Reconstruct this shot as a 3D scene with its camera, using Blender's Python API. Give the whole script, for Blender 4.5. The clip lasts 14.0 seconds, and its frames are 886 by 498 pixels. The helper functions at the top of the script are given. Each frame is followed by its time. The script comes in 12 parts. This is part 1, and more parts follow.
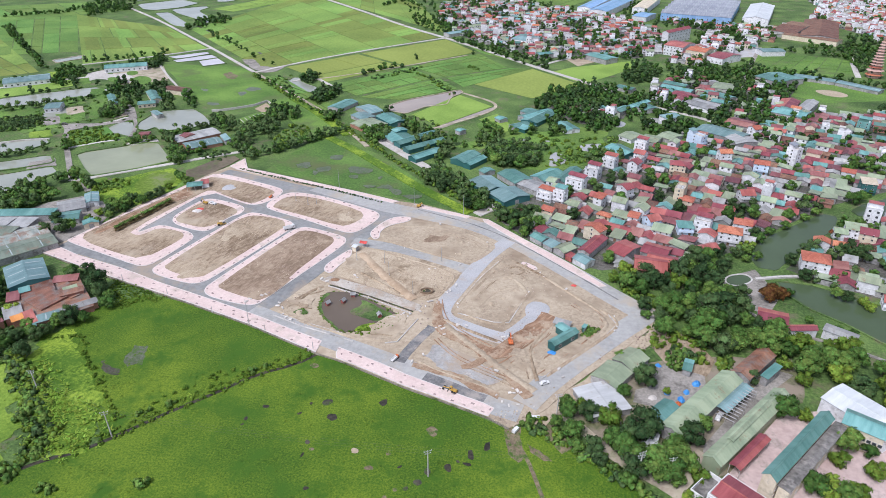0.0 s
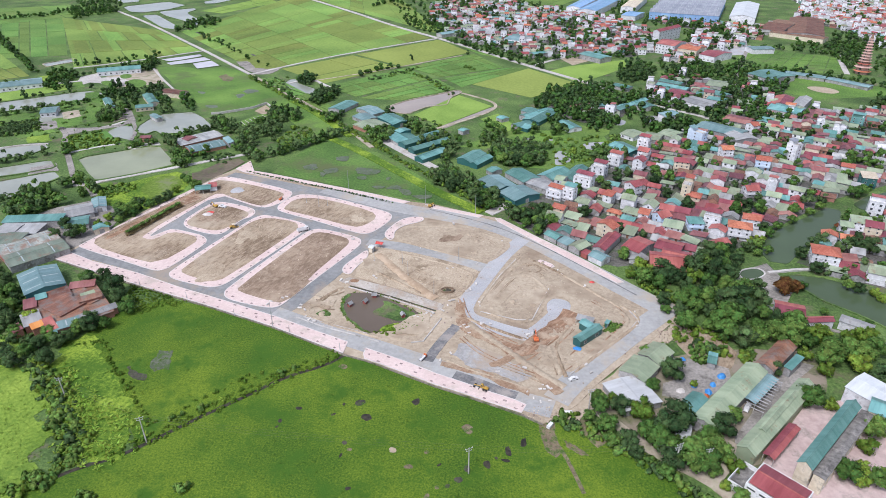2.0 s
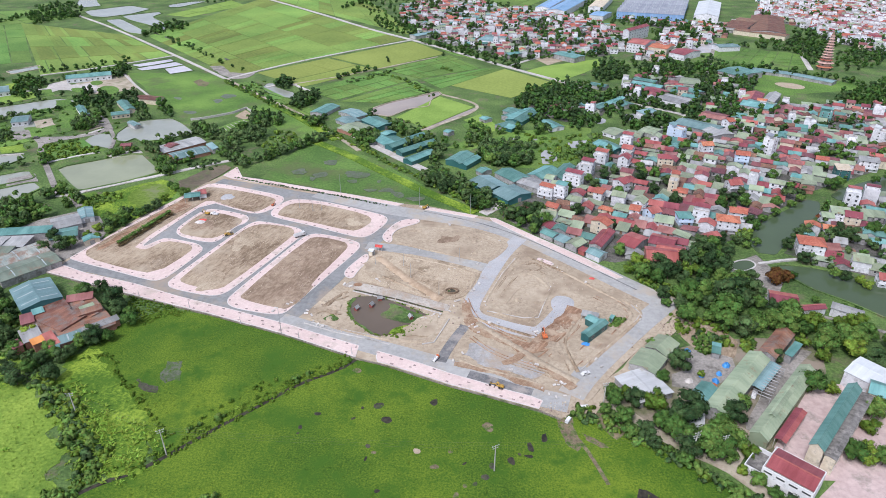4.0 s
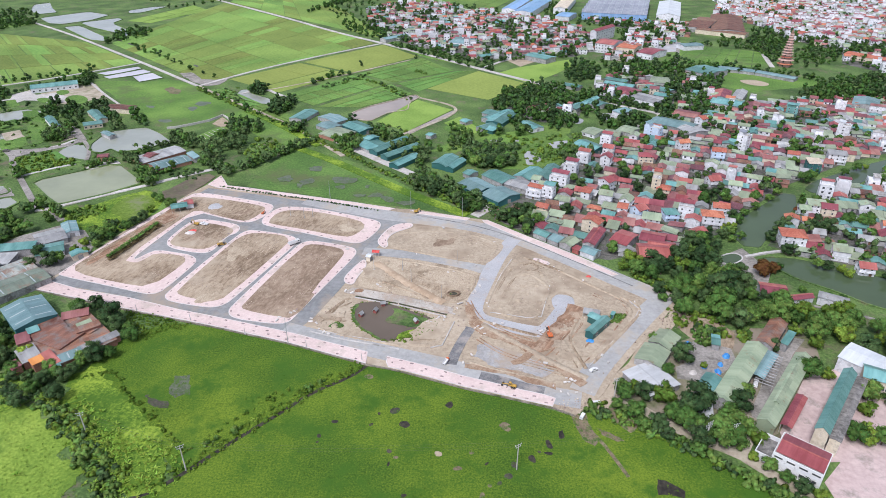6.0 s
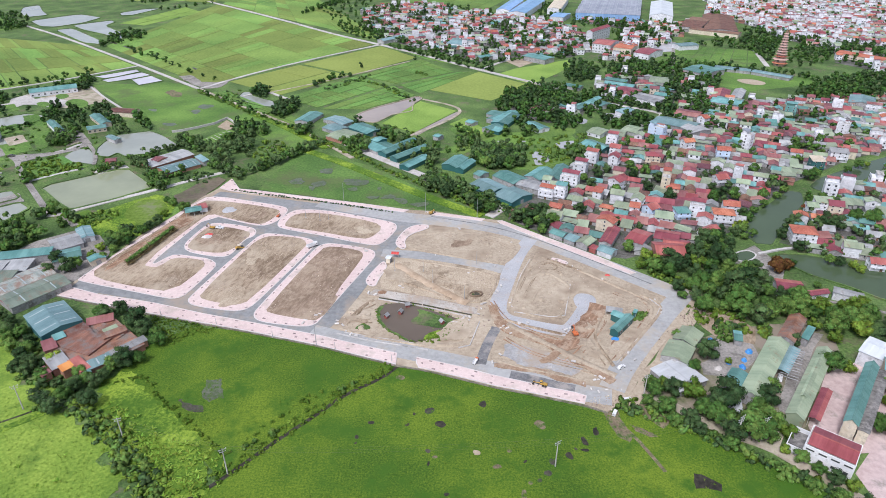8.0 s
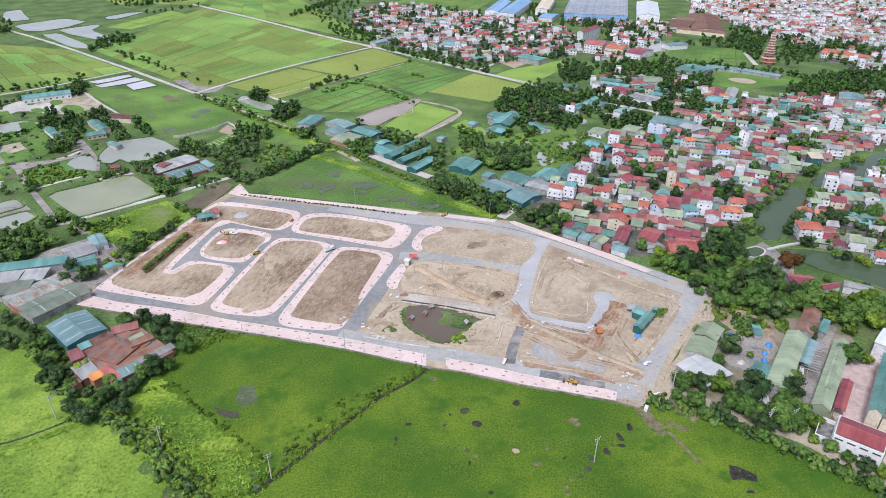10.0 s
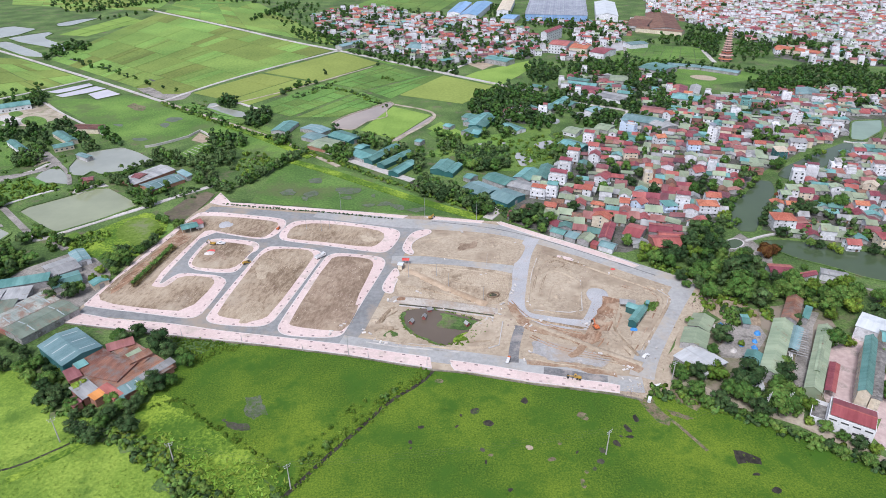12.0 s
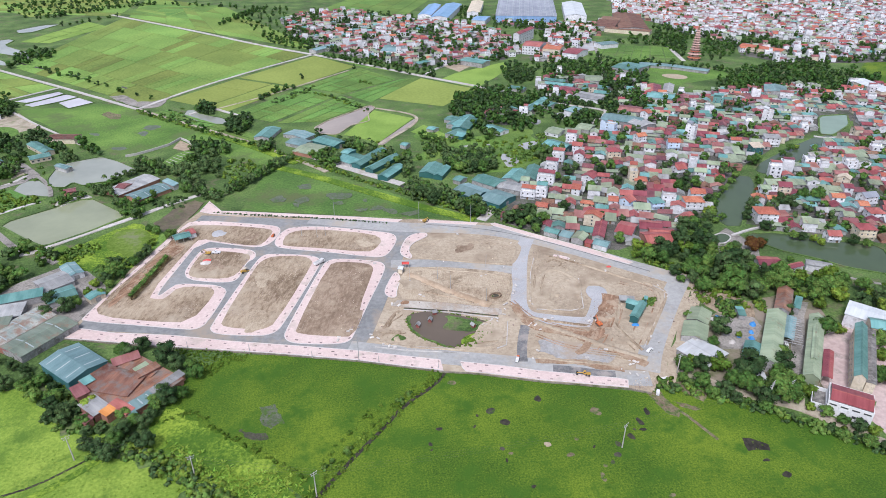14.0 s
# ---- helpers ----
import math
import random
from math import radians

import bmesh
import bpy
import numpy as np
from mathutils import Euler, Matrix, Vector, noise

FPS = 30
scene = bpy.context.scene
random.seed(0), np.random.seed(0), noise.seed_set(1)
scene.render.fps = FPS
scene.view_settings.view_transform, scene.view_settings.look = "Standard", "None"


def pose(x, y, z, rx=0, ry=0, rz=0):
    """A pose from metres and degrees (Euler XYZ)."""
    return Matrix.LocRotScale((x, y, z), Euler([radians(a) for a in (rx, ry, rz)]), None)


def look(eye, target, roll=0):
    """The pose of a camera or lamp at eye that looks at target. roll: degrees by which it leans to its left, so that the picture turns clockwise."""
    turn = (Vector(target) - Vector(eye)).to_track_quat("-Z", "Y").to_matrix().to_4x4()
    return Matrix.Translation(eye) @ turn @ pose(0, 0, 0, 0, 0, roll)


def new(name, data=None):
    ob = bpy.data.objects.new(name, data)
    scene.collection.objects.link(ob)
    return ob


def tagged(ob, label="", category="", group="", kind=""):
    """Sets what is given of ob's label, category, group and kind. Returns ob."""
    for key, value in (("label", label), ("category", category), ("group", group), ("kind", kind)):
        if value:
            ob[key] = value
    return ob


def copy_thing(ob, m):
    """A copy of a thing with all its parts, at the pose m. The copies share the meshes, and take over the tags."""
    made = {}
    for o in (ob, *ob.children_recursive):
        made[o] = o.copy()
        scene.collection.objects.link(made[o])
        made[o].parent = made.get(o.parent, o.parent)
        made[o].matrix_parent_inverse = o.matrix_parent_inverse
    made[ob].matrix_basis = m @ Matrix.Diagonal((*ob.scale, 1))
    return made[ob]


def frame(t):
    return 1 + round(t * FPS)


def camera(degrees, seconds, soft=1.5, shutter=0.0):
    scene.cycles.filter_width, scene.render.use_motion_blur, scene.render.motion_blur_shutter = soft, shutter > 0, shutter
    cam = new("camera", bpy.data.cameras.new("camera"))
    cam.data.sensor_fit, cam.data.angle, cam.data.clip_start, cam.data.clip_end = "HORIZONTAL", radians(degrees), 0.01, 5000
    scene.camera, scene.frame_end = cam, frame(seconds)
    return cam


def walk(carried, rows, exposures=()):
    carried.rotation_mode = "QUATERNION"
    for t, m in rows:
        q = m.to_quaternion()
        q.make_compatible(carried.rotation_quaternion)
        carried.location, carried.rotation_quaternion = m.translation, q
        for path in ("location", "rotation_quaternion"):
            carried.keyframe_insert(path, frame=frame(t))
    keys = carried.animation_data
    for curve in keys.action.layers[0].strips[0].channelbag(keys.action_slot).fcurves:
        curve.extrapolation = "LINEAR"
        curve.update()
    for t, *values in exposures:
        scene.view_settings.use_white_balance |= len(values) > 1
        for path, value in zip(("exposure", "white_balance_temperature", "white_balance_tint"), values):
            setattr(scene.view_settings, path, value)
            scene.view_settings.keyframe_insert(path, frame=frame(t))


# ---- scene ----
from mathutils.geometry import delaunay_2d_cdt as triangulate
from mathutils.geometry import tessellate_polygon as tessellate

LENS = 69.09
# seconds, eye, tilt, roll, turn
PATH = [
    (0, (61.48, 12.55, 156.85), 60.465, 0.059, 10.449),
    (0.5, (57.40, 11.41, 156.99), 60.448, 0.029, 10.274),
    (1, (53.49, 10.30, 157.11), 60.445, 0.001, 9.927),
    (1.5, (49.47, 9.25, 157.21), 60.459, 0.008, 9.360),
    (2, (45.42, 8.29, 157.29), 60.486, -0.014, 8.645),
    (2.5, (41.17, 7.15, 157.65), 60.490, 0.025, 7.926),
    (3, (37.21, 6.19, 157.96), 60.495, -0.019, 7.516),
    (3.5, (33.20, 5.31, 158.37), 60.500, 0.011, 6.577),
    (4, (28.95, 4.37, 158.85), 60.520, 0.042, 5.108),
    (6.5, (8.12, 1.14, 161.56), 60.611, 0.048, 0.899),
    (7, (3.88, 0.53, 162.00), 60.603, 0.058, 0.571),
    (7.5, (0.00, 0.00, 162.50), 60.587, 0.029, 0.274),
    (8, (-4.00, -0.42, 162.73), 60.607, 0.038, -0.076),
    (10.5, (-27.07, -2.64, 165.56), 60.630, -0.038, -2.958),
    (11, (-31.20, -2.88, 166.13), 60.639, -0.035, -4.067),
    (11.5, (-35.10, -3.04, 166.66), 60.656, -0.041, -5.168),
    (12, (-39.13, -3.05, 167.23), 60.668, -0.054, -6.194),
    (12.5, (-43.53, -3.01, 167.77), 60.684, -0.043, -7.211),
    (13, (-47.68, -3.13, 168.36), 60.716, -0.029, -8.089),
    (13.5, (-51.86, -2.91, 169.05), 60.712, -0.024, -8.921),
    (14, (-55.92, -2.85, 169.67), 60.719, -0.054, -9.642),
]
cam = camera(LENS, 14.0, soft=0.5)


def aim(eye, tilt, roll, turn):
    return pose(*eye) @ pose(0, 0, 0, 0, 0, turn) @ pose(0, 0, 0, tilt, 0, 0) @ pose(0, 0, 0, 0, 0, roll)


walk(cam, [(t, aim(eye, tilt, roll, turn)) for t, eye, tilt, roll, turn in PATH], [(0.0, 0.37, 5830, 17), (14.0, 0.37, 5830, 17)])

# ---------------- light: a bright overcast sky with a veiled sun ----------------
SUN_ELEV, SUN_TURN = radians(56), radians(212)
world = bpy.data.worlds.new("sky")
scene.world = world
world.use_nodes = True
wn = world.node_tree.nodes
sky = wn.new("ShaderNodeTexSky")
sky.sky_type, sky.sun_disc = "NISHITA", False
sky.sun_elevation, sky.sun_rotation = SUN_ELEV, SUN_TURN
sky.dust_density, sky.air_density, sky.ozone_density = 3.0, 1.0, 1.0
wn["Background"].inputs["Strength"].default_value = 0.135
veil = wn.new("ShaderNodeHueSaturation")
veil.inputs["Saturation"].default_value = 0.5
world.node_tree.links.new(sky.outputs[0], veil.inputs["Color"])
world.node_tree.links.new(veil.outputs[0], wn["Background"].inputs["Color"])
sun = new("sun", bpy.data.lights.new("sun", "SUN"))
sun.data.energy, sun.data.angle, sun.data.color = 1.85, radians(10), (1.0, 0.96, 0.9)
sun.matrix_world = look((0, 0, 300), (-300 * math.sin(SUN_TURN) / math.tan(SUN_ELEV), -300 * math.cos(SUN_TURN) / math.tan(SUN_ELEV), 0))

# ---------------- materials ----------------
def material(name, low, high, rough=0.85, scale=1.0, big=0.06, bump=0.0, bump_scale=None, metal=0.0, vary=0.0, island=0.0, mid=None, spec=0.3, stretch=None, wear=None, soft=0.1, spin=0.0):
    """Two colours mixed by fine and broad noise; vary: brightness by object, island: by loose piece; soft: half the width of the blend; wear: (colour, amount, scale) for stains."""
    m = bpy.data.materials.new(name)
    m.use_nodes = True
    nt = m.node_tree
    n, link = nt.nodes, nt.links.new
    b = n["Principled BSDF"]
    b.inputs["Roughness"].default_value, b.inputs["Metallic"].default_value = rough, metal
    b.inputs["Specular IOR Level"].default_value = spec
    geo = n.new("ShaderNodeNewGeometry")
    co = geo.outputs["Position"]
    if stretch:
        tex = n.new("ShaderNodeTexCoord")
        mp = n.new("ShaderNodeMapping")
        mp.vector_type = "TEXTURE"
        mp.inputs["Scale"].default_value = tuple(1 / k for k in stretch)
        mp.inputs["Rotation"].default_value = (0, 0, spin)
        link(tex.outputs["Object"], mp.inputs["Vector"])
        co_f = mp.outputs[0]
    else:
        co_f = co
    f1, f2 = n.new("ShaderNodeTexNoise"), n.new("ShaderNodeTexNoise")
    f1.inputs["Scale"].default_value, f2.inputs["Scale"].default_value = scale, big
    f1.inputs["Detail"].default_value, f2.inputs["Detail"].default_value = 6, 5
    f1.inputs["Roughness"].default_value = 0.65
    link(co_f, f1.inputs["Vector"])
    link(co, f2.inputs["Vector"])
    add = n.new("ShaderNodeMath")
    add.operation = "MULTIPLY_ADD"
    add.inputs[1].default_value = 0.55
    half = n.new("ShaderNodeMath")
    half.operation = "MULTIPLY"
    half.inputs[1].default_value = 0.45
    link(f2.outputs["Fac"], half.inputs[0])
    link(f1.outputs["Fac"], add.inputs[0])
    link(half.outputs[0], add.inputs[2])
    ramp = n.new("ShaderNodeValToRGB")
    ramp.color_ramp.elements[0].position, ramp.color_ramp.elements[1].position = 0.5 - soft, 0.5 + soft
    ramp.color_ramp.elements[0].color, ramp.color_ramp.elements[1].color = (*low, 1), (*high, 1)
    if mid:
        ramp.color_ramp.elements.new(0.5).color = (*mid, 1)
    link(add.outputs[0], ramp.inputs["Fac"])
    out = ramp.outputs["Color"]
    if wear:
        f3 = n.new("ShaderNodeTexNoise")
        f3.inputs["Scale"].default_value, f3.inputs["Detail"].default_value = wear[2], 8
        f3.inputs["Roughness"].default_value = 0.7
        link(co, f3.inputs["Vector"])
        cut = n.new("ShaderNodeMapRange")
        cut.inputs["From Min"].default_value, cut.inputs["From Max"].default_value = 0.62 - 0.3 * wear[1], 0.72 - 0.2 * wear[1]
        link(f3.outputs["Fac"], cut.inputs["Value"])
        mx = n.new("ShaderNodeMixRGB")
        mx.inputs["Color2"].default_value = (*wear[0], 1)
        link(cut.outputs[0], mx.inputs["Fac"])
        link(out, mx.inputs["Color1"])
        out = mx.outputs[0]
    if vary or island:
        hsv = n.new("ShaderNodeHueSaturation")
        rng = n.new("ShaderNodeMapRange")
        amount = vary or island
        rng.inputs["To Min"].default_value, rng.inputs["To Max"].default_value = 1 - amount, 1 + amount
        # one number for each object and loose piece
        info, both, frac = n.new("ShaderNodeObjectInfo"), n.new("ShaderNodeMath"), n.new("ShaderNodeMath")
        frac.operation = "FRACT"
        link(info.outputs["Random"], both.inputs[0])
        link(geo.outputs["Random Per Island"], both.inputs[1])
        link(both.outputs[0], frac.inputs[0])
        link(frac.outputs[0], rng.inputs["Value"])
        link(rng.outputs[0], hsv.inputs["Value"])
        hue = n.new("ShaderNodeMapRange")
        turn_of_hue = 0.05 if vary else 0.09
        hue.inputs["To Min"].default_value, hue.inputs["To Max"].default_value = 0.5 - turn_of_hue * amount, 0.5 + turn_of_hue * amount
        link(rng.inputs["Value"].links[0].from_socket, hue.inputs["Value"])
        link(hue.outputs[0], hsv.inputs["Hue"])
        link(out, hsv.inputs["Color"])
        out = hsv.outputs[0]
    link(out, b.inputs["Base Color"])
    if bump:
        bp = n.new("ShaderNodeBump")
        bp.inputs["Strength"].default_value, bp.inputs["Distance"].default_value = min(bump, 1.0), 0.15
        f4 = n.new("ShaderNodeTexNoise")
        f4.inputs["Scale"].default_value, f4.inputs["Detail"].default_value = bump_scale or scale * 1.5, 4
        link(co, f4.inputs["Vector"])
        link(f4.outputs["Fac"], bp.inputs["Height"])
        link(bp.outputs[0], b.inputs["Normal"])
    return m


def sheet_metal(name, low, high, rib=1.2, rust=0.0, rust_colour=(0.22, 0.1, 0.05), vary=0.0, bands=0.0):
    """Ribbed roofing sheet: ribs run down the slope (local y)."""
    m = material(name, low, high, rough=0.45, scale=0.5, big=0.12, vary=vary, spec=0.4, stretch=(1.0, 0.12, 0.12), wear=(rust_colour, rust, 0.25) if rust else None)
    nt = m.node_tree
    n, link = nt.nodes, nt.links.new
    tex, wave, bp = n.new("ShaderNodeTexCoord"), n.new("ShaderNodeTexWave"), n.new("ShaderNodeBump")
    wave.bands_direction = "X"
    wave.inputs["Scale"].default_value = rib
    bp.inputs["Strength"].default_value, bp.inputs["Distance"].default_value = 0.5, 0.06
    link(tex.outputs["Object"], wave.inputs["Vector"])
    link(wave.outputs["Fac"], bp.inputs["Height"])
    link(bp.outputs[0], n["Principled BSDF"].inputs["Normal"])
    return m


def water(name, colour, rough=0.06, shine=0.45):
    m = material(name, colour, tuple(c * 1.25 for c in colour), rough=rough, scale=0.03, big=0.01, spec=shine)
    nt = m.node_tree
    n, link = nt.nodes, nt.links.new
    geo, f, bp = n.new("ShaderNodeNewGeometry"), n.new("ShaderNodeTexNoise"), n.new("ShaderNodeBump")
    f.inputs["Scale"].default_value = 0.8
    bp.inputs["Strength"].default_value, bp.inputs["Distance"].default_value = 0.04, 0.05
    link(geo.outputs["Position"], f.inputs["Vector"])
    link(f.outputs["Fac"], bp.inputs["Height"])
    link(bp.outputs[0], n["Principled BSDF"].inputs["Normal"])
    return m


def leaves(name, low, high):
    m = material(name, low, high, rough=0.75, scale=0.6, big=0.15, island=0.26, spec=0.12)
    m.node_tree.nodes["Principled BSDF"].inputs["Transmission Weight"].default_value = 0.0
    nt = m.node_tree
    n, link = nt.nodes, nt.links.new
    b, out = n["Principled BSDF"], n["Material Output"]
    tr, mx = n.new("ShaderNodeBsdfTranslucent"), n.new("ShaderNodeMixShader")
    mx.inputs["Fac"].default_value = 0.25
    link(b.inputs["Base Color"].links[0].from_socket, tr.inputs["Color"])
    link(b.outputs[0], mx.inputs[1])
    link(tr.outputs[0], mx.inputs[2])
    link(mx.outputs[0], out.inputs["Surface"])
    info, hsv = n.new("ShaderNodeObjectInfo"), n.new("ShaderNodeHueSaturation")
    rng, hue = n.new("ShaderNodeMapRange"), n.new("ShaderNodeMapRange")
    rng.inputs["To Min"].default_value, rng.inputs["To Max"].default_value = 0.65, 1.3
    hue.inputs["To Min"].default_value, hue.inputs["To Max"].default_value = 0.515, 0.485
    link(info.outputs["Random"], rng.inputs["Value"])
    link(info.outputs["Random"], hue.inputs["Value"])
    link(rng.outputs[0], hsv.inputs["Value"])
    link(hue.outputs[0], hsv.inputs["Hue"])
    link(b.inputs["Base Color"].links[0].from_socket, hsv.inputs["Color"])
    link(hsv.outputs[0], b.inputs["Base Color"])
    link(hsv.outputs[0], tr.inputs["Color"])
    return m


def glass(name, tint):
    m = bpy.data.materials.new(name)
    m.use_nodes = True
    b = m.node_tree.nodes["Principled BSDF"]
    b.inputs["Base Color"].default_value, b.inputs["Roughness"].default_value = (*tint, 1), 0.08
    b.inputs["Specular IOR Level"].default_value = 0.6
    return m


M = {}
# the long way of the plots
PLOT_WAY = (lambda a, b: math.atan2(b[1] - a[1], b[0] - a[0]))(*[(-81.5, 234.4), (-66.0, 288.5)])
SPIN = PLOT_WAY
M["meadow"] = material("meadow_grass", (0.034, 0.09, 0.0045), (0.15, 0.218, 0.0135), scale=1.5, big=0.022, bump=0.8, bump_scale=2.6, mid=(0.08, 0.146, 0.0075), wear=((0.045, 0.115, 0.006), 0.44, 0.07), soft=0.095)
M["tall_grass"] = material("tall_grass", (0.11, 0.195, 0.018), (0.27, 0.37, 0.052), scale=0.9, big=0.04, bump=1.0, bump_scale=1.3, mid=(0.175, 0.275, 0.031), wear=((0.09, 0.17, 0.018), 0.4, 0.06), soft=0.12)
M["wild"] = material("wild_growth", (0.042, 0.08, 0.019), (0.15, 0.23, 0.06), scale=0.8, big=0.04, bump=1.0, bump_scale=0.8, mid=(0.084, 0.147, 0.036), wear=((0.15, 0.128, 0.082), 0.26, 0.06), soft=0.1)
M["rice"] = material("young_rice", (0.08, 0.168, 0.03), (0.17, 0.285, 0.058), scale=0.6, big=0.018, bump=0.8, bump_scale=0.9, island=0.16, soft=0.09)
M["rice_far"] = material("ripening_rice", (0.12, 0.2, 0.036), (0.235, 0.325, 0.066), scale=0.4, big=0.012, bump=0.6, bump_scale=0.7, island=0.27, soft=0.1)
M["dirt"] = material("bare_earth", (0.17, 0.12, 0.074), (0.44, 0.358, 0.25), scale=0.75, big=0.03, bump=1.0, bump_scale=1.1, mid=(0.315, 0.243, 0.162), wear=((0.42, 0.348, 0.25), 0.4, 0.05), soft=0.105, stretch=(0.4, 1.0, 1.0), spin=SPIN)
M["sand"] = material("pale_sand", (0.28, 0.222, 0.156), (0.48, 0.404, 0.298), scale=0.8, big=0.035, bump=0.8, bump_scale=0.8, mid=(0.4, 0.33, 0.234), wear=((0.27, 0.208, 0.142), 0.32, 0.05), soft=0.12)
M["red_soil"] = material("red_soil", (0.17, 0.094, 0.054), (0.4, 0.262, 0.165), scale=0.9, big=0.1, bump=1.0, bump_scale=0.9, mid=(0.27, 0.165, 0.1), wear=((0.42, 0.325, 0.225), 0.4, 0.12), soft=0.1, stretch=(0.18, 1.0, 1.0), spin=0.97)
M["gravel"] = material("grey_gravel", (0.33, 0.335, 0.335), (0.48, 0.48, 0.475), scale=1.6, big=0.1, bump=0.6, wear=((0.42, 0.36, 0.3), 0.28, 0.08), soft=0.14)
M["asphalt"] = material("dusty_asphalt", (0.285, 0.287, 0.27), (0.415, 0.413, 0.388), scale=0.5, big=0.03, bump=0.2, bump_scale=4, wear=((0.41, 0.36, 0.285), 0.38, 0.05), soft=0.13)
M["asphalt_worn"] = material("worn_grey_asphalt", (0.185, 0.19, 0.184), (0.3, 0.305, 0.292), scale=0.5, big=0.03, bump=0.2, bump_scale=4, wear=((0.325, 0.275, 0.215), 0.4, 0.035), soft=0.13)
M["tracked"] = material("rolled_brown_earth", (0.22, 0.135, 0.082), (0.4, 0.295, 0.195), scale=0.9, big=0.08, bump=1.0, bump_scale=0.8, mid=(0.31, 0.212, 0.135), wear=((0.42, 0.34, 0.24), 0.4, 0.14), soft=0.12)
M["asphalt_dark"] = material("fresh_asphalt", (0.12, 0.12, 0.12), (0.23, 0.228, 0.22), scale=0.8, big=0.09, bump=0.2, bump_scale=4, wear=((0.33, 0.3, 0.265), 0.45, 0.15))
M["pink"] = material("pink_paving", (0.56, 0.43, 0.385), (0.71, 0.585, 0.53), scale=1.0, big=0.05, wear=((0.48, 0.4, 0.335), 0.3, 0.1), soft=0.13)
M["concrete"] = material("weathered_concrete", (0.4, 0.38, 0.35), (0.58, 0.56, 0.52), scale=0.6, big=0.05, bump=0.2, wear=((0.25, 0.24, 0.21), 0.3, 0.12))
M["path"] = material("pale_concrete_path", (0.41, 0.39, 0.35), (0.57, 0.545, 0.5), scale=0.5, big=0.04, wear=((0.32, 0.285, 0.23), 0.35, 0.08))
M["track"] = material("earth_track", (0.3, 0.25, 0.18), (0.5, 0.44, 0.34), scale=0.4, big=0.06, bump=0.5, wear=((0.14, 0.17, 0.06), 0.4, 0.1))
M["yard"] = material("pinkish_yard_paving", (0.45, 0.34, 0.31), (0.6, 0.48, 0.44), scale=0.4, big=0.06, wear=((0.3, 0.26, 0.22), 0.3, 0.12))
M["mud"] = material("wet_mud", (0.04, 0.037, 0.028), (0.1, 0.088, 0.065), rough=0.6, scale=1.0, big=0.2, bump=0.5, wear=((0.05, 0.1, 0.012), 0.4, 0.7))
M["pond"] = water("green_pond_water", (0.25, 0.27, 0.165), 0.12)
# base colour lightened to grey to paint in reflected sky
M["pond_grey"] = water("pond_water_painted_sky", (0.275, 0.29, 0.235))
M["algae"] = material("algae_covered_water", (0.085, 0.145, 0.018), (0.165, 0.24, 0.045), rough=0.85, scale=0.5, big=0.06, spec=0.1, wear=((0.19, 0.21, 0.11), 0.28, 0.06))
M["silt"] = material("drained_brown_silt", (0.1, 0.08, 0.05), (0.19, 0.15, 0.1), rough=0.5, scale=0.4, big=0.06, wear=((0.09, 0.13, 0.03), 0.35, 0.08))
M["pond_brown"] = water("silty_brown_water", (0.3, 0.25, 0.2))
M["river"] = water("dark_green_water", (0.062, 0.09, 0.045), 0.12, 0.24)
M["ditch"] = material("dark_ditch_water", (0.022, 0.02, 0.014), (0.06, 0.052, 0.036), rough=0.4, scale=0.8, big=0.2, bump=0.4)
M["leaf_dark"] = leaves("dark_leaves", (0.032, 0.066, 0.023), (0.105, 0.176, 0.06))
M["leaf_mid"] = leaves("green_leaves", (0.056, 0.118, 0.025), (0.17, 0.29, 0.062))
M["leaf_light"] = leaves("yellow_green_leaves", (0.1, 0.172, 0.022), (0.24, 0.345, 0.052))
M["leaf_weed"] = leaves("weed_leaves", (0.05, 0.11, 0.012), (0.135, 0.225, 0.03))
M["leaf_flame"] = leaves("red_flowering_leaves", (0.12, 0.055, 0.02), (0.25, 0.11, 0.04))
M["bark"] = material("bark", (0.07, 0.05, 0.035), (0.16, 0.12, 0.09), scale=4, big=0.5, bump=0.8)
M["teal"] = sheet_metal("teal_roofing_sheet", (0.085, 0.212, 0.185), (0.165, 0.325, 0.29), vary=0.32)
M["blue_grey"] = sheet_metal("blue_grey_roofing_sheet", (0.13, 0.23, 0.225), (0.225, 0.335, 0.33), vary=0.24)
M["green_sheet"] = sheet_metal("pale_green_roofing_sheet", (0.215, 0.268, 0.17), (0.335, 0.385, 0.25), vary=0.24, rust=0.1)
M["red_sheet"] = sheet_metal("red_roofing_sheet", (0.235, 0.053, 0.054), (0.365, 0.105, 0.102), vary=0.34)
M["maroon"] = sheet_metal("faded_maroon_roofing", (0.2, 0.07, 0.066), (0.32, 0.14, 0.13), vary=0.4, rust=0.15)
M["orange_tile"] = material("orange_roof_tile", (0.33, 0.1, 0.06), (0.46, 0.175, 0.11), scale=1.2, big=0.3, vary=0.2, bump=0.5, bump_scale=3)
M["old_tile"] = material("old_brown_tile", (0.12, 0.058, 0.042), (0.25, 0.135, 0.095), scale=1.0, big=0.2, vary=0.3, bump=0.5, bump_scale=3, wear=((0.1, 0.1, 0.08), 0.35, 0.4))
M["pale_sheet"] = sheet_metal("pale_grey_roofing_sheet", (0.4, 0.41, 0.4), (0.53, 0.54, 0.53), vary=0.1, rust=0.1, rust_colour=(0.3, 0.26, 0.21))
# the sky's pale reflection is painted into this water's base colour
M["paddy"] = water("paddy_water_painted_sky", (0.47, 0.45, 0.46), 0.15)
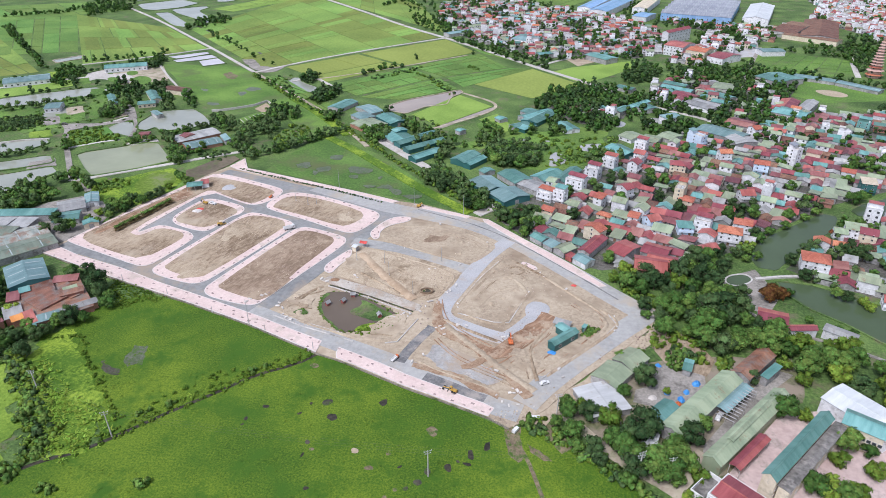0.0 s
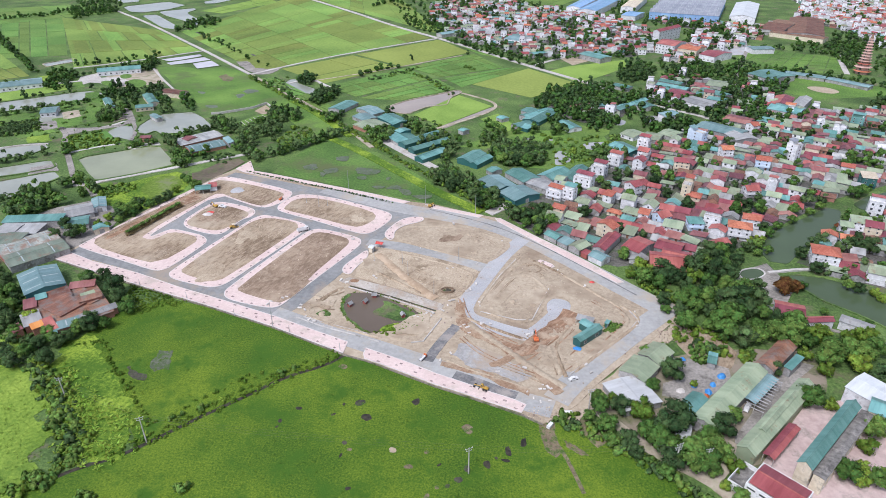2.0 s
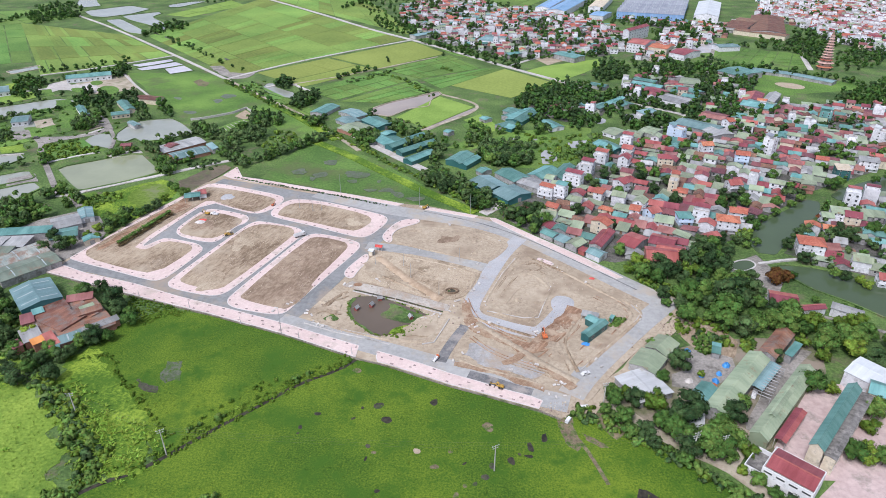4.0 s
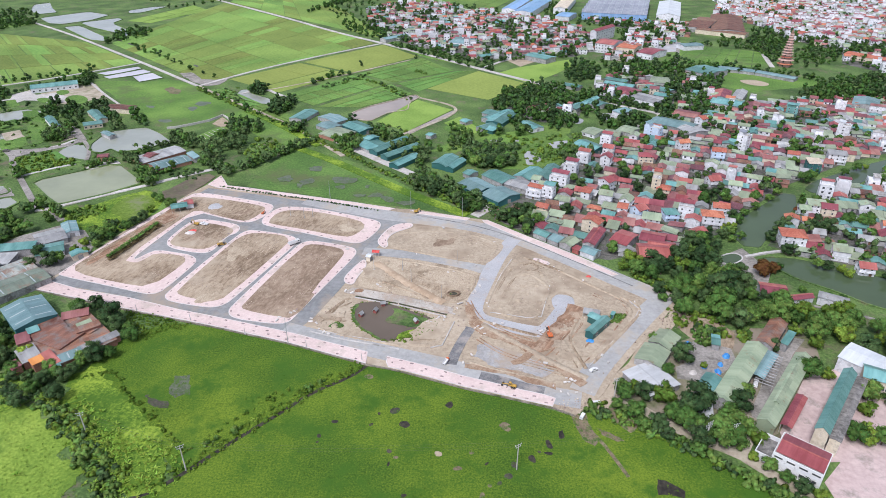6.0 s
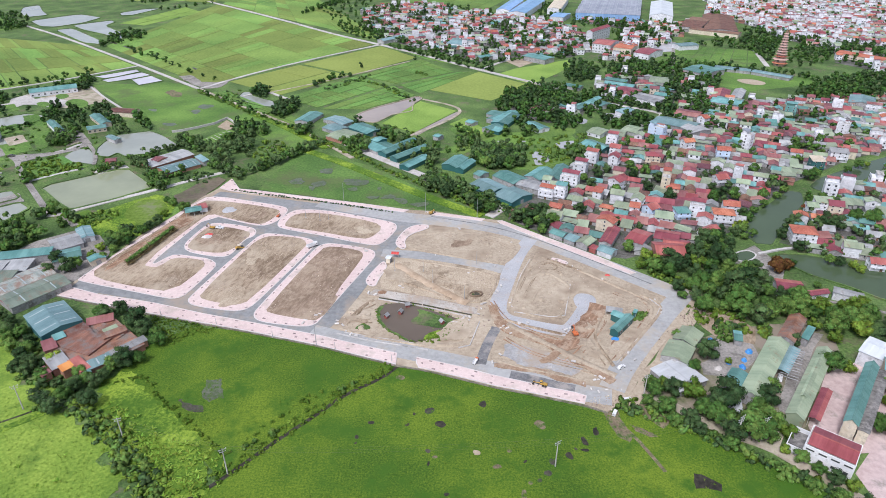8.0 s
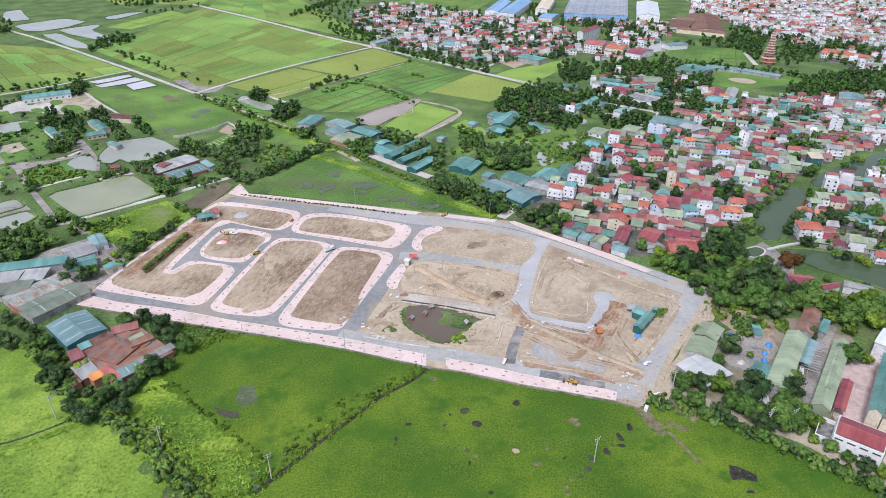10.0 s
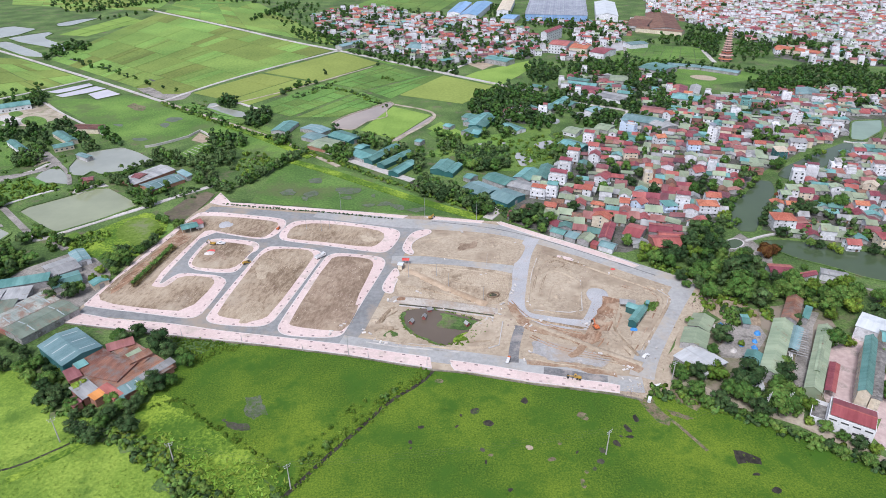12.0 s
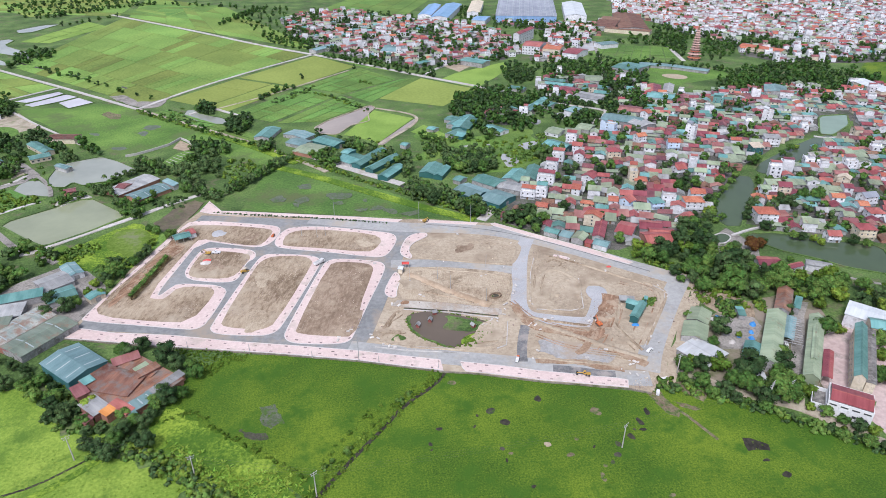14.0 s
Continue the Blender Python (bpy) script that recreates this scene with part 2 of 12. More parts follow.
# base colour darkened to paint in the shade between houses; green stains are growth
M["alley"] = material("alley_painted_shade", (0.06, 0.058, 0.05), (0.17, 0.16, 0.14), scale=0.9, big=0.08, bump=0.4, wear=((0.045, 0.08, 0.025), 0.46, 0.09))
M["grey_sheet"] = sheet_metal("grey_fibre_cement", (0.26, 0.265, 0.255), (0.42, 0.42, 0.4), vary=0.28, rust=0.2, rust_colour=(0.2, 0.17, 0.13))
M["white_sheet"] = sheet_metal("white_roofing_sheet", (0.5, 0.53, 0.53), (0.64, 0.67, 0.66), vary=0.08)
M["rust_sheet"] = sheet_metal("rusted_roofing_sheet", (0.14, 0.058, 0.036), (0.33, 0.165, 0.105), vary=0.14, rust=0.5, rust_colour=(0.2, 0.165, 0.14))
M["blue_sheet"] = sheet_metal("blue_factory_roofing", (0.17, 0.32, 0.5), (0.27, 0.42, 0.6), vary=0.15)
M["slate_sheet"] = sheet_metal("slate_grey_factory_roofing", (0.23, 0.25, 0.285), (0.34, 0.36, 0.395), vary=0.1)
M["concrete_roof"] = material("stained_roof_slab", (0.35, 0.33, 0.3), (0.55, 0.53, 0.48), scale=0.5, big=0.15, vary=0.15, wear=((0.2, 0.19, 0.17), 0.4, 0.3))
M["white_wall"] = material("white_render", (0.56, 0.565, 0.57), (0.77, 0.775, 0.78), scale=0.6, big=0.1, vary=0.15, wear=((0.36, 0.36, 0.355), 0.3, 0.4))
M["cream_wall"] = material("cream_render", (0.5, 0.43, 0.31), (0.66, 0.59, 0.46), scale=0.6, big=0.1, vary=0.1, wear=((0.38, 0.34, 0.27), 0.25, 0.4))
M["grey_wall"] = material("bare_cement_render", (0.26, 0.255, 0.245), (0.44, 0.435, 0.42), scale=0.6, big=0.1, vary=0.18, wear=((0.18, 0.165, 0.15), 0.35, 0.4))
M["blue_wall"] = material("pale_blue_render", (0.5, 0.6, 0.7), (0.62, 0.72, 0.82), scale=0.6, big=0.1, vary=0.08)
M["brick_wall"] = material("brick_wall", (0.28, 0.13, 0.09), (0.42, 0.22, 0.16), scale=2.0, big=0.2, vary=0.15)
M["teal_wall"] = sheet_metal("teal_wall_sheet", (0.03, 0.12, 0.12), (0.06, 0.17, 0.16), vary=0.15)
M["window"] = glass("dark_window_glass", (0.06, 0.065, 0.07))
M["frame"] = material("painted_frame", (0.5, 0.48, 0.45), (0.66, 0.64, 0.6), scale=2)
M["door"] = material("brown_door", (0.12, 0.07, 0.04), (0.22, 0.13, 0.08), scale=2)
M["kerb"] = material("pale_kerb", (0.5, 0.46, 0.43), (0.66, 0.62, 0.58), scale=0.8, big=0.1)
M["yellow"] = material("yellow_machine_paint", (0.42, 0.25, 0.04), (0.55, 0.35, 0.07), rough=0.5, scale=2, big=0.5, wear=((0.2, 0.13, 0.06), 0.35, 1.2))
M["orange"] = material("orange_machine_paint", (0.5, 0.12, 0.04), (0.62, 0.18, 0.06), rough=0.5, scale=2, big=0.5, wear=((0.25, 0.1, 0.05), 0.35, 1.2))
M["rubber"] = material("tyre_rubber", (0.02, 0.02, 0.02), (0.045, 0.043, 0.04), scale=3)
M["steel"] = material("worn_dark_steel", (0.07, 0.065, 0.06), (0.16, 0.15, 0.13), rough=0.5, scale=2, metal=0.4)
M["white_paint"] = material("white_vehicle_paint", (0.6, 0.6, 0.58), (0.72, 0.72, 0.7), rough=0.35, scale=1, big=0.4)
M["tarp_blue"] = material("blue_tarpaulin", (0.04, 0.2, 0.5), (0.1, 0.34, 0.68), rough=0.5, scale=1.5, big=0.4)
M["tarp_red"] = material("red_canopy_cloth", (0.5, 0.06, 0.05), (0.64, 0.12, 0.1), rough=0.7, scale=1.5, big=0.4)
M["block"] = material("cast_concrete_block", (0.46, 0.43, 0.39), (0.64, 0.61, 0.56), scale=1.5, big=0.3, vary=0.15)
M["cover"] = material("dark_iron_cover", (0.22, 0.16, 0.15), (0.38, 0.3, 0.28), scale=2, big=0.4, vary=0.3)
M["dark_metal"] = material("galvanised_pole", (0.3, 0.31, 0.31), (0.45, 0.46, 0.46), rough=0.5, scale=1, metal=0.3)
M["pool"] = water("brown_pool_water", (0.115, 0.09, 0.065), 0.2)
M["wet"] = material("waterlogged_grass", (0.07, 0.085, 0.045), (0.15, 0.16, 0.115), rough=0.3, scale=1.2, big=0.2, wear=((0.06, 0.12, 0.012), 0.5, 0.5))
M["plaza"] = material("pinkish_plaza_paving", (0.36, 0.26, 0.22), (0.52, 0.42, 0.37), scale=0.6, big=0.1, wear=((0.3, 0.27, 0.24), 0.3, 0.15))
M["ochre"] = material("ochre_sand", (0.36, 0.265, 0.17), (0.5, 0.39, 0.27), scale=0.6, big=0.08, bump=0.8)
M["skylight"] = material("translucent_roof_sheet", (0.3, 0.35, 0.35), (0.42, 0.47, 0.46), rough=0.4, scale=0.8)
M["clod"] = material("dry_earth_clods", (0.25, 0.19, 0.14), (0.5, 0.42, 0.34), scale=1.0, big=0.2, island=0.3)
M["pool_red"] = material("dull_red_paint", (0.2, 0.06, 0.05), (0.32, 0.11, 0.09), scale=2, big=0.4)
M["moss_sheet"] = sheet_metal("mossy_roofing_sheet", (0.12, 0.16, 0.115), (0.22, 0.265, 0.2), vary=0.12, rust=0.35, rust_colour=(0.24, 0.17, 0.11))
M["pasture"] = material("wet_pasture", (0.06, 0.13, 0.022), (0.18, 0.3, 0.056), scale=0.7, big=0.025, bump=0.8, bump_scale=0.9, mid=(0.11, 0.208, 0.036), wear=((0.105, 0.15, 0.045), 0.36, 0.03), soft=0.11)
M["wet_meadow"] = material("waterlogged_meadow", (0.045, 0.1, 0.02), (0.145, 0.25, 0.052), scale=0.7, big=0.025, bump=0.8, bump_scale=0.9, mid=(0.086, 0.168, 0.033), wear=((0.11, 0.13, 0.05), 0.42, 0.03), soft=0.11)
M["lane"] = material("grey_brown_lane", (0.2, 0.185, 0.16), (0.36, 0.335, 0.295), scale=0.9, big=0.08, bump=0.5, wear=((0.13, 0.12, 0.1), 0.35, 0.12))
M["orange_sheet"] = sheet_metal("orange_roofing_sheet", (0.58, 0.22, 0.05), (0.72, 0.32, 0.09))
M["gravel_mix"] = material("wet_gravel_on_earth", (0.26, 0.255, 0.24), (0.43, 0.425, 0.405), scale=0.9, big=0.06, bump=0.6, wear=((0.37, 0.3, 0.22), 0.55, 0.07), soft=0.13)
M["rice_gold"] = material("yellowing_rice", (0.185, 0.235, 0.045), (0.265, 0.322, 0.07), scale=0.4, big=0.012, bump=0.5, bump_scale=0.9, island=0.12, soft=0.09)
M["pond_green"] = water("pale_green_village_water", (0.17, 0.24, 0.16), 0.12)
M["pagoda_brick"] = material("pale_red_pagoda_brick", (0.42, 0.26, 0.21), (0.56, 0.39, 0.33), scale=1.5, big=0.2)
M["rice_bright"] = material("bright_young_rice", (0.15, 0.255, 0.04), (0.25, 0.37, 0.07), scale=0.8, big=0.03, bump=0.7, bump_scale=1.2, soft=0.09)
M["scrub"] = material("trampled_scrub", (0.06, 0.08, 0.03), (0.17, 0.185, 0.075), scale=0.8, big=0.06, bump=1.0, bump_scale=0.9, wear=((0.27, 0.225, 0.17), 0.8, 0.08), soft=0.13)
M["bare"] = material("bare_meadow_soil", (0.135, 0.105, 0.066), (0.26, 0.205, 0.13), scale=0.9, big=0.1, bump=0.6, wear=((0.055, 0.11, 0.015), 0.5, 0.4))
M["tall_mid"] = material("knee_high_grass", (0.055, 0.125, 0.008), (0.26, 0.36, 0.036), scale=0.75, big=0.05, bump=1.0, bump_scale=1.0, mid=(0.14, 0.23, 0.018), wear=((0.062, 0.135, 0.009), 0.46, 0.09), soft=0.085)
M["old_wall"] = material("stained_retaining_wall", (0.15, 0.13, 0.1), (0.3, 0.265, 0.21), scale=1.2, big=0.1, bump=0.4, wear=((0.07, 0.1, 0.03), 0.4, 0.3))
M["gallery_roof"] = material("dark_weathered_terrace", (0.1, 0.095, 0.085), (0.24, 0.23, 0.21), scale=0.7, big=0.15, wear=((0.32, 0.3, 0.27), 0.3, 0.3))
M["pond_marsh"] = water("marsh_water", (0.33, 0.335, 0.32), 0.1)
M["patched_sheet"] = sheet_metal("patched_roofing_sheet", (0.2, 0.25, 0.22), (0.42, 0.43, 0.37), rust=0.55, rust_colour=(0.26, 0.17, 0.12))
M["dark_teal"] = sheet_metal("dark_teal_roofing_sheet", (0.11, 0.195, 0.2), (0.18, 0.285, 0.285))
M["damp"] = material("damp_brown_earth", (0.175, 0.122, 0.08), (0.37, 0.285, 0.2), scale=0.8, big=0.05, bump=1.0, bump_scale=1.3, mid=(0.265, 0.195, 0.132), wear=((0.38, 0.3, 0.21), 0.35, 0.12), soft=0.12, stretch=(0.4, 1.0, 1.0), spin=SPIN)
M["pale_earth"] = material("pale_dry_earth", (0.29, 0.228, 0.15), (0.52, 0.44, 0.32), scale=1.5, big=0.05, bump=1.0, bump_scale=1.3, mid=(0.42, 0.342, 0.24), wear=((0.22, 0.165, 0.105), 0.32, 0.08), soft=0.12, stretch=(0.5, 1.0, 1.0), spin=SPIN)
M["deck"] = material("dusty_concrete_deck", (0.34, 0.31, 0.26), (0.52, 0.48, 0.415), scale=0.9, big=0.08, wear=((0.38, 0.3, 0.22), 0.55, 0.15))
M["bright_wall"] = material("clean_white_render", (0.66, 0.66, 0.65), (0.8, 0.8, 0.79), scale=0.6, big=0.1, wear=((0.45, 0.44, 0.42), 0.22, 0.4))


# ---------------- helpers ----------------
def part(name, mesh, mat, parent=None, label=""):
    """Links a mesh (or a bmesh) as one object under a thing."""
    if isinstance(mesh, bmesh.types.BMesh):
        me = bpy.data.meshes.new(name)
        mesh.to_mesh(me)
        mesh.free()
        mesh = me
    if mat is not None and not mesh.materials:
        mesh.materials.append(mat)
    ob = new(name, mesh)
    if parent is not None:
        ob.parent = parent
    if label:
        ob["label"] = label
    return ob


def thing(name, label, category, group="", kind="", at=None):
    ob = tagged(new(name), label, category, group, kind)
    ob.empty_display_size = 0.5
    if at is not None:
        ob.matrix_basis = at
    return ob


def mesh_of(name, verts, faces, mat=None, smooth=False):
    me = bpy.data.meshes.new(name)
    me.from_pydata([tuple(v) for v in verts], [], faces)
    me.update()
    if mat is not None:
        me.materials.append(mat)
    if smooth:
        me.polygons.foreach_set("use_smooth", [True] * len(me.polygons))
    return me


def box_into(bm, x0, y0, z0, x1, y1, z1):
    v = [bm.verts.new((x, y, z)) for z in (z0, z1) for x, y in ((x0, y0), (x1, y0), (x1, y1), (x0, y1))]
    for f in ((3, 2, 1, 0), (4, 5, 6, 7), (0, 1, 5, 4), (1, 2, 6, 5), (2, 3, 7, 6), (3, 0, 4, 7)):
        bm.faces.new([v[i] for i in f])


def box(x0, y0, z0, x1, y1, z1, bevel=0.0):
    bm = bmesh.new()
    box_into(bm, x0, y0, z0, x1, y1, z1)
    if bevel:
        bmesh.ops.bevel(bm, geom=bm.edges[:], offset=bevel, segments=1, affect="EDGES")
    return bm


def rod_into(bm, a, b, r0, r1, sides=8):
    a, b = Vector(a), Vector(b)
    q = (b - a).to_track_quat("Z", "Y")
    rings = []
    for p, r in ((a, r0), (b, r1)):
        rings.append([bm.verts.new(p + q @ Vector((r * math.cos(k * math.tau / sides), r * math.sin(k * math.tau / sides), 0))) for k in range(sides)])
    for k in range(sides):
        bm.faces.new([rings[0][k], rings[0][(k + 1) % sides], rings[1][(k + 1) % sides], rings[1][k]])
    bm.faces.new(rings[1])
    bm.faces.new(rings[0][::-1])


def rod(a, b, r0, r1=None, sides=8):
    bm = bmesh.new()
    rod_into(bm, a, b, r0, r0 if r1 is None else r1, sides)
    return bm


def rounded(poly, times=2, cut=0.25):
    """Corner cutting of a closed outline."""
    for _ in range(times):
        out = []
        for (ax, ay), (bx, by) in zip(poly, poly[1:] + poly[:1]):
            out += [(ax + cut * (bx - ax), ay + cut * (by - ay)), (bx + cut * (ax - bx), by + cut * (ay - by))]
        poly = out
    return poly


def curved(line, times=2):
    """Corner cutting of an open line, ends kept."""
    for _ in range(times):
        out = [line[0]]
        for (ax, ay), (bx, by) in zip(line, line[1:]):
            out += [(ax + 0.25 * (bx - ax), ay + 0.25 * (by - ay)), (bx + 0.25 * (ax - bx), by + 0.25 * (ay - by))]
        line = out + [line[-1]]
    return line


def area2(poly):
    return sum(a[0] * b[1] - b[0] * a[1] for a, b in zip(poly, poly[1:] + poly[:1]))


def ragged(poly, step=4.0, amount=0.8, seed=0):
    """An outline with an uneven, natural edge."""
    out = []
    for (ax, ay), (bx, by) in zip(poly, poly[1:] + poly[:1]):
        n = max(1, int(math.hypot(bx - ax, by - ay) / step))
        for k in range(n):
            x, y = ax + (bx - ax) * k / n, ay + (by - ay) * k / n
            d = noise.noise_vector((x * 0.11, y * 0.11, seed)) * amount * 2 + noise.noise_vector((x * 0.4, y * 0.4, seed + 7)) * amount
            out.append((x + d.x, y + d.y))
    return out


def slab(name, poly, z0, z1, mat, kind="structure", label="", category="", parent=None):
    """A flat body with the given outline, from z0 up to z1."""
    if area2(poly) < 0:
        poly = poly[::-1]
    n = len(poly)
    verts = [(x, y, z1) for x, y in poly] + [(x, y, z0) for x, y in poly]
    from_tri = [[tuple_index for tuple_index in tri] for tri in tessellate([[Vector((x, y, 0)) for x, y in poly]])]
    faces = []
    for tri in from_tri:
        a, b, c = (verts[i] for i in tri)
        turn = (b[0] - a[0]) * (c[1] - a[1]) - (b[1] - a[1]) * (c[0] - a[0])
        faces.append(tuple(tri) if turn > 0 else tuple(tri[::-1]))
    faces += [(i, n + i, n + (i + 1) % n, (i + 1) % n) for i in range(n)]
    ob = part(name, mesh_of(name, verts, faces, mat), None, parent)
    return tagged(ob, label, category, "", kind if parent is None else "")


def band(line, width):
    """The outline of a strip of that width along a line; width may be one number or (start, end)."""
    w0, w1 = width if isinstance(width, tuple) else (width, width)
    left, right = [], []
    for i, (x, y) in enumerate(line):
        a, b = line[max(0, i - 1)], line[min(len(line) - 1, i + 1)]
        d = math.hypot(b[0] - a[0], b[1] - a[1]) or 1
        nx, ny = -(b[1] - a[1]) / d, (b[0] - a[0]) / d
        w = (w0 + (w1 - w0) * i / max(1, len(line) - 1)) / 2
        left.append((x + nx * w, y + ny * w))
        right.append((x - nx * w, y - ny * w))
    return left, right


def strip(name, line, width, z0, z1, mat, label="", category="", kind="structure", bow=2):
    """A road or bank along a line, as one body."""
    line = curved(line, bow)
    left, right = band(line, width)
    n = len(line)
    verts = [(x, y, z1) for x, y in left] + [(x, y, z1) for x, y in right] + [(x, y, z0) for x, y in left] + [(x, y, z0) for x, y in right]
    faces = []
    for i in range(n - 1):
        faces += [(i, n + i, n + i + 1, i + 1), (2 * n + i, i, i + 1, 2 * n + i + 1), (n + i, 3 * n + i, 3 * n + i + 1, n + i + 1)]
    faces += [(0, 2 * n, 3 * n, n), (n - 1, 2 * n - 1, 4 * n - 1, 3 * n - 1)]
    return tagged(part(name, mesh_of(name, verts, faces, mat), None), label, category, "", kind)


def inside(p, poly):
    x, y, hit = p[0], p[1], False
    for (ax, ay), (bx, by) in zip(poly, poly[1:] + poly[:1]):
        if (ay > y) != (by > y) and x < (bx - ax) * (y - ay) / (by - ay) + ax:
            hit = not hit
    return hit


def scatter(poly, gap, rng, tries=30000, taken=None, most=10000):
    """Points in an outline, no two nearer than gap."""
    xs, ys = [p[0] for p in poly], [p[1] for p in poly]
    cells, out = {}, []
    area = abs(area2(poly)) / 2
    for _ in range(min(tries, int(6 * area / gap**2) + 20)):
        p = (rng.uniform(min(xs), max(xs)), rng.uniform(min(ys), max(ys)))
        c = (int(p[0] // gap), int(p[1] // gap))
        if not inside(p, poly) or (taken and taken(p)):
            continue
        if any(math.dist(p, q) < gap for i in (-1, 0, 1) for j in (-1, 0, 1) for q in cells.get((c[0] + i, c[1] + j), ())):
            continue
        cells.setdefault(c, []).append(p)
        out.append(p)
        if len(out) >= most:
            break
    return out


def along(line, gap, rng, wander=0.0):
    """Points along a line, about gap apart."""
    out = []
    for (ax, ay), (bx, by) in zip(line, line[1:]):
        n = max(1, round(math.dist((ax, ay), (bx, by)) / gap))
        for k in range(n):
            s = (k + rng.uniform(0.2, 0.8)) / n
            out.append((ax + (bx - ax) * s + rng.uniform(-wander, wander), ay + (by - ay) * s + rng.uniform(-wander, wander)))
    return out


def rough_slab(name, poly, z0, z1, mat, amount, label="", category="", step=1.3, seed=0.0, ruts=None, low=-0.025, high=0.6):
    """A slab of churned earth: its top is a fine uneven sheet that levels out at the rim. ruts: a direction in degrees for wheel marks."""
    if area2(poly) < 0:
        poly = poly[::-1]
    rim = ragged(poly, step * 1.5, 0.0)
    n = len(rim)
    xs, ys = [p[0] for p in rim], [p[1] for p in rim]
    pts = [Vector(p) for p in rim]
    rng = random.Random(int(seed * 10) + n)
    c, s = (math.cos(radians(ruts)), math.sin(radians(ruts))) if ruts is not None else (1, 0)
    y = min(ys)
    while y < max(ys):
        x = min(xs)
        while x < max(xs):
            q = (x + rng.uniform(-0.35, 0.35) * step, y + rng.uniform(-0.35, 0.35) * step)
            if inside(q, poly):
                pts.append(Vector(q))
            x += step
        y += step
    verts2, _, faces, *_ = triangulate(pts, [(i, (i + 1) % n) for i in range(n)], [list(range(n))], 1, 0.01)
    segs = [(Vector(a), Vector(b)) for a, b in zip(poly, poly[1:] + poly[:1])]
    verts = []
    for q in verts2:
        near = 99.0
        for a, b in segs:
            d = b - a
            k = max(0, min(1, (q - a).dot(d) / max(d.length_squared, 1e-6)))
            near = min(near, (q - a - d * k).length)
        u, v = q.x * c + q.y * s, -q.x * s + q.y * c
        h = noise.noise((q.x * 0.09, q.y * 0.09, seed)) * 0.9 + noise.noise((q.x * 0.35, q.y * 0.35, seed + 3)) * 0.7 + noise.noise((q.x * 0.9, q.y * 0.9, seed + 9)) * 0.45
        if ruts is not None:
            h += 0.8 * noise.noise((u * 0.05, v * 0.55, seed + 5))
        verts.append((q.x, q.y, z1 + min(high, max(low, amount * h * min(1.0, near / 2.5)))))
    ups = []
    for f in faces:
        a, b, d = (verts[i] for i in f[:3])
        ups.append(tuple(f) if (b[0] - a[0]) * (d[1] - a[1]) - (b[1] - a[1]) * (d[0] - a[0]) > 0 else tuple(f[::-1]))
    base = len(verts)
    verts += [(x, y, z1) for x, y in rim] + [(x, y, z0) for x, y in rim]
    ups += [(base + i, base + n + i, base + n + (i + 1) % n, base + (i + 1) % n) for i in range(n)]
    return tagged(part(name, mesh_of(name, verts, ups, mat, True), None), label, category, "", "structure")


def ridge(name, line, width, height, z, mat, label, category="earth", bow=2):
    """A low bank of loose earth with an uneven crest along a line."""
    line = curved(line, bow)
    pts = []
    for (ax, ay), (bx, by) in zip(line, line[1:]):
        n = max(1, int(math.dist((ax, ay), (bx, by)) / 1.2))
        pts += [(ax + (bx - ax) * k / n, ay + (by - ay) * k / n) for k in range(n)]
    pts.append(line[-1])
    verts, n = [], len(pts)
    for k, q in enumerate((-1.0, -0.45, 0.0, 0.45, 1.0)):
        left, _ = band(pts, width * q if q else 0.001)
        for i, (x, y) in enumerate(left):
            wob = noise.noise((x * 0.5, y * 0.5, 4.0 + k)) * 0.35
            top = height * (0.0, 0.75, 1.0, 0.75, 0.0)[k] * (1 + wob) * min(1, i / 2 + 0.3, (n - 1 - i) / 2 + 0.3)
            verts.append((x + wob * width * 0.3, y + wob * width * 0.3, z + top - (0.15 if k in (0, 4) else 0)))
    faces = [(k * n + i, k * n + i + 1, (k + 1) * n + i + 1, (k + 1) * n + i) for k in range(4) for i in range(n - 1)]
    me = mesh_of(name, verts, [f[::-1] for f in faces], mat, True)
    return tagged(part(name, me, None), label, category, "", "structure")


# ---------------- the ground and the building site ----------------
ground = part("ground", mesh_of("ground", [(-4600, -1500, 0), (4600, -1500, 0), (4600, 4800, 0), (-4600, 4800, 0)], [(0, 1, 2, 3)], M["wild"]), None)
tagged(ground, "green overgrown flat land reaching to the horizon", "ground", "", "structure")

SITE_Z = 0.5
SITE = [(-181.1, 245.2), (-176.6, 259.0), (-171.4, 276.6), (-165.4, 301.8), (-156.1, 325.5), (-148.0, 350.6), (-141.5, 364.8), (-138.0, 379.0), (-129.1, 363.1), (-117.4, 360.6), (-77.2, 349.4), (-49.4, 341.8), (-23.0, 333.5), (-9.4, 332.1), (20.0, 322.2), (28.6, 320.2), (51.2, 300.5), (74.2, 280.2), (89.4, 264.1), (96.5, 258.0), (108.6, 250.2), (113.2, 246.0), (105.9, 235.1), (94.8, 219.8), (81.1, 202.4), (72.8, 191.5), (66.6, 181.2), (60.4, 174.8), (54.8, 170.1), (47.7, 173.5), (36.6, 176.8), (26.5, 180.0), (16.0, 183.1), (5.1, 187.1), (-6.2, 191.3), (-12.9, 193.5), (-21.6, 195.9), (-42.5, 203.5), (-55.9, 208.5), (-89.4, 218.6), (-118.8, 226.6), (-147.0, 234.6)]
rough_slab("site_ground", SITE, -0.3, SITE_Z - 0.02, M["sand"], 0.3, step=1.6, low=-0.22, high=0.0, label="bare sandy earth of the cleared building site", category="ground")

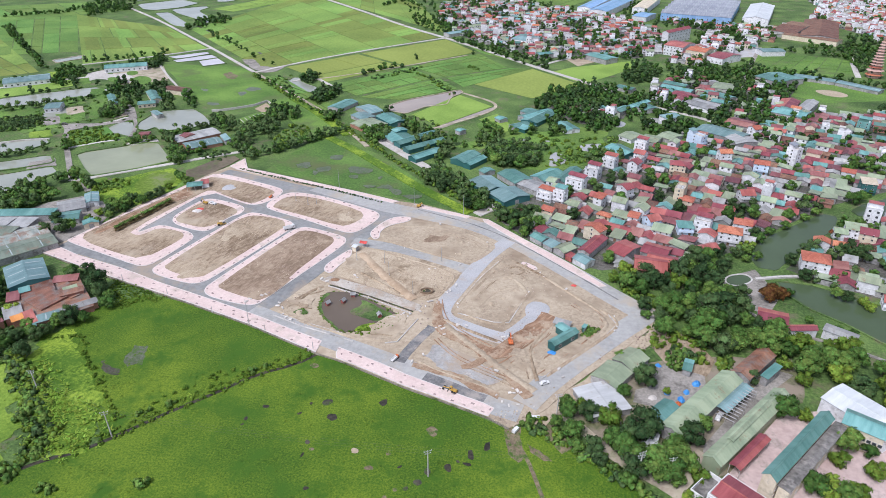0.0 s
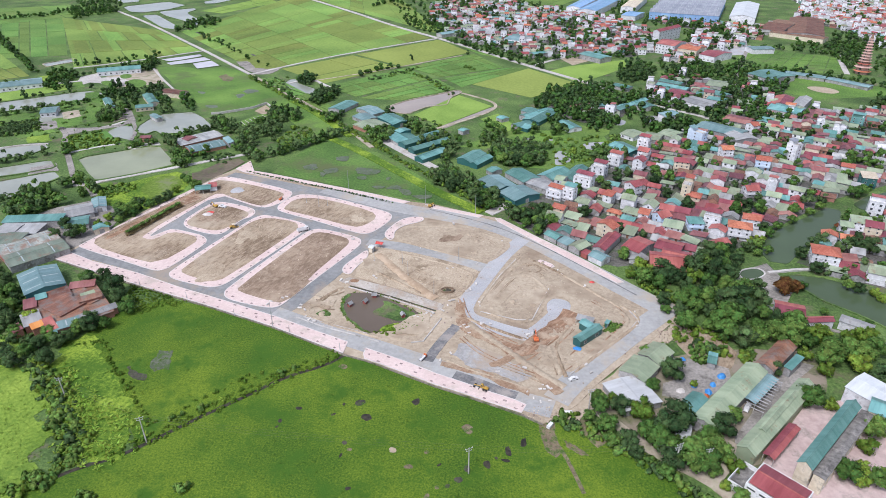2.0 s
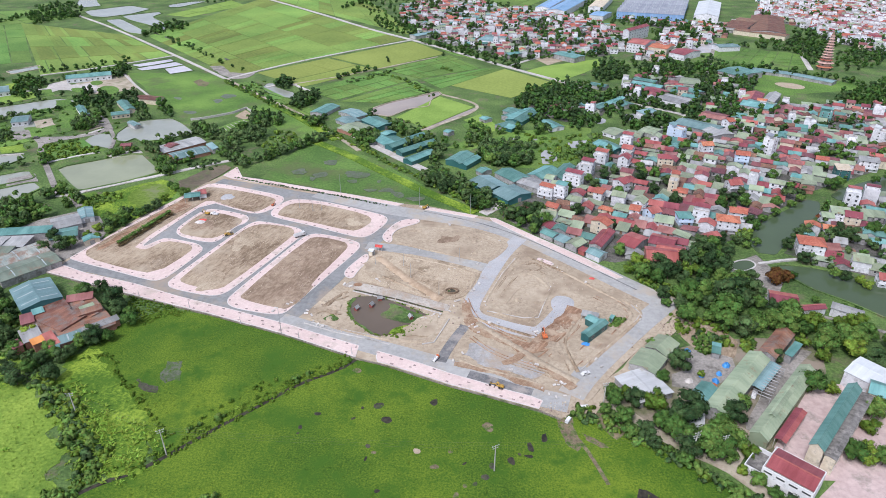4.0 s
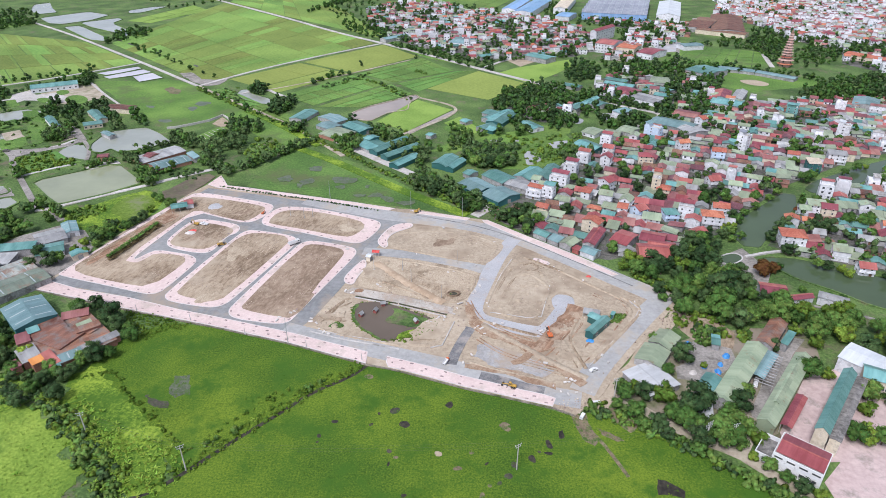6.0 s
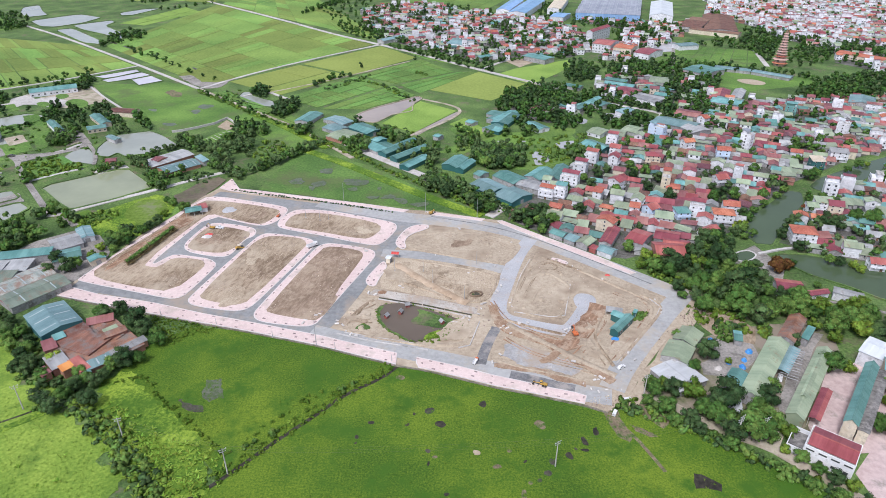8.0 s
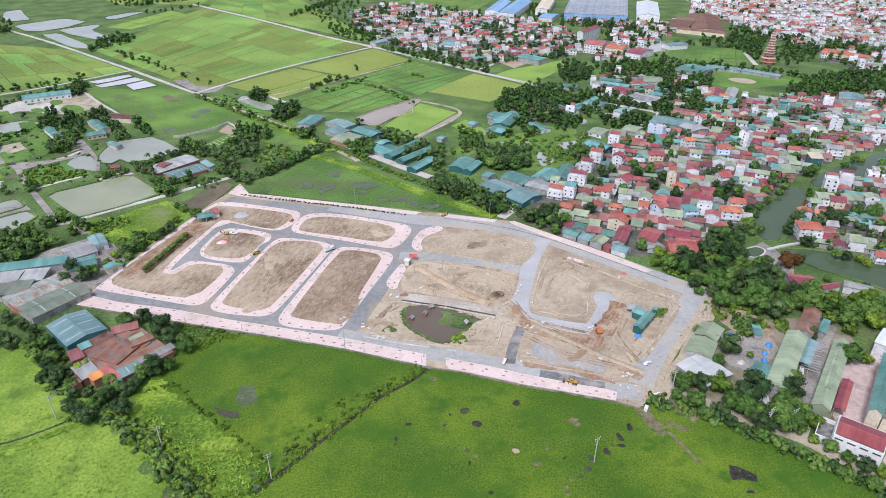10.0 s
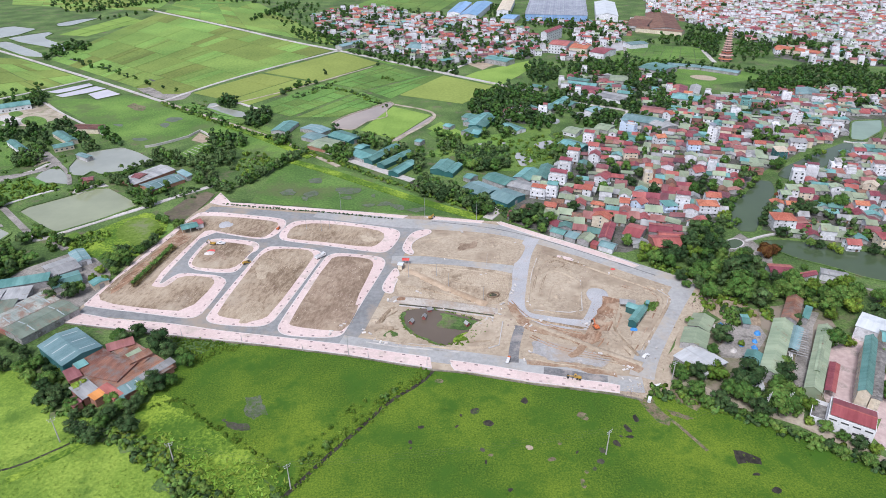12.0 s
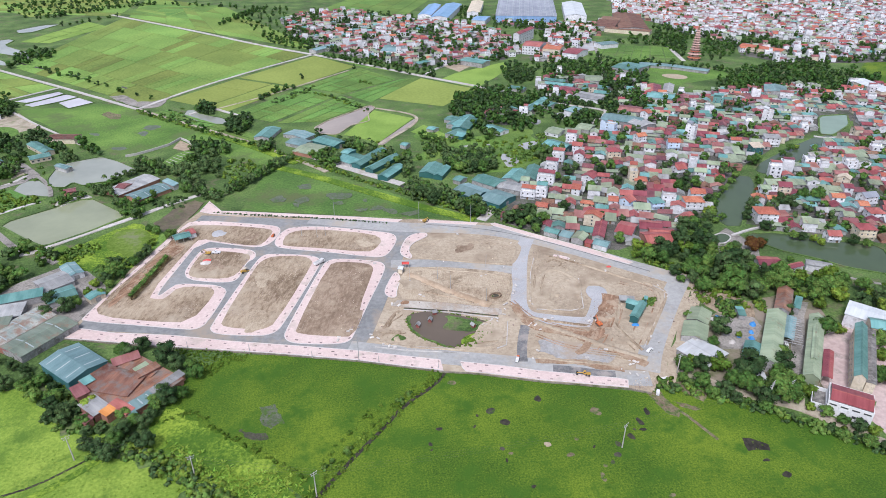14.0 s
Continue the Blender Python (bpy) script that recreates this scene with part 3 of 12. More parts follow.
# roads of the western half lie as one asphalt sheet under the raised blocks
WEST = [(-176.9, 248.6), (-175.6, 257.0), (-163.1, 293.0), (-145.5, 343.5), (-139.4, 358.9), (-122.6, 354.9), (-75.9, 341.6), (-28.5, 328.4), (-13.9, 322.8), (-15.1, 313.1), (-26.1, 293.8), (-33.4, 270.8), (-42.9, 241.0), (-48.1, 225.8), (-53.6, 215.8), (-55.6, 215.0), (-82.8, 223.5), (-108.5, 230.9), (-133.1, 239.1), (-160.9, 246.4)]
slab("road", WEST, 0.2, SITE_Z + 0.02, M["asphalt_worn"], label="dusty grey asphalt streets between the plots", category="road")


def street(line, width, z=SITE_Z + 0.03, mat="asphalt", label="dusty grey asphalt street of the building site"):
    return strip("road", line, width, z - 0.3, z, M[mat], label, "road")


street([(-76.1, 343.1), (-48.4, 332.6), (-28.2, 324.8), (-13.9, 321.4), (19.0, 314.0), (35.2, 305.5), (50.5, 294.2), (73.0, 274.1), (90.9, 257.0), (101.8, 247.4), (106.5, 242.8)], 11.5, SITE_Z + 0.03)
street([(106.9, 246.5), (101.8, 240.5), (90.2, 226.6), (72.5, 203.4), (64.1, 191.4), (58.9, 181.9)], 9.5, SITE_Z + 0.035)
street([(-58.8, 217.6), (-43.8, 212.0), (-22.2, 205.0), (-6.2, 200.1), (11.4, 194.4), (30.2, 187.4), (46.1, 180.2), (57.9, 177.4)], 9.0, SITE_Z + 0.04)
street([(-34.6, 283.6), (-15.4, 281.5), (3.1, 275.9), (22.4, 268.5), (31.6, 264.8)], 7.5, SITE_Z + 0.045)
street([(42.6, 298.5), (34.8, 283.5), (29.8, 268.5), (24.5, 250.8), (19.9, 234.6), (22.2, 226.6), (31.6, 222.5), (41.2, 219.0), (49.0, 217.5), (54.0, 224.2), (59.8, 234.9), (63.9, 240.8)], 7.5, SITE_Z + 0.05, "gravel", "pale unsurfaced gravel street of the building site")
street([(19.0, 220.1), (14.9, 210.4), (12.0, 201.2), (11.0, 196.1)], 4.2, SITE_Z + 0.055, "asphalt_dark", "freshly laid dark asphalt strip")
street([(21.9, 189.9), (30.2, 187.4), (39.2, 183.6), (45.2, 181.8)], 4.5, SITE_Z + 0.06, "asphalt_dark", "freshly laid dark asphalt strip")
slab("road", rounded([(54.8, 243.0), (58.5, 246.6), (64.6, 244.9), (65.6, 239.9), (61.4, 234.5), (55.5, 233.6)]), 0.2, SITE_Z + 0.065, M["gravel"], label="round turning head of pale gravel", category="road")


PLOTS, WALKS = [], []


def grown(ring, by):
    """A closed outline pushed outwards."""
    turn = sum(a[0] * b[1] - b[0] * a[1] for a, b in zip(ring, ring[1:] + ring[:1]))
    left, right = band([ring[-1]] + ring + ring[:1], 2 * by)
    return (right if turn > 0 else left)[1:-1]


def raised(name, outline, mat, height, label, round_off=2):
    if mat in ("dirt", "damp"):
        outline = grown(outline, 0.75)
    if mat != "pink":
        PLOTS.append(len(PLOTS))
        return rough_slab(name, rounded(outline, round_off), 0.3, SITE_Z + height, M[mat], 0.2 if mat == "dirt" else 0.3, label, "building plot", 1.15, len(PLOTS) * 7.3, 60 + 25 * len(PLOTS))
    ring = rounded(outline, round_off)
    WALKS.append(ring)
    body = slab(name, ring, 0.3, SITE_Z + height, M[mat], label=label, category="pavement")
    left, right = band(ring + ring[:1], 0.34)
    n = len(left)
    top = SITE_Z + height + 0.012
    part("kerb", mesh_of("kerb", [(x, y, top) for x, y in left + right] + [(x, y, 0.4) for x, y in left + right], [(i, n + i, n + i + 1, i + 1) for i in range(n - 1)] + [(n + i, 3 * n + i, 3 * n + i + 1, n + i + 1) for i in range(n - 1)] + [(i, i + 1, 2 * n + i + 1, 2 * n + i) for i in range(n - 1)], M["kerb"]), None, body, "pale concrete kerb")
    return body


PAVED, EARTH = "pink paved footway with raised kerbs", "bare brown earth of a cleared building plot"
# the plots, each a paved kerbed surround with bare earth inside
raised("pavement", [(-175.8, 257.2), (-176.5, 258.8), (-164.5, 296.4), (-147.5, 349.5), (-138.9, 352.0), (-116.6, 344.9), (-98.5, 338.9), (-93.0, 335.1), (-92.6, 327.8), (-97.0, 316.4), (-103.4, 313.0), (-113.8, 317.0), (-135.4, 326.8), (-143.6, 292.2), (-147.5, 274.2), (-145.8, 272.1), (-142.6, 278.2), (-139.2, 282.2), (-127.4, 279.4), (-119.9, 277.2), (-114.9, 272.2), (-115.6, 265.8), (-120.5, 245.9), (-123.5, 242.1), (-128.6, 242.1), (-146.9, 248.1), (-166.2, 253.8)], "pink", 0.15, PAVED, 1)
raised("plot", [(-172.6, 267.6), (-153.4, 318.1), (-146.2, 345.5), (-135.9, 344.8), (-115.1, 339.5), (-99.1, 333.5), (-97.0, 329.9), (-101.9, 317.0), (-105.6, 315.6), (-123.5, 323.2), (-136.0, 329.6), (-140.0, 320.2), (-152.8, 272.0), (-144.4, 267.8), (-140.9, 271.5), (-138.4, 278.2), (-126.5, 276.6), (-122.1, 273.9), (-121.0, 269.0), (-128.5, 247.8), (-144.1, 251.5), (-168.9, 259.8)], "dirt", 0.19, EARTH, 1)
raised("pavement", [(-137.4, 290.5), (-138.0, 294.8), (-134.9, 310.1), (-132.0, 316.2), (-126.2, 316.9), (-108.8, 312.2), (-104.1, 307.6), (-104.2, 301.1), (-108.1, 298.0), (-109.8, 287.0), (-110.9, 281.2), (-115.4, 278.9), (-130.0, 282.9), (-135.8, 286.9)], "pink", 0.15, PAVED)
raised("plot", [(-135.6, 292.2), (-133.2, 306.8), (-130.6, 312.1), (-122.4, 311.5), (-108.6, 306.2), (-107.0, 302.4), (-109.2, 296.8), (-112.5, 286.5), (-117.0, 283.5), (-129.8, 286.4), (-134.1, 288.6)], "dirt", 0.19, EARTH, 1)
raised("pavement", [(-118.0, 239.0), (-118.6, 243.6), (-103.6, 296.8), (-100.8, 303.1), (-96.8, 305.1), (-75.0, 299.5), (-70.2, 294.5), (-70.5, 288.5), (-86.9, 239.1), (-89.4, 234.2), (-93.2, 232.1), (-98.8, 232.5), (-113.6, 235.9)], "pink", 0.15, PAVED)
raised("plot", [(-114.0, 245.0), (-102.4, 291.9), (-99.5, 298.0), (-94.9, 301.2), (-79.1, 298.8), (-75.4, 293.9), (-75.6, 289.0), (-91.1, 240.5), (-95.2, 237.4), (-99.1, 237.8), (-112.1, 241.8)], "dirt", 0.19, EARTH, 1)
raised("pavement", [(-86.0, 229.1), (-85.9, 233.4), (-70.2, 285.5), (-67.1, 292.1), (-61.5, 294.0), (-40.8, 287.5), (-37.8, 283.4), (-38.2, 277.1), (-50.4, 244.0), (-55.8, 227.6), (-58.2, 221.5), (-64.1, 220.6), (-79.1, 223.4), (-84.1, 225.8)], "pink", 0.15, PAVED)
raised("plot", [(-81.1, 233.5), (-65.8, 287.2), (-60.9, 289.8), (-47.2, 285.6), (-44.5, 282.1), (-45.0, 277.1), (-54.1, 244.9), (-51.4, 243.5), (-57.2, 225.1), (-63.8, 226.4), (-79.6, 231.2)], "damp", 0.19, EARTH, 1)
raised("pavement", [(-95.0, 314.4), (-94.6, 322.0), (-90.8, 330.6), (-86.0, 334.4), (-67.8, 332.2), (-40.8, 321.6), (-30.9, 317.5), (-28.4, 312.0), (-30.0, 304.8), (-34.5, 294.8), (-37.8, 291.6), (-43.6, 292.2), (-69.0, 302.6), (-91.1, 309.8)], "pink", 0.15, PAVED)
raised("plot", [(-90.4, 314.4), (-88.4, 325.6), (-81.8, 329.2), (-66.9, 327.1), (-41.9, 317.4), (-37.1, 310.6), (-41.6, 300.9), (-45.9, 298.4), (-69.8, 307.1), (-87.8, 312.4)], "dirt", 0.19, EARTH, 1)
raised("pavement", [(-29.0, 292.9), (-26.8, 302.2), (-22.8, 311.4), (-17.6, 314.9), (-11.5, 314.9), (-11.4, 310.1), (-20.9, 304.2), (-24.2, 296.0), (-22.4, 289.4), (-24.5, 287.0)], "pink", 0.15, PAVED)
raised("plot", [(-23.5, 293.5), (-20.1, 303.6), (-11.2, 309.5), (3.4, 308.2), (21.5, 303.9), (33.0, 297.0), (37.1, 290.9), (34.9, 284.4), (29.8, 275.2), (25.4, 271.4), (11.6, 275.8), (-8.2, 282.4), (-21.0, 287.0)], "sand", 0.17, "smooth pale sandy building plot", 1)
raised("pavement", [(-39.9, 255.0), (-40.0, 260.0), (-33.9, 274.9), (-32.1, 274.4), (-31.0, 268.4), (-34.4, 258.0), (-34.9, 252.1), (-37.8, 252.6)], "pink", 0.15, PAVED)
raised("plot", [(-32.0, 267.9), (-27.8, 276.0), (-15.1, 277.8), (3.1, 272.4), (21.6, 265.5), (24.1, 261.9), (21.2, 249.5), (15.5, 238.9), (2.9, 238.4), (-12.5, 244.1), (-28.2, 249.2), (-33.8, 252.1)], "pale_earth", 0.12, EARTH, 1)
raised("plot", [(35.2, 265.6), (41.8, 282.1), (49.0, 282.8), (70.4, 261.1), (87.1, 242.9), (92.9, 236.2), (92.9, 231.9), (66.6, 198.0), (57.9, 197.9), (44.5, 212.2), (49.9, 216.9), (62.4, 233.4), (65.8, 240.5), (63.8, 247.0), (57.4, 247.9), (50.6, 228.2), (45.2, 225.8), (28.6, 229.8), (25.2, 234.5)], "sand", 0.1, "churned pale sandy building plot", 1)
raised("pavement", [(49.6, 277.0), (51.9, 278.8), (59.0, 273.8), (55.8, 271.1)], "pink", 0.2, PAVED, 1)

# the pink footway round the outside, and its retaining wall along the meadow
raised("pavement", [(-180.9, 245.1), (-178.2, 252.2), (-160.2, 245.2), (-132.8, 238.5), (-108.2, 230.2), (-82.6, 222.9), (-55.6, 214.8), (-41.0, 209.5), (-22.1, 203.0), (-22.0, 196.1), (-42.5, 203.6), (-55.9, 208.6), (-89.4, 218.9), (-118.8, 226.9), (-147.1, 234.9)], "pink", 0.15, PAVED, 0)
raised("pavement", [(-14.1, 196.9), (-14.1, 200.3), (-7.5, 198.2), (4.1, 194.2), (15.4, 189.6), (26.1, 186.1), (36.4, 182.5), (44.5, 180.1), (48.8, 178.1), (47.3, 174.1), (36.5, 177.4), (26.4, 180.7), (15.9, 183.7), (5.0, 187.8), (-6.4, 192.0), (-13.1, 194.2)], "pink", 0.15, PAVED, 0)
raised("pavement", [(-141.4, 364.5), (-137.9, 378.6), (-128.8, 362.9), (-117.2, 360.4), (-77.2, 349.1), (-49.4, 341.4), (-23.0, 333.2), (-26.1, 330.2), (-48.9, 337.6), (-76.5, 345.1), (-116.0, 355.4), (-134.5, 360.2)], "pink", 0.15, PAVED, 0)
raised("pavement", [(-13.2, 331.1), (19.9, 322.0), (17.9, 319.1), (-9.2, 326.8)], "pink", 0.15, PAVED, 0)
raised("pavement", [(26.8, 319.2), (29.2, 319.9), (51.2, 300.1), (74.1, 280.0), (89.4, 263.9), (86.4, 262.8), (70.6, 276.6), (49.2, 296.4), (28.4, 315.8)], "pink", 0.15, PAVED, 0)
edge = [(-180.9, 244.9), (-146.9, 234.1), (-118.6, 226.2), (-89.2, 218.2), (-55.8, 208.1), (-42.4, 203.1), (-21.5, 195.2), (-12.9, 193.2), (-6.2, 191.0), (5.1, 186.8), (16.0, 182.8), (26.5, 179.7), (36.6, 176.5), (47.7, 173.2), (54.6, 169.5)]
rough_slab("red_earth", ragged([(-150.1, 327.6), (-141.9, 321.0), (-144.1, 313.9), (-152.9, 296.6), (-161.4, 275.9), (-166.0, 265.2), (-168.6, 267.5), (-162.9, 289.6)], 3, 0.8), 0.3, SITE_Z + 0.26, M["red_soil"], 0.3, "brown soil heaped along the site wall", "earth", 1.0, 5.0)
strip("retaining_wall", edge, 0.5, -0.3, SITE_Z + 0.1, M["old_wall"], "low stained concrete retaining wall along the meadow", "wall", bow=0)

slab("verge", ragged([(113.4, 246.4), (116.5, 242.2), (104.5, 224.0), (94.5, 210.8), (82.2, 194.4), (72.5, 182.1), (66.9, 173.8), (59.8, 172.0), (60.5, 174.9), (66.8, 181.5), (72.9, 191.6), (81.2, 202.6), (94.9, 220.0), (106.0, 235.5)], 3, 0.8), -0.3, 0.32, M["sand"], label="rubble-strewn earth verge along the site", category="verge")
# sand tracks, red soil and gravel on the unfinished half
ridge("track", [(-26.9, 272.5), (-13.0, 256.9), (0.4, 244.0), (7.5, 238.1)], 5.2, 0.55, SITE_Z + 0.12, M["ochre"], "raised strip of ochre sand", "track")
rough_slab("red_earth", ragged([(17.5, 239.0), (20.4, 234.5), (22.2, 227.2), (27.8, 220.0), (33.2, 216.1), (40.9, 211.1), (45.5, 211.1), (47.9, 216.1), (59.9, 233.0), (65.6, 234.4), (63.9, 228.4), (54.2, 215.4), (45.6, 204.2), (39.2, 207.8), (32.8, 211.5), (23.9, 216.0), (17.8, 223.1)], 4, 1.0), 0.3, SITE_Z + 0.22, M["red_soil"], 0.35, "red-brown soil churned by machines", "earth", 1.0, 2.0, 40)
ridge("track", [(23.4, 222.5), (33.0, 213.5), (41.0, 206.9), (51.1, 197.0), (62.1, 189.1)], 3.6, 0.45, SITE_Z + 0.12, M["sand"], "pale ribbon of piled sand", "track")
slab("gravel_area", ragged([(20.7, 206.9), (25.6, 210.3), (31.3, 207.4), (36.9, 204.1), (42.4, 199.6), (46.6, 197.5), (50.7, 192.5), (47.8, 189.3), (42.4, 190.9), (37.2, 193.4), (29.7, 194.9), (23.6, 196.8), (19.4, 201.4)], 1.6, 1.3), 0.3, SITE_Z + 0.1, M["gravel_mix"], label="spread wet grey gravel", category="gravel")
def rolled(line, width, k, mat="tracked", label="brown earth rolled flat by machines"):
    left, right = band(curved(line, 2), width)
    return rough_slab("haul_track", ragged(left + right[::-1], 1.6, 0.7, k), 0.3, SITE_Z + 0.24 + 0.006 * k, M[mat], 0.12, label, "track", 0.9, k * 1.7)


for k, (line, width) in enumerate((([(18.5, 236.4), (19.3, 226.1), (25.5, 216.9), (35.5, 211.7), (43.3, 204.4)], (4.5, 4.0)), ([(41.0, 203.4), (47.7, 208.1), (54.1, 215.7), (61.6, 228.6), (66.1, 236.3)], (4.5, 8.5)), ([(43.5, 205.9), (40.0, 200.9), (34.9, 197.5)], (4.0, 2.0)), ([(43.4, 205.2), (51.1, 208.1), (60.8, 211.2)], (4.0, 2.2)), ([(49.6, 198.2), (55.0, 191.6), (60.2, 185.2)], (2.6, 4.5)), ([(16.4, 195.8), (27.1, 192.9), (39.6, 188.8), (49.5, 184.5)], (2.2, 3.4)))):
    rolled(line, width, k, "red_soil" if k == 1 else "tracked")
slab("concrete_deck", [(-38.2, 245.6), (-34.9, 249.5), (-12.4, 243.5), (11.6, 234.2), (10.8, 229.9), (7.8, 229.9), (-32.9, 243.4)], 0.2, SITE_Z + 0.18, M["deck"], label="pale concrete deck beside the culvert", category="deck")
POOL = rounded([(-32.4, 235.7), (-29.6, 237.5), (-22.1, 238.5), (-15.7, 236.3), (-8.0, 232.1), (1.9, 227.1), (5.1, 223.0), (3.2, 219.0), (-1.5, 215.1), (-9.5, 211.9), (-16.3, 209.6), (-19.9, 211.8), (-25.6, 217.5), (-30.4, 222.6), (-32.4, 229.7)], 1)
slab("pond_water", POOL, 0.3, SITE_Z + 0.06, M["pool"], label="shallow muddy brown pool", category="water")
for k, ring in enumerate(([(-17.9, 225.2), (-14.0, 229.4), (-16.3, 234.1), (-6.7, 230.0), (1.9, 224.6), (1.5, 220.6), (-4.0, 219.7), (-9.9, 220.5), (-14.8, 221.6)], [(-11.8, 211.9), (-10.4, 215.7), (-6.3, 218.1), (2.7, 219.4), (-0.3, 215.1), (-7.2, 212.3)], [(-32.4, 235.7), (-29.5, 236.6), (-30.9, 230.9), (-30.2, 225.1), (-27.2, 219.5), (-22.5, 214.8), (-17.6, 211.1), (-19.9, 211.0), (-26.3, 217.1), (-30.9, 222.6), (-32.4, 229.7)], [(-40.9, 220.1), (-37.7, 223.4), (-34.4, 220.2), (-35.1, 218.2), (-39.0, 218.5)])):
    slab("pond_grass", ragged(rounded(ring, 1), 1.2, 0.5, k), 0.3, SITE_Z + 0.13 + 0.005 * k, M["wild" if k != 1 else "tall_mid"], label="green weeds growing in and round the pool", category="grass")

# ---------------- meadows and fields ----------------
MEADOW = [(-109.8, 220.9), (-89.4, 218.5), (-55.8, 208.0), (-21.6, 195.5), (-6.2, 191.0), (16.0, 182.8), (36.6, 176.5), (54.8, 169.5), (72.2, 162.5), (125.5, 119.1), (112.0, 90.0), (-60.0, 78.0), (-112.0, 78.0), (-113.0, 104.0), (-97.0, 121.0), (-85.4, 130.8), (-73.4, 140.0), (-111.4, 178.5), (-131.4, 181.4), (-123.8, 208.4)]
slab("meadow", MEADOW, -0.2, 0.05, M["meadow"], label="lush wet green meadow", category="grass")
slab("meadow", [(-117.5, 363.5), (-104.4, 434.4), (-56.6, 404.8), (-13.5, 360.8), (19.6, 329.6), (-9.4, 333.9), (-49.8, 344.4)], -0.2, 0.05, M["wet_meadow"], label="green waterlogged meadow behind the site", category="grass")
slab("meadow", [(57.1, 171.8), (68.4, 170.1), (81.8, 162.1), (99.9, 147.4), (116.1, 133.8), (132.0, 121.4), (125.2, 110.5), (86.9, 130.4), (52.2, 159.9)], -0.2, 0.057, M["meadow"], label="lush green meadow corner by the lane", category="grass")
TALL = [(-187.9, 178.0), (-162.8, 177.6), (-141.6, 174.5), (-119.6, 153.0), (-104.2, 139.0), (-98.0, 125.0), (-104.0, 112.0), (-120.0, 96.0), (-165.0, 98.0)]
MIDTALL = [(-131.5, 185.1), (-126.5, 190.8), (-117.1, 187.1), (-103.9, 172.5), (-93.0, 164.5), (-80.9, 153.6), (-75.3, 149.2), (-76.3, 140.3), (-86.0, 132.5), (-95.0, 138.7), (-106.2, 150.4), (-118.1, 160.8), (-132.2, 172.5)]
WESTTALL = [(-228.1, 220.5), (-193.2, 213.9), (-173.4, 206.2), (-163.5, 192.5), (-157.1, 181.5), (-165.2, 168.9), (-173.8, 164.0), (-200.5, 164.5)]
for k, rim in enumerate((TALL, MIDTALL, WESTTALL)):
    slab("tall_grass", ragged(ragged(rim, 6, 4.0), 2, 2.0, 3), -0.2, 0.09 + 0.01 * k, M["tall_mid" if k == 1 else "tall_grass"], label="tall yellow-green grass", category="grass")

# fields of rice, parcel by parcel
def fields(name, a, b, c, d, rows, cols, mat, z, rng, label, gap=0.7, strips=1):
    """A quad of ground from a, b (front edge) to d, c (back edge), cut into parcels of uneven width, and each parcel into narrow strips."""
    verts, faces = [], []
    a, b, c, d = (Vector(p) for p in (a, b, c, d))

    def at(u, v):
        return (a * (1 - u) + b * u) * (1 - v) + (d * (1 - u) + c * u) * v

    us = [0.0]
    for k in range(cols):
        us.append(us[-1] + rng.uniform(0.6, 1.4))
    us = [u / us[-1] for u in us]
    for u0, u1 in zip(us, us[1:]):
        vs = [0.0]
        for k in range(max(1, rows + rng.randint(-1, 1) if rows > 1 else 1)):
            vs.append(vs[-1] + rng.uniform(0.4, 1.6))
        vs = [v / vs[-1] for v in vs]
        for v0, v1 in zip(vs, vs[1:]):
            wide, tall = (at(u1, v0) - at(u0, v0)).length, (at(u0, v1) - at(u0, v0)).length
            e, g = gap / max(wide, 1), gap / max(tall, 1)
            n = rng.randint(max(1, strips // 2), strips)
            cuts = sorted([0.0, 1.0] + [rng.uniform(0.1, 0.9) for _ in range(n - 1)])
            for w0, w1 in zip(cuts, cuts[1:]):
                base, top = len(verts), z + rng.uniform(0.0, 0.2)
                for u, w in ((e, w0), (1 - e, w0), (1 - e, w1 - 0.003), (e, w1 - 0.003)):
                    p = at(u0 + (u1 - u0) * u, v0 + (v1 - v0) * (g + (1 - 2 * g) * w))
                    verts.append((p.x, p.y, top))
                verts += [(x, y, 0.0) for x, y, _ in verts[base : base + 4]]
                faces.append((base, base + 1, base + 2, base + 3))
                faces += [(base + i, base + 4 + i, base + 4 + (i + 1) % 4, base + (i + 1) % 4) for i in range(4)]
    return tagged(part(name, mesh_of(name, verts, faces, M[mat]), None), label, "field", "", "stuff")


rng = random.Random(5)
RICE = "parcels of young green rice between low bunds"
fields("rice_field", (-319.8, 673.0), (-428.2, 776.1), (-606.2, 838.1), (-409.8, 584.9), 5, 4, "rice_far", 0.1, rng, RICE, 0.5, 4)
fields("rice_field", (-225.8, 599.5), (-86.0, 780.0), (-359.5, 1075.1), (-397.4, 771.5), 5, 5, "rice_far", 0.1, rng, RICE, 0.45, 4)
fields("rice_field", (-207.8, 613.8), (-148.8, 568.2), (-93.6, 637.9), (-153.6, 681.4), 1, 2, "rice_gold", 0.1, rng, RICE, 0.8, 3)
fields("rice_field", (-151.2, 683.9), (-92.1, 640.0), (-30.6, 712.9), (-75.2, 772.5), 1, 1, "rice_gold", 0.12, rng, RICE, 0.8, 3)
fields("rice_field", (-143.4, 559.5), (-109.4, 531.4), (-52.9, 602.8), (-88.9, 635.6), 2, 3, "rice", 0.1, rng, "strips of green vegetable and rice plots", 0.6, 9)
fields("rice_field", (-106.0, 528.1), (-68.4, 526.9), (-27.5, 569.0), (-50.1, 600.8), 2, 3, "rice", 0.1, rng, "strips of green vegetable and rice plots", 0.6, 9)
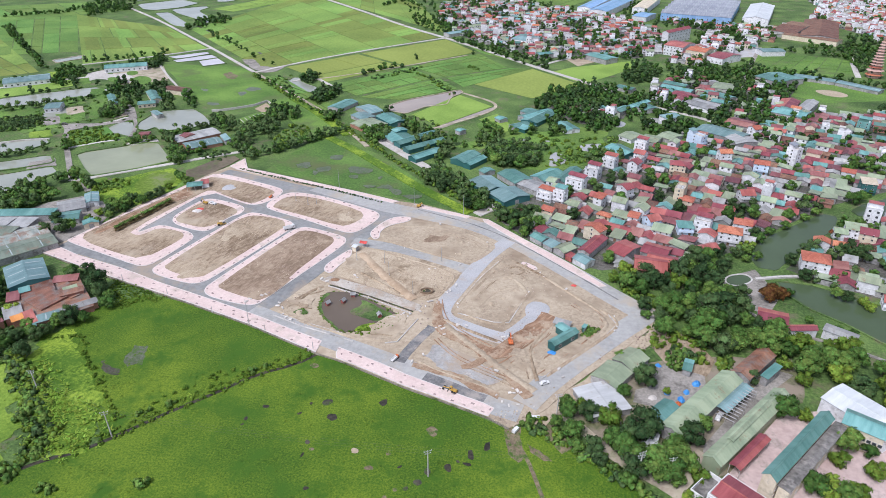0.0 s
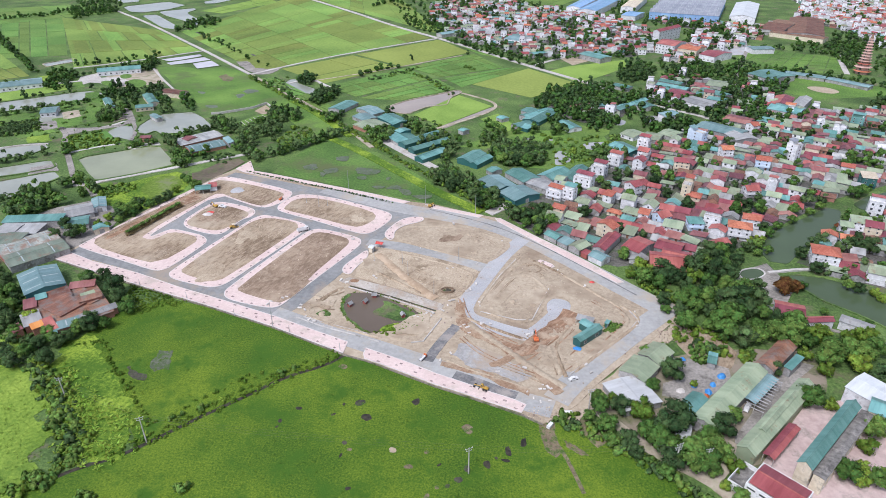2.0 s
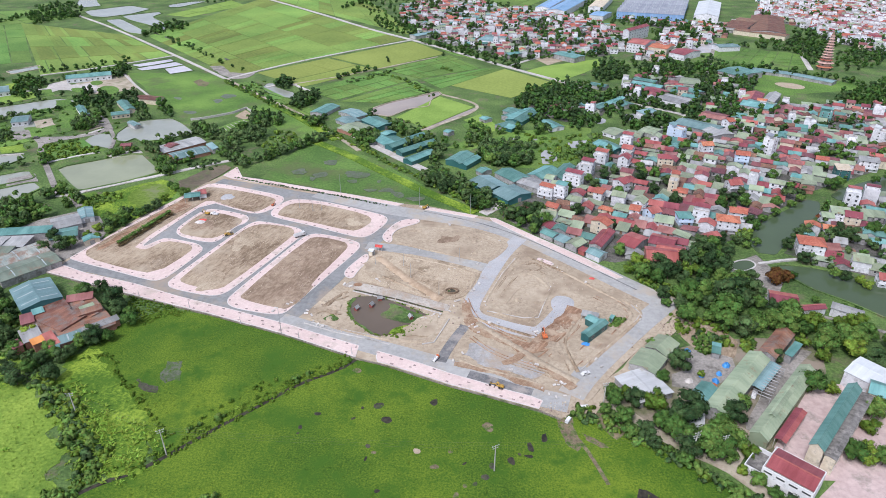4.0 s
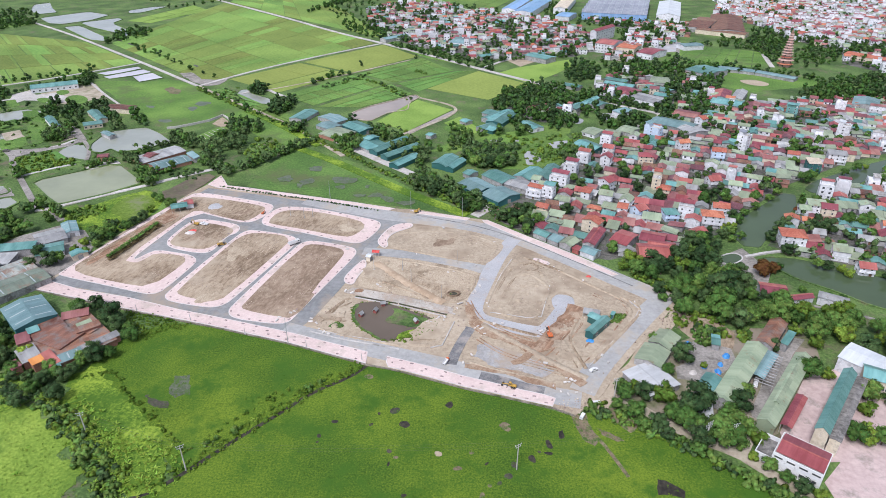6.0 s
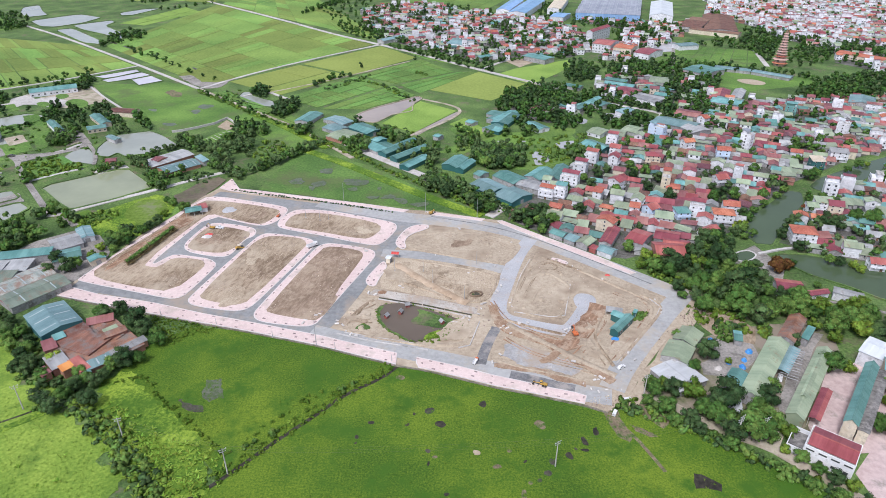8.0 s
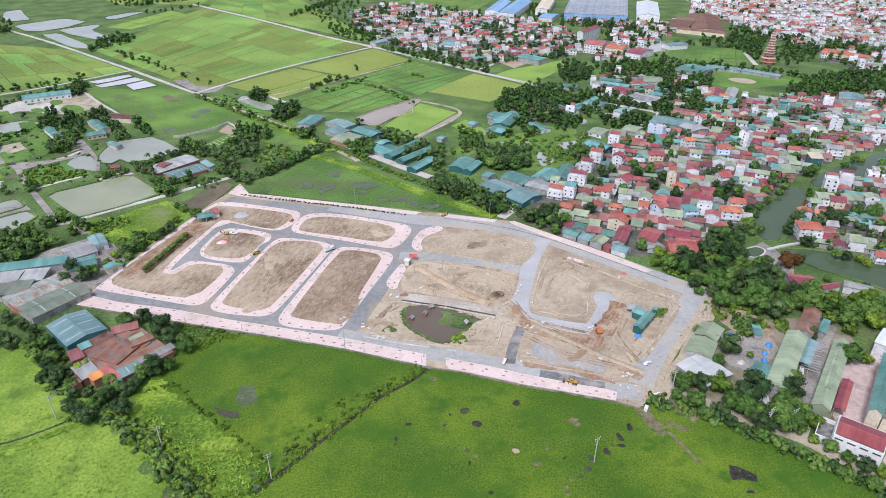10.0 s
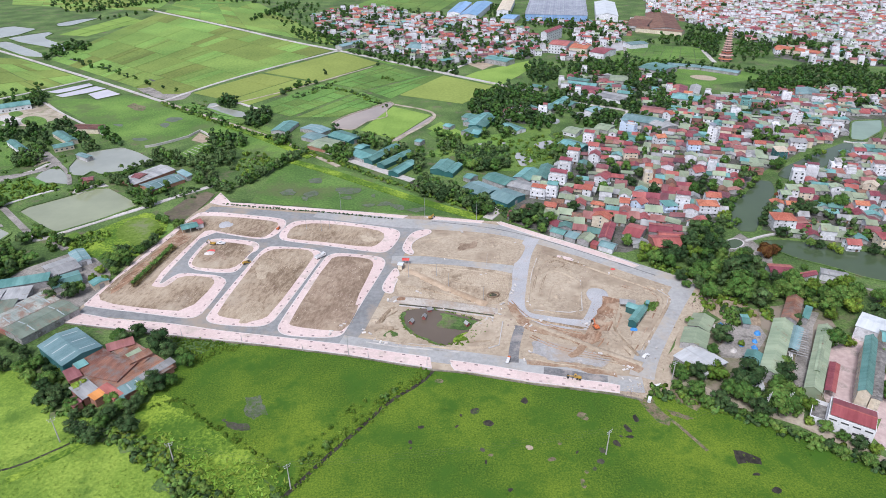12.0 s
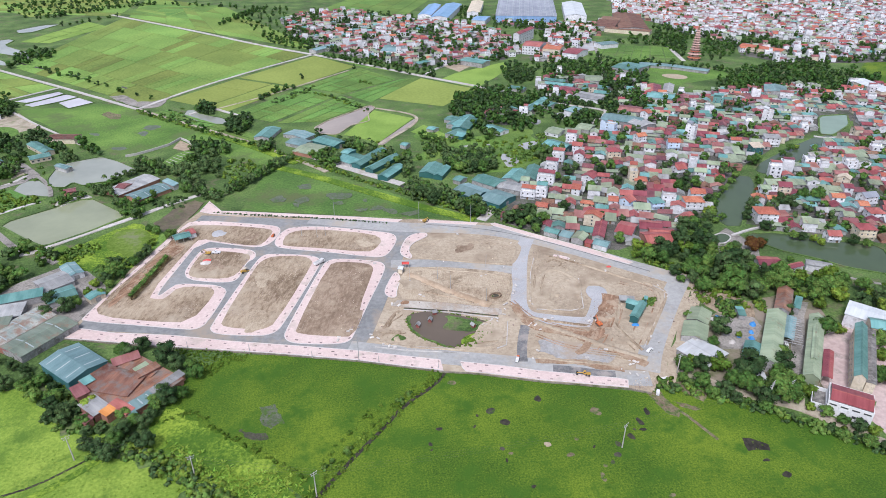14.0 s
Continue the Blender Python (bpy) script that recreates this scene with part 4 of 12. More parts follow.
fields("rice_field", (-85.8, 637.9), (-47.9, 606.8), (8.8, 651.9), (-27.4, 707.6), 2, 4, "rice", 0.1, rng, "strips of green vegetable and rice plots", 0.6, 10)
fields("rice_field", (-44.9, 602.8), (-24.2, 574.5), (32.0, 652.0), (11.6, 651.9), 3, 3, "rice", 0.1, rng, "strips of green vegetable and rice plots", 0.6)
fields("rice_field", (-58.8, 763.5), (-25.6, 710.2), (32.0, 663.5), (-18.4, 715.6), 2, 4, "rice", 0.1, rng, RICE)
fields("rice_field", (-73.4, 1088.6), (39.8, 969.0), (120.5, 1174.5), (8.2, 1263.9), 3, 5, "rice", 0.1, rng, RICE)
fields("rice_field", (-216.8, 575.0), (-118.8, 484.1), (-111.8, 493.9), (-201.1, 582.5), 2, 6, "rice", 0.12, rng, "green grassy strips along the canal", 0.5)
fields("rice_field", (-16.4, 585.6), (38.8, 551.2), (80.4, 602.2), (32.4, 652.6), 1, 1, "rice_gold", 0.12, rng, "flat bright green rice field")
fields("rice_field", (-52.2, 490.0), (-25.4, 466.2), (8.8, 522.6), (-23.4, 551.6), 1, 1, "rice_bright", 0.14, rng, "bright green rice field beside a flooded pond")
fields("rice_field", (0.6, 488.1), (22.4, 459.9), (32.2, 471.0), (14.0, 505.0), 1, 1, "rice_bright", 0.14, rng, "bright green rice field")
fields("rice_field", (-352.1, 1072.1), (-67.6, 794.5), (-218.8, 1150.5), (-370.5, 1290.4), 4, 5, "rice_far", 0.1, rng, RICE, 0.6, 4)
fields("rice_field", (-621.8, 1185.0), (-369.0, 1088.4), (-377.9, 1317.6), (-703.4, 1375.1), 4, 5, "rice_far", 0.1, rng, RICE, 0.6, 4)
fields("rice_field", (-443.4, 915.0), (-403.3, 898.8), (-361.6, 1005.3), (-400.5, 1051.0), 3, 2, "rice_bright", 0.1, rng, "strips of lime green rice beside the lake", 0.8, 6)
fields("rice_field", (-500.0, 1105.0), (-380.0, 1235.0), (-560.0, 1560.0), (-760.0, 1420.0), 4, 4, "rice_gold", 0.12, rng, RICE, 1.5, 5)
fields("rice_field", (-377.4, 1115.0), (-262.0, 1050.0), (-226.8, 1176.5), (-342.6, 1206.2), 2, 3, "rice", 0.14, rng, RICE, 1.0, 6)
fields("rice_field", (209.5, 669.5), (327.9, 675.0), (353.8, 743.1), (275.8, 778.1), 4, 8, "pasture", 0.1, rng, "green vegetable plots in rows")

fields("rice_field", (-301.1, 355.1), (-394.6, 461.1), (-548.5, 448.9), (-427.4, 347.6), 2, 4, "rice", 0.1, rng, RICE)
fields("rice_field", (-615.0, 702.5), (-431.1, 551.9), (-455.5, 530.4), (-611.6, 559.1), 4, 4, "rice_far", 0.1, rng, RICE)
fields("rice_field", (-664.4, 767.4), (-555.5, 885.1), (-630.1, 954.5), (-800.8, 858.0), 3, 5, "rice", 0.1, rng, RICE)

fields("rice_field", (-533.2, 600.4), (-452.1, 636.1), (-601.0, 834.8), (-689.5, 788.1), 5, 5, "rice", 0.05, rng, RICE)
for k, spot in enumerate(([(-421.4, 552.1), (-408.5, 561.1), (-391.1, 539.9), (-401.9, 528.1)], [(-328.5, 455.1), (-318.9, 463.0), (-307.1, 447.8), (-314.9, 439.1)], [(-303.6, 448.0), (-298.1, 456.6), (-285.5, 441.9), (-289.5, 431.4)], [(-327.5, 427.9), (-320.0, 436.1), (-306.4, 420.0), (-314.6, 412.1)], [(-315.0, 398.5), (-303.8, 406.2), (-292.8, 394.0), (-304.6, 386.5)], [(-284.0, 449.8), (-277.4, 458.5), (-267.5, 446.0), (-273.4, 437.9)], [(-342.9, 506.2), (-337.4, 513.4), (-323.1, 495.2), (-328.6, 488.5)], [(-273.6, 346.9), (-262.0, 356.9), (-252.0, 345.4), (-264.1, 335.6)], [(-218.6, 323.8), (-207.6, 334.2), (-200.4, 325.4), (-211.6, 316.8)])):
    slab("garden_plot", ragged(spot, 3, 0.7), -0.1, 0.24 + 0.004 * k, M[("tall_grass", "track", "pasture", "lane")[k % 4]], label=("tall green vegetable plot", "bare tilled garden plot", "green garden plot", "grey trodden garden yard")[k % 4], category="garden")

# paths and canals across the fields
def path(line, width, mat="path", z=0.5, label="pale concrete farm path on a low dyke", cat="path"):
    return strip("path", line, width, -0.2, z, M[mat], label, cat)


path([(-383.6, 1106.2), (-229.9, 944.1), (-142.8, 841.5), (-76.4, 778.6), (-24.8, 723.8), (34.6, 658.9), (85.8, 607.6), (110.8, 580.9)], 5.0)
path([(-227.8, 588.0), (-211.1, 615.9), (-183.4, 657.4), (-140.9, 709.5), (-97.2, 757.2), (-76.4, 778.6)], 3.5)
path([(-409.8, 584.9), (-381.0, 608.5), (-355.8, 633.9), (-319.6, 675.4)], 3.0)
path([(-560.0, 895.4), (-492.2, 839.0), (-433.6, 785.5), (-368.8, 724.0), (-317.2, 675.4), (-270.8, 630.1), (-227.8, 588.0)], 3.4, "path", 0.6, "earth track on a dyke beside the canal", "track")
path([(-227.8, 588.0), (-171.9, 532.5), (-117.9, 480.1), (-82.6, 436.9), (-65.6, 415.0)], 3.2, "track", 0.6, "earth track on a dyke beside the canal", "track")
path([(-80.9, 452.2), (-59.4, 428.0), (-33.6, 401.9), (-16.9, 385.5)], 6.0, "path", 0.3, "pale concrete village road", "road")
path([(-164.1, 573.7), (-128.1, 604.1), (-99.0, 632.2), (-67.3, 667.4), (-38.4, 696.8)], 2.4, "track", 0.35, "brown earth bund between the fields", "bund")
path([(-180.6, 564.5), (-165.0, 582.8), (-144.8, 561.1), (-129.4, 547.6)], 3.0)
path([(22.6, 325.4), (29.6, 334.1), (35.1, 341.8), (42.2, 347.2)], 6.0, "path", 0.55, "pale concrete road leading into the village", "road")
path([(-29.6, 459.5), (-0.8, 494.0), (12.5, 519.0), (7.2, 536.2), (-21.2, 556.2)], 2.6, "track", 0.3, "brown earth bund round the rice and pond", "bund")
path([(-17.9, 383.6), (0.4, 357.5), (19.8, 331.1)], 3.0, "ditch", 0.1, "dark water of a roadside ditch", "ditch")


path([(-399.7, 792.3), (-351.6, 749.0), (-304.8, 709.3), (-261.3, 670.6), (-224.9, 627.4), (-211.1, 614.5)], 3.0, "ditch", 0.2, "narrow canal of dark water between the fields", "canal")
slab("clearing", ragged([(-264.0, 634.3), (-251.7, 637.5), (-233.9, 612.3), (-220.7, 611.3), (-207.9, 616.2), (-209.0, 595.3), (-222.5, 589.0), (-235.9, 601.0)], 4, 1.0), -0.2, 0.35, M["lane"], label="clearing of rubble and trodden earth at the crossing", category="earth")
strip("bank", [(-104.0, 433.0), (-72.8, 408.2), (-39.4, 376.4), (-10.2, 349.4), (18.6, 326.2)], 6.5, -0.2, 0.55, M["tall_mid"], "bright green grassy bank of the canal dyke", "bank")
strip("bank", [(-160.0, 515.0), (-130.0, 486.0), (-100.4, 452.6), (-86.0, 435.0)], 7.0, -0.2, 0.5, M["tall_mid"], "bright green grassy bank of the canal dyke", "bank")


# ---------------- ponds, lake and canal ----------------
POND_AT = []
PONDS = []


def pond(outline, mat, label, bank=1.6, bank_mat="wild", cut=1):
    """Water a little below a raised bank."""
    outline = rounded(outline, cut, 0.25 if cut == 2 else 0.12)
    PONDS.append(outline)
    POND_AT.append(0.1 + 0.004 * len(POND_AT))
    slab("pond", outline, -0.3, POND_AT[-1], M[mat], label=label, category="water")
    if bank:
        strip("bank", outline + outline[:1], bank, -0.2, 0.55, M[bank_mat], "low bank round the pond", "bank", bow=0)


FISH = "still grey-green fish pond with low banks"
pond([(-254.5, 367.0), (-213.4, 399.1), (-182.5, 367.1), (-198.2, 349.6), (-218.6, 333.9), (-230.5, 343.5)], "pond", FISH, 1.6)
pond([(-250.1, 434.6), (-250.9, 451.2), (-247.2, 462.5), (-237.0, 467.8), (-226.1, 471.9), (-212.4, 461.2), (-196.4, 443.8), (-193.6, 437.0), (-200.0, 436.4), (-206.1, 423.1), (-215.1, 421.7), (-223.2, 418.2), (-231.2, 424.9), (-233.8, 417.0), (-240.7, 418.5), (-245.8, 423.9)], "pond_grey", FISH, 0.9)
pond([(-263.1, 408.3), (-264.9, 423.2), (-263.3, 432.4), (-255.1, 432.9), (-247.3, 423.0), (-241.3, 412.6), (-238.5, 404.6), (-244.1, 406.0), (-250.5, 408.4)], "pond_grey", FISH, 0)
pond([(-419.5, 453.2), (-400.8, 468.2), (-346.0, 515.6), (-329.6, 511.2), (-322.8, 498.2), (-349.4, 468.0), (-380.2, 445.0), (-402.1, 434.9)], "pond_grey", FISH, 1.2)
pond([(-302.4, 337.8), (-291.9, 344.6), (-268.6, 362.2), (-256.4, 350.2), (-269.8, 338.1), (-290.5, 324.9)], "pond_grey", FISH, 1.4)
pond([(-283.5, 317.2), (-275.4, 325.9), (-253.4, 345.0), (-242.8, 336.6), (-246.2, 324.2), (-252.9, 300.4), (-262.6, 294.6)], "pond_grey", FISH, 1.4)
pond([(-453.0, 596.4), (-436.1, 622.5), (-425.4, 611.6), (-440.1, 586.6)], "pond_grey", "shallow flooded paddy, sky reflection painted grey", 1.0, "track")
pond([(-335.6, 434.1), (-337.1, 448.5), (-327.8, 454.9), (-311.9, 438.6), (-316.0, 428.0)], "pond_grey", FISH, 0)
pond([(-332.5, 366.5), (-321.5, 374.0), (-311.8, 383.8), (-294.6, 390.2), (-284.5, 381.6), (-289.0, 366.6), (-306.0, 356.2), (-317.6, 350.1)], "pond_grey", FISH, 0.8)
for k, spot in enumerate(([(-422.5, 491.0), (-385.4, 529.2), (-371.4, 541.8), (-356.4, 524.8), (-388.4, 489.9), (-407.0, 473.0)], [(-376.4, 437.6), (-365.2, 451.5), (-345.4, 449.0), (-343.9, 434.6), (-357.4, 415.8)], [(-348.5, 476.6), (-338.6, 488.2), (-320.5, 470.2), (-333.6, 460.1)], [(-325.4, 439.4), (-308.2, 449.5), (-292.6, 431.1), (-307.6, 419.1)], [(-327.5, 402.8), (-311.8, 418.4), (-302.4, 412.2), (-316.4, 394.9)], [(-344.8, 508.2), (-334.8, 513.6), (-313.9, 487.6), (-295.1, 451.9), (-298.0, 444.1)])):
    slab("lawn", ragged(spot, 4, 0.6), -0.1, 0.2 + 0.004 * k, M["pasture"], label="bright green grass strip among the fish ponds", category="lawn")
slab("yard", [(-359.5, 561.0), (-326.5, 594.0), (-295.5, 552.2), (-315.0, 529.0), (-335.8, 534.8)], -0.2, 0.13, M["track"], label="ornamental garden with pale winding paths", category="garden")
slab("meadow", [(-287.2, 397.1), (-267.0, 419.8), (-243.8, 399.2), (-266.2, 375.6)], -0.2, 0.16, M["rice"], label="bright green grass plot beside the pond", category="grass")
pond([(-576.5, 932.8), (-533.8, 987.9), (-487.6, 960.1), (-494.5, 916.4), (-518.0, 887.6), (-538.9, 891.5)], "pond_grey", FISH, 1.2)
pond([(-507.8, 868.4), (-490.1, 880.0), (-419.1, 805.1), (-405.8, 779.4), (-431.8, 788.8)], "pond_grey", FISH, 1.2)
pond([(-501.6, 899.9), (-465.5, 938.0), (-453.5, 925.1), (-454.1, 896.1), (-408.4, 846.8), (-393.1, 805.2), (-421.2, 832.4), (-471.0, 868.6)], "pond_grey", FISH, 1.2)
pond([(-651.0, 1047.9), (-636.9, 1069.9), (-603.5, 1017.0), (-574.1, 978.0), (-596.4, 959.2), (-626.0, 996.9)], "pond_grey", FISH, 1.2)
pond([(-480.1, 998.0), (-457.0, 1033.5), (-433.1, 1039.0), (-451.2, 979.0), (-467.1, 974.1)], "pond_grey", FISH, 1.2)
# flooded paddies, pale from a sky reflection put into their colour
pond([(-345.8, 631.9), (-316.2, 661.0), (-307.9, 651.8), (-322.4, 632.2), (-331.5, 624.9)], "paddy", "shallow flooded paddy, sky reflection painted pale grey", 0.7, cut=0)
pond([(-332.7, 619.2), (-305.5, 649.5), (-291.3, 638.0), (-304.8, 622.9), (-321.6, 610.7)], "paddy", "shallow flooded paddy, sky reflection painted pale grey", 0.7, cut=0)
pond([(-304.1, 620.9), (-290.6, 635.9), (-271.5, 616.6), (-288.5, 600.8)], "paddy", "shallow flooded paddy, sky reflection painted pale grey", 0.7, cut=0)
pond([(-185.2, 564.3), (-184.8, 578.1), (-179.1, 579.4), (-172.5, 566.7), (-161.0, 557.4), (-152.7, 551.9), (-146.0, 543.3), (-146.5, 532.3), (-156.7, 534.6), (-167.4, 541.7), (-176.0, 548.7)], "pond_grey", FISH, 0.8)
pond([(-74.5, 510.9), (-63.5, 528.1), (-41.2, 549.6), (-25.4, 565.5), (-21.5, 558.0), (-29.2, 539.4), (-29.0, 520.6), (-44.4, 512.9), (-56.5, 491.0), (-71.9, 496.4)], "pond_brown", "flooded pale brown pond", 1.0, "track")
pond([(-27.4, 465.0), (-19.2, 476.8), (8.8, 521.1), (11.9, 518.1), (-8.5, 484.9), (-23.0, 461.2)], "pond_brown", "narrow flooded pale brown ditch", 0)
for spot in ([(101.8, 494.6), (108.1, 505.0), (112.6, 495.6), (105.0, 485.5)], [(123.2, 509.2), (133.2, 517.4), (140.9, 515.2), (140.4, 505.1), (132.2, 497.4), (126.4, 501.0)], [(76.1, 441.0), (83.9, 448.6), (97.6, 451.0), (90.5, 435.5), (80.2, 433.5)], [(56.9, 405.1), (60.6, 428.4), (64.4, 426.6), (70.1, 420.8), (70.4, 413.5), (64.2, 403.9), (59.4, 401.4)], [(34.5, 448.9), (42.6, 450.8), (40.5, 444.6)], [(51.9, 449.2), (57.6, 450.9), (56.5, 445.0)]):
    pond(ragged(rounded(spot, 1), 2.0, 0.8), "pond_marsh", "marshy grey water in the meadow", 0, cut=0)
pond([(157.9, 307.6), (171.9, 327.2), (208.6, 361.2), (215.1, 358.2), (208.8, 342.4), (188.0, 319.5), (177.5, 305.8), (168.2, 292.9), (159.9, 294.4)], "river", "dark green village lake", 0)
pond([(165.1, 283.2), (181.2, 282.4), (206.1, 269.5), (229.4, 257.5), (216.1, 228.6), (195.6, 241.1), (185.4, 252.5), (173.1, 262.5), (166.5, 273.1)], "river", "dark green village canal", 0.9, "wild")
pond([(224.9, 368.1), (236.4, 379.9), (278.1, 405.0), (308.9, 421.2), (326.4, 424.9), (324.4, 414.6), (294.0, 399.8), (264.8, 378.2), (249.4, 367.0), (237.4, 361.9), (226.8, 361.6)], "river", "dark green village lake", 0)
pond([(348.5, 469.2), (376.4, 469.2), (357.5, 443.4), (327.6, 423.4), (318.5, 427.6)], "pond_green", "pale green village pond", 1.5)
slab("meadow", ragged([(-175.2, 329.2), (-167.9, 346.1), (-139.5, 359.1), (-125.5, 345.9), (-120.1, 322.8), (-139.5, 306.6), (-154.1, 310.2)], 3, 1.0), -0.1, 0.16, M["pasture"], label="wet green meadow beside the site wall", category="grass")
slab("meadow", ragged([(-209.1, 318.5), (-203.5, 329.5), (-176.2, 356.1), (-159.9, 347.2), (-159.1, 320.2), (-165.1, 302.8), (-191.9, 303.5)], 4, 1.0), -0.1, 0.22, M["tall_mid"], label="tall bright grass beside the site wall", category="grass")
slab("pond", ragged(rounded([(-186.3, 330.3), (-186.1, 338.8), (-180.8, 348.0), (-173.8, 348.2), (-164.7, 339.4), (-161.3, 329.9), (-162.2, 320.4), (-165.7, 312.2), (-174.9, 317.4), (-183.4, 324.6)], 1), 3, 1.0), -0.2, 0.3, M["algae"], label="shallow pond covered with green algae", category="water")
slab("mud_flat", ragged([(-165.2, 354.0), (-157.4, 371.0), (-146.9, 382.9), (-140.5, 377.4), (-147.2, 352.1), (-152.8, 338.5), (-159.6, 341.7)], 5, 0.6), -0.2, 0.31, M["silt"], label="drained brown pond bed beside the site", category="mud")
for spot in ([(-87.0, 374.1), (-78.8, 377.8), (-75.5, 368.9), (-83.6, 365.4)], [(-33.4, 349.1), (-25.0, 350.9), (-22.9, 343.0), (-29.5, 341.4)], [(-46.6, 363.1), (-42.5, 367.4), (-40.5, 360.6)], [(-62.2, 363.0), (-56.6, 367.2), (-55.0, 360.5)], [(-83.4, 417.0), (-78.2, 421.2), (-76.1, 412.8)], [(-89.2, 367.1), (-83.6, 368.9), (-83.4, 360.4)], [(-68.0, 377.9), (-53.8, 379.8), (-49.2, 370.9), (-60.1, 367.2)], [(-41.4, 355.6), (-34.0, 357.2), (-30.0, 349.2), (-38.0, 347.5)], [(-85.2, 394.6), (-78.1, 396.6), (-75.5, 388.9), (-81.8, 387.0)], [(-102.1, 377.6), (-93.9, 381.4), (-88.8, 374.1), (-98.0, 370.5)], [(-50.8, 353.9), (-43.5, 355.6), (-40.8, 349.1), (-48.0, 347.5)], [(-23.0, 344.5), (-13.8, 346.1), (-12.2, 339.9), (-20.0, 338.4)]):
    pond(ragged(rounded(spot, 1), 2.0, 1.6), "wet", "waterlogged grass with standing rain", 0, cut=0)
def spot(q, rx, ry, seed):
    """A small uneven round outline."""
    return ragged([(q[0] + rx * math.cos(a * 0.7), q[1] + ry * math.sin(a * 0.7)) for a in range(9)], 0.4, 0.55 * min(1.0, rx), seed)


HOLES = [(-5.2, 164.7, 1.8, 1.4), (11.0, 174.1, 1.3, 1.6), (-29.3, 165.1, 0.9, 0.9), (-33.4, 158.7, 0.9, 0.9), (-33.3, 155.1, 0.45, 0.5), (-9.1, 147.0, 0.7, 1.0), (-2.2, 134.6, 0.75, 0.6), (23.5, 147.4, 0.8, 0.6), (48.7, 161.4, 1.2, 1.5), (43.5, 156.9, 1.1, 2.0), (42.7, 152.3, 1.0, 0.7), (37.0, 150.1, 1.4, 1.3), (78.5, 131.6, 1.0, 0.6), (81.4, 124.8, 1.5, 0.9), (-13.2, 169.6, 0.6, 0.5), (-15.9, 164.6, 0.6, 0.6)]
for k, (x, y, rx, ry) in enumerate(HOLES):
    slab("pond", ragged(spot((x, y), rx * 1.1, ry * 1.1, k), 0.35, 0.45 * min(1.0, rx), k), -0.3, 0.095 + 0.003 * k, M["ditch"], label="small dark waterhole in the meadow", category="water")
slab("pond", ragged([(76.1, 142.4), (78.4, 142.0), (80.9, 139.7), (82.8, 138.3), (81.7, 135.9), (78.9, 136.6), (74.9, 137.3), (75.3, 140.1)], 0.8, 0.5), -0.3, 0.16, M["ditch"], label="wide dark waterhole with a ragged edge", category="water")
for k, (x, y, rx, ry) in enumerate([(-8.5, 171.0, 1.9, 1.7), (-8.9, 152.2, 0.8, 0.9), (32.1, 147.5, 1.1, 1.2), (29.9, 142.6, 1.4, 1.1), (40.2, 153.3, 0.7, 0.5), (-99.0, 176.2, 0.8, 0.9), (26.6, 140.2, 0.7, 0.9)]):
    slab("mud_flat", spot((x, y), rx, ry, k + 30), -0.1, 0.1 + 0.004 * k, M["mud"], label="dark wet mud showing through the grass", category="mud")
for k, (x, y, rx, ry) in enumerate([(18.2, 152.3, 0.8, 0.8), (13.5, 145.2, 1.3, 1.0), (-6.3, 149.6, 0.8, 0.7), (23.5, 139.5, 0.7, 0.8), (21.0, 134.4, 0.9, 2.0), (40.3, 124.4, 1.2, 0.7), (-19.6, 189.0, 1.6, 1.2), (30.2, 164.0, 2.3, 2.1), (7.7, 151.8, 1.6, 1.3)]):
    slab("bare_patch", spot((x, y), rx, ry, k + 60), -0.1, 0.086 + 0.003 * k, M["bare" if k != 8 else "dirt"], label="bare trodden patch in the meadow", category="earth")
for k, ring in enumerate(([(-94.3, 187.3), (-91.2, 188.4), (-88.8, 188.6), (-86.8, 183.7), (-85.3, 181.0), (-84.5, 177.4), (-86.9, 177.2), (-88.8, 175.3), (-92.7, 180.2), (-91.7, 183.0)], [(-99.3, 176.5), (-93.3, 174.7), (-89.8, 173.2), (-89.1, 170.4), (-91.6, 170.3), (-96.1, 173.2)])):
    slab("mud_flat", ragged(ring, 0.8, 1.0), -0.1, 0.1 + 0.006 * k, M["wet" if k == 0 else "mud"], label="dark standing water and mud between grass tufts", category="mud")

for ring in ([(19.9, 444.0), (45.4, 468.4), (70.5, 470.5), (70.4, 437.5), (47.6, 413.2), (30.6, 419.8)], [(3.0, 476.5), (20.2, 496.4), (28.1, 486.9), (20.4, 463.8), (7.0, 460.5)]):
    slab("meadow", ragged(ring, 4, 1.5), -0.1, 0.17, M["pasture"], label="lush green pasture behind the sheds", category="grass")
slab("meadow", ragged([(4.5, 440.2), (25.6, 463.0), (53.2, 468.2), (77.5, 485.3), (98.2, 475.3), (89.6, 452.5), (82.8, 409.8), (55.5, 392.7), (50.9, 398.5), (46.5, 415.0), (21.4, 435.5), (9.3, 423.6)], 5, 1.5), -0.1, 0.085, M["rice"], label="bright green marshy pasture by the village", category="grass")

slab("bare_patch", ragged([(63.9, 174.7), (70.5, 174.7), (77.6, 167.3), (72.2, 162.6), (66.3, 168.4)], 1.2, 0.8), -0.1, 0.094, M["bare"], label="trodden brown grass at the meadow corner", category="earth")
strip("wheel_track", [(55.5, 169.0), (58.3, 163.5), (61.7, 157.9), (65.0, 149.6), (67.2, 143.5)], 1.3, -0.1, 0.1, M["bare"], "faint brown wheel track across the meadow", "track")

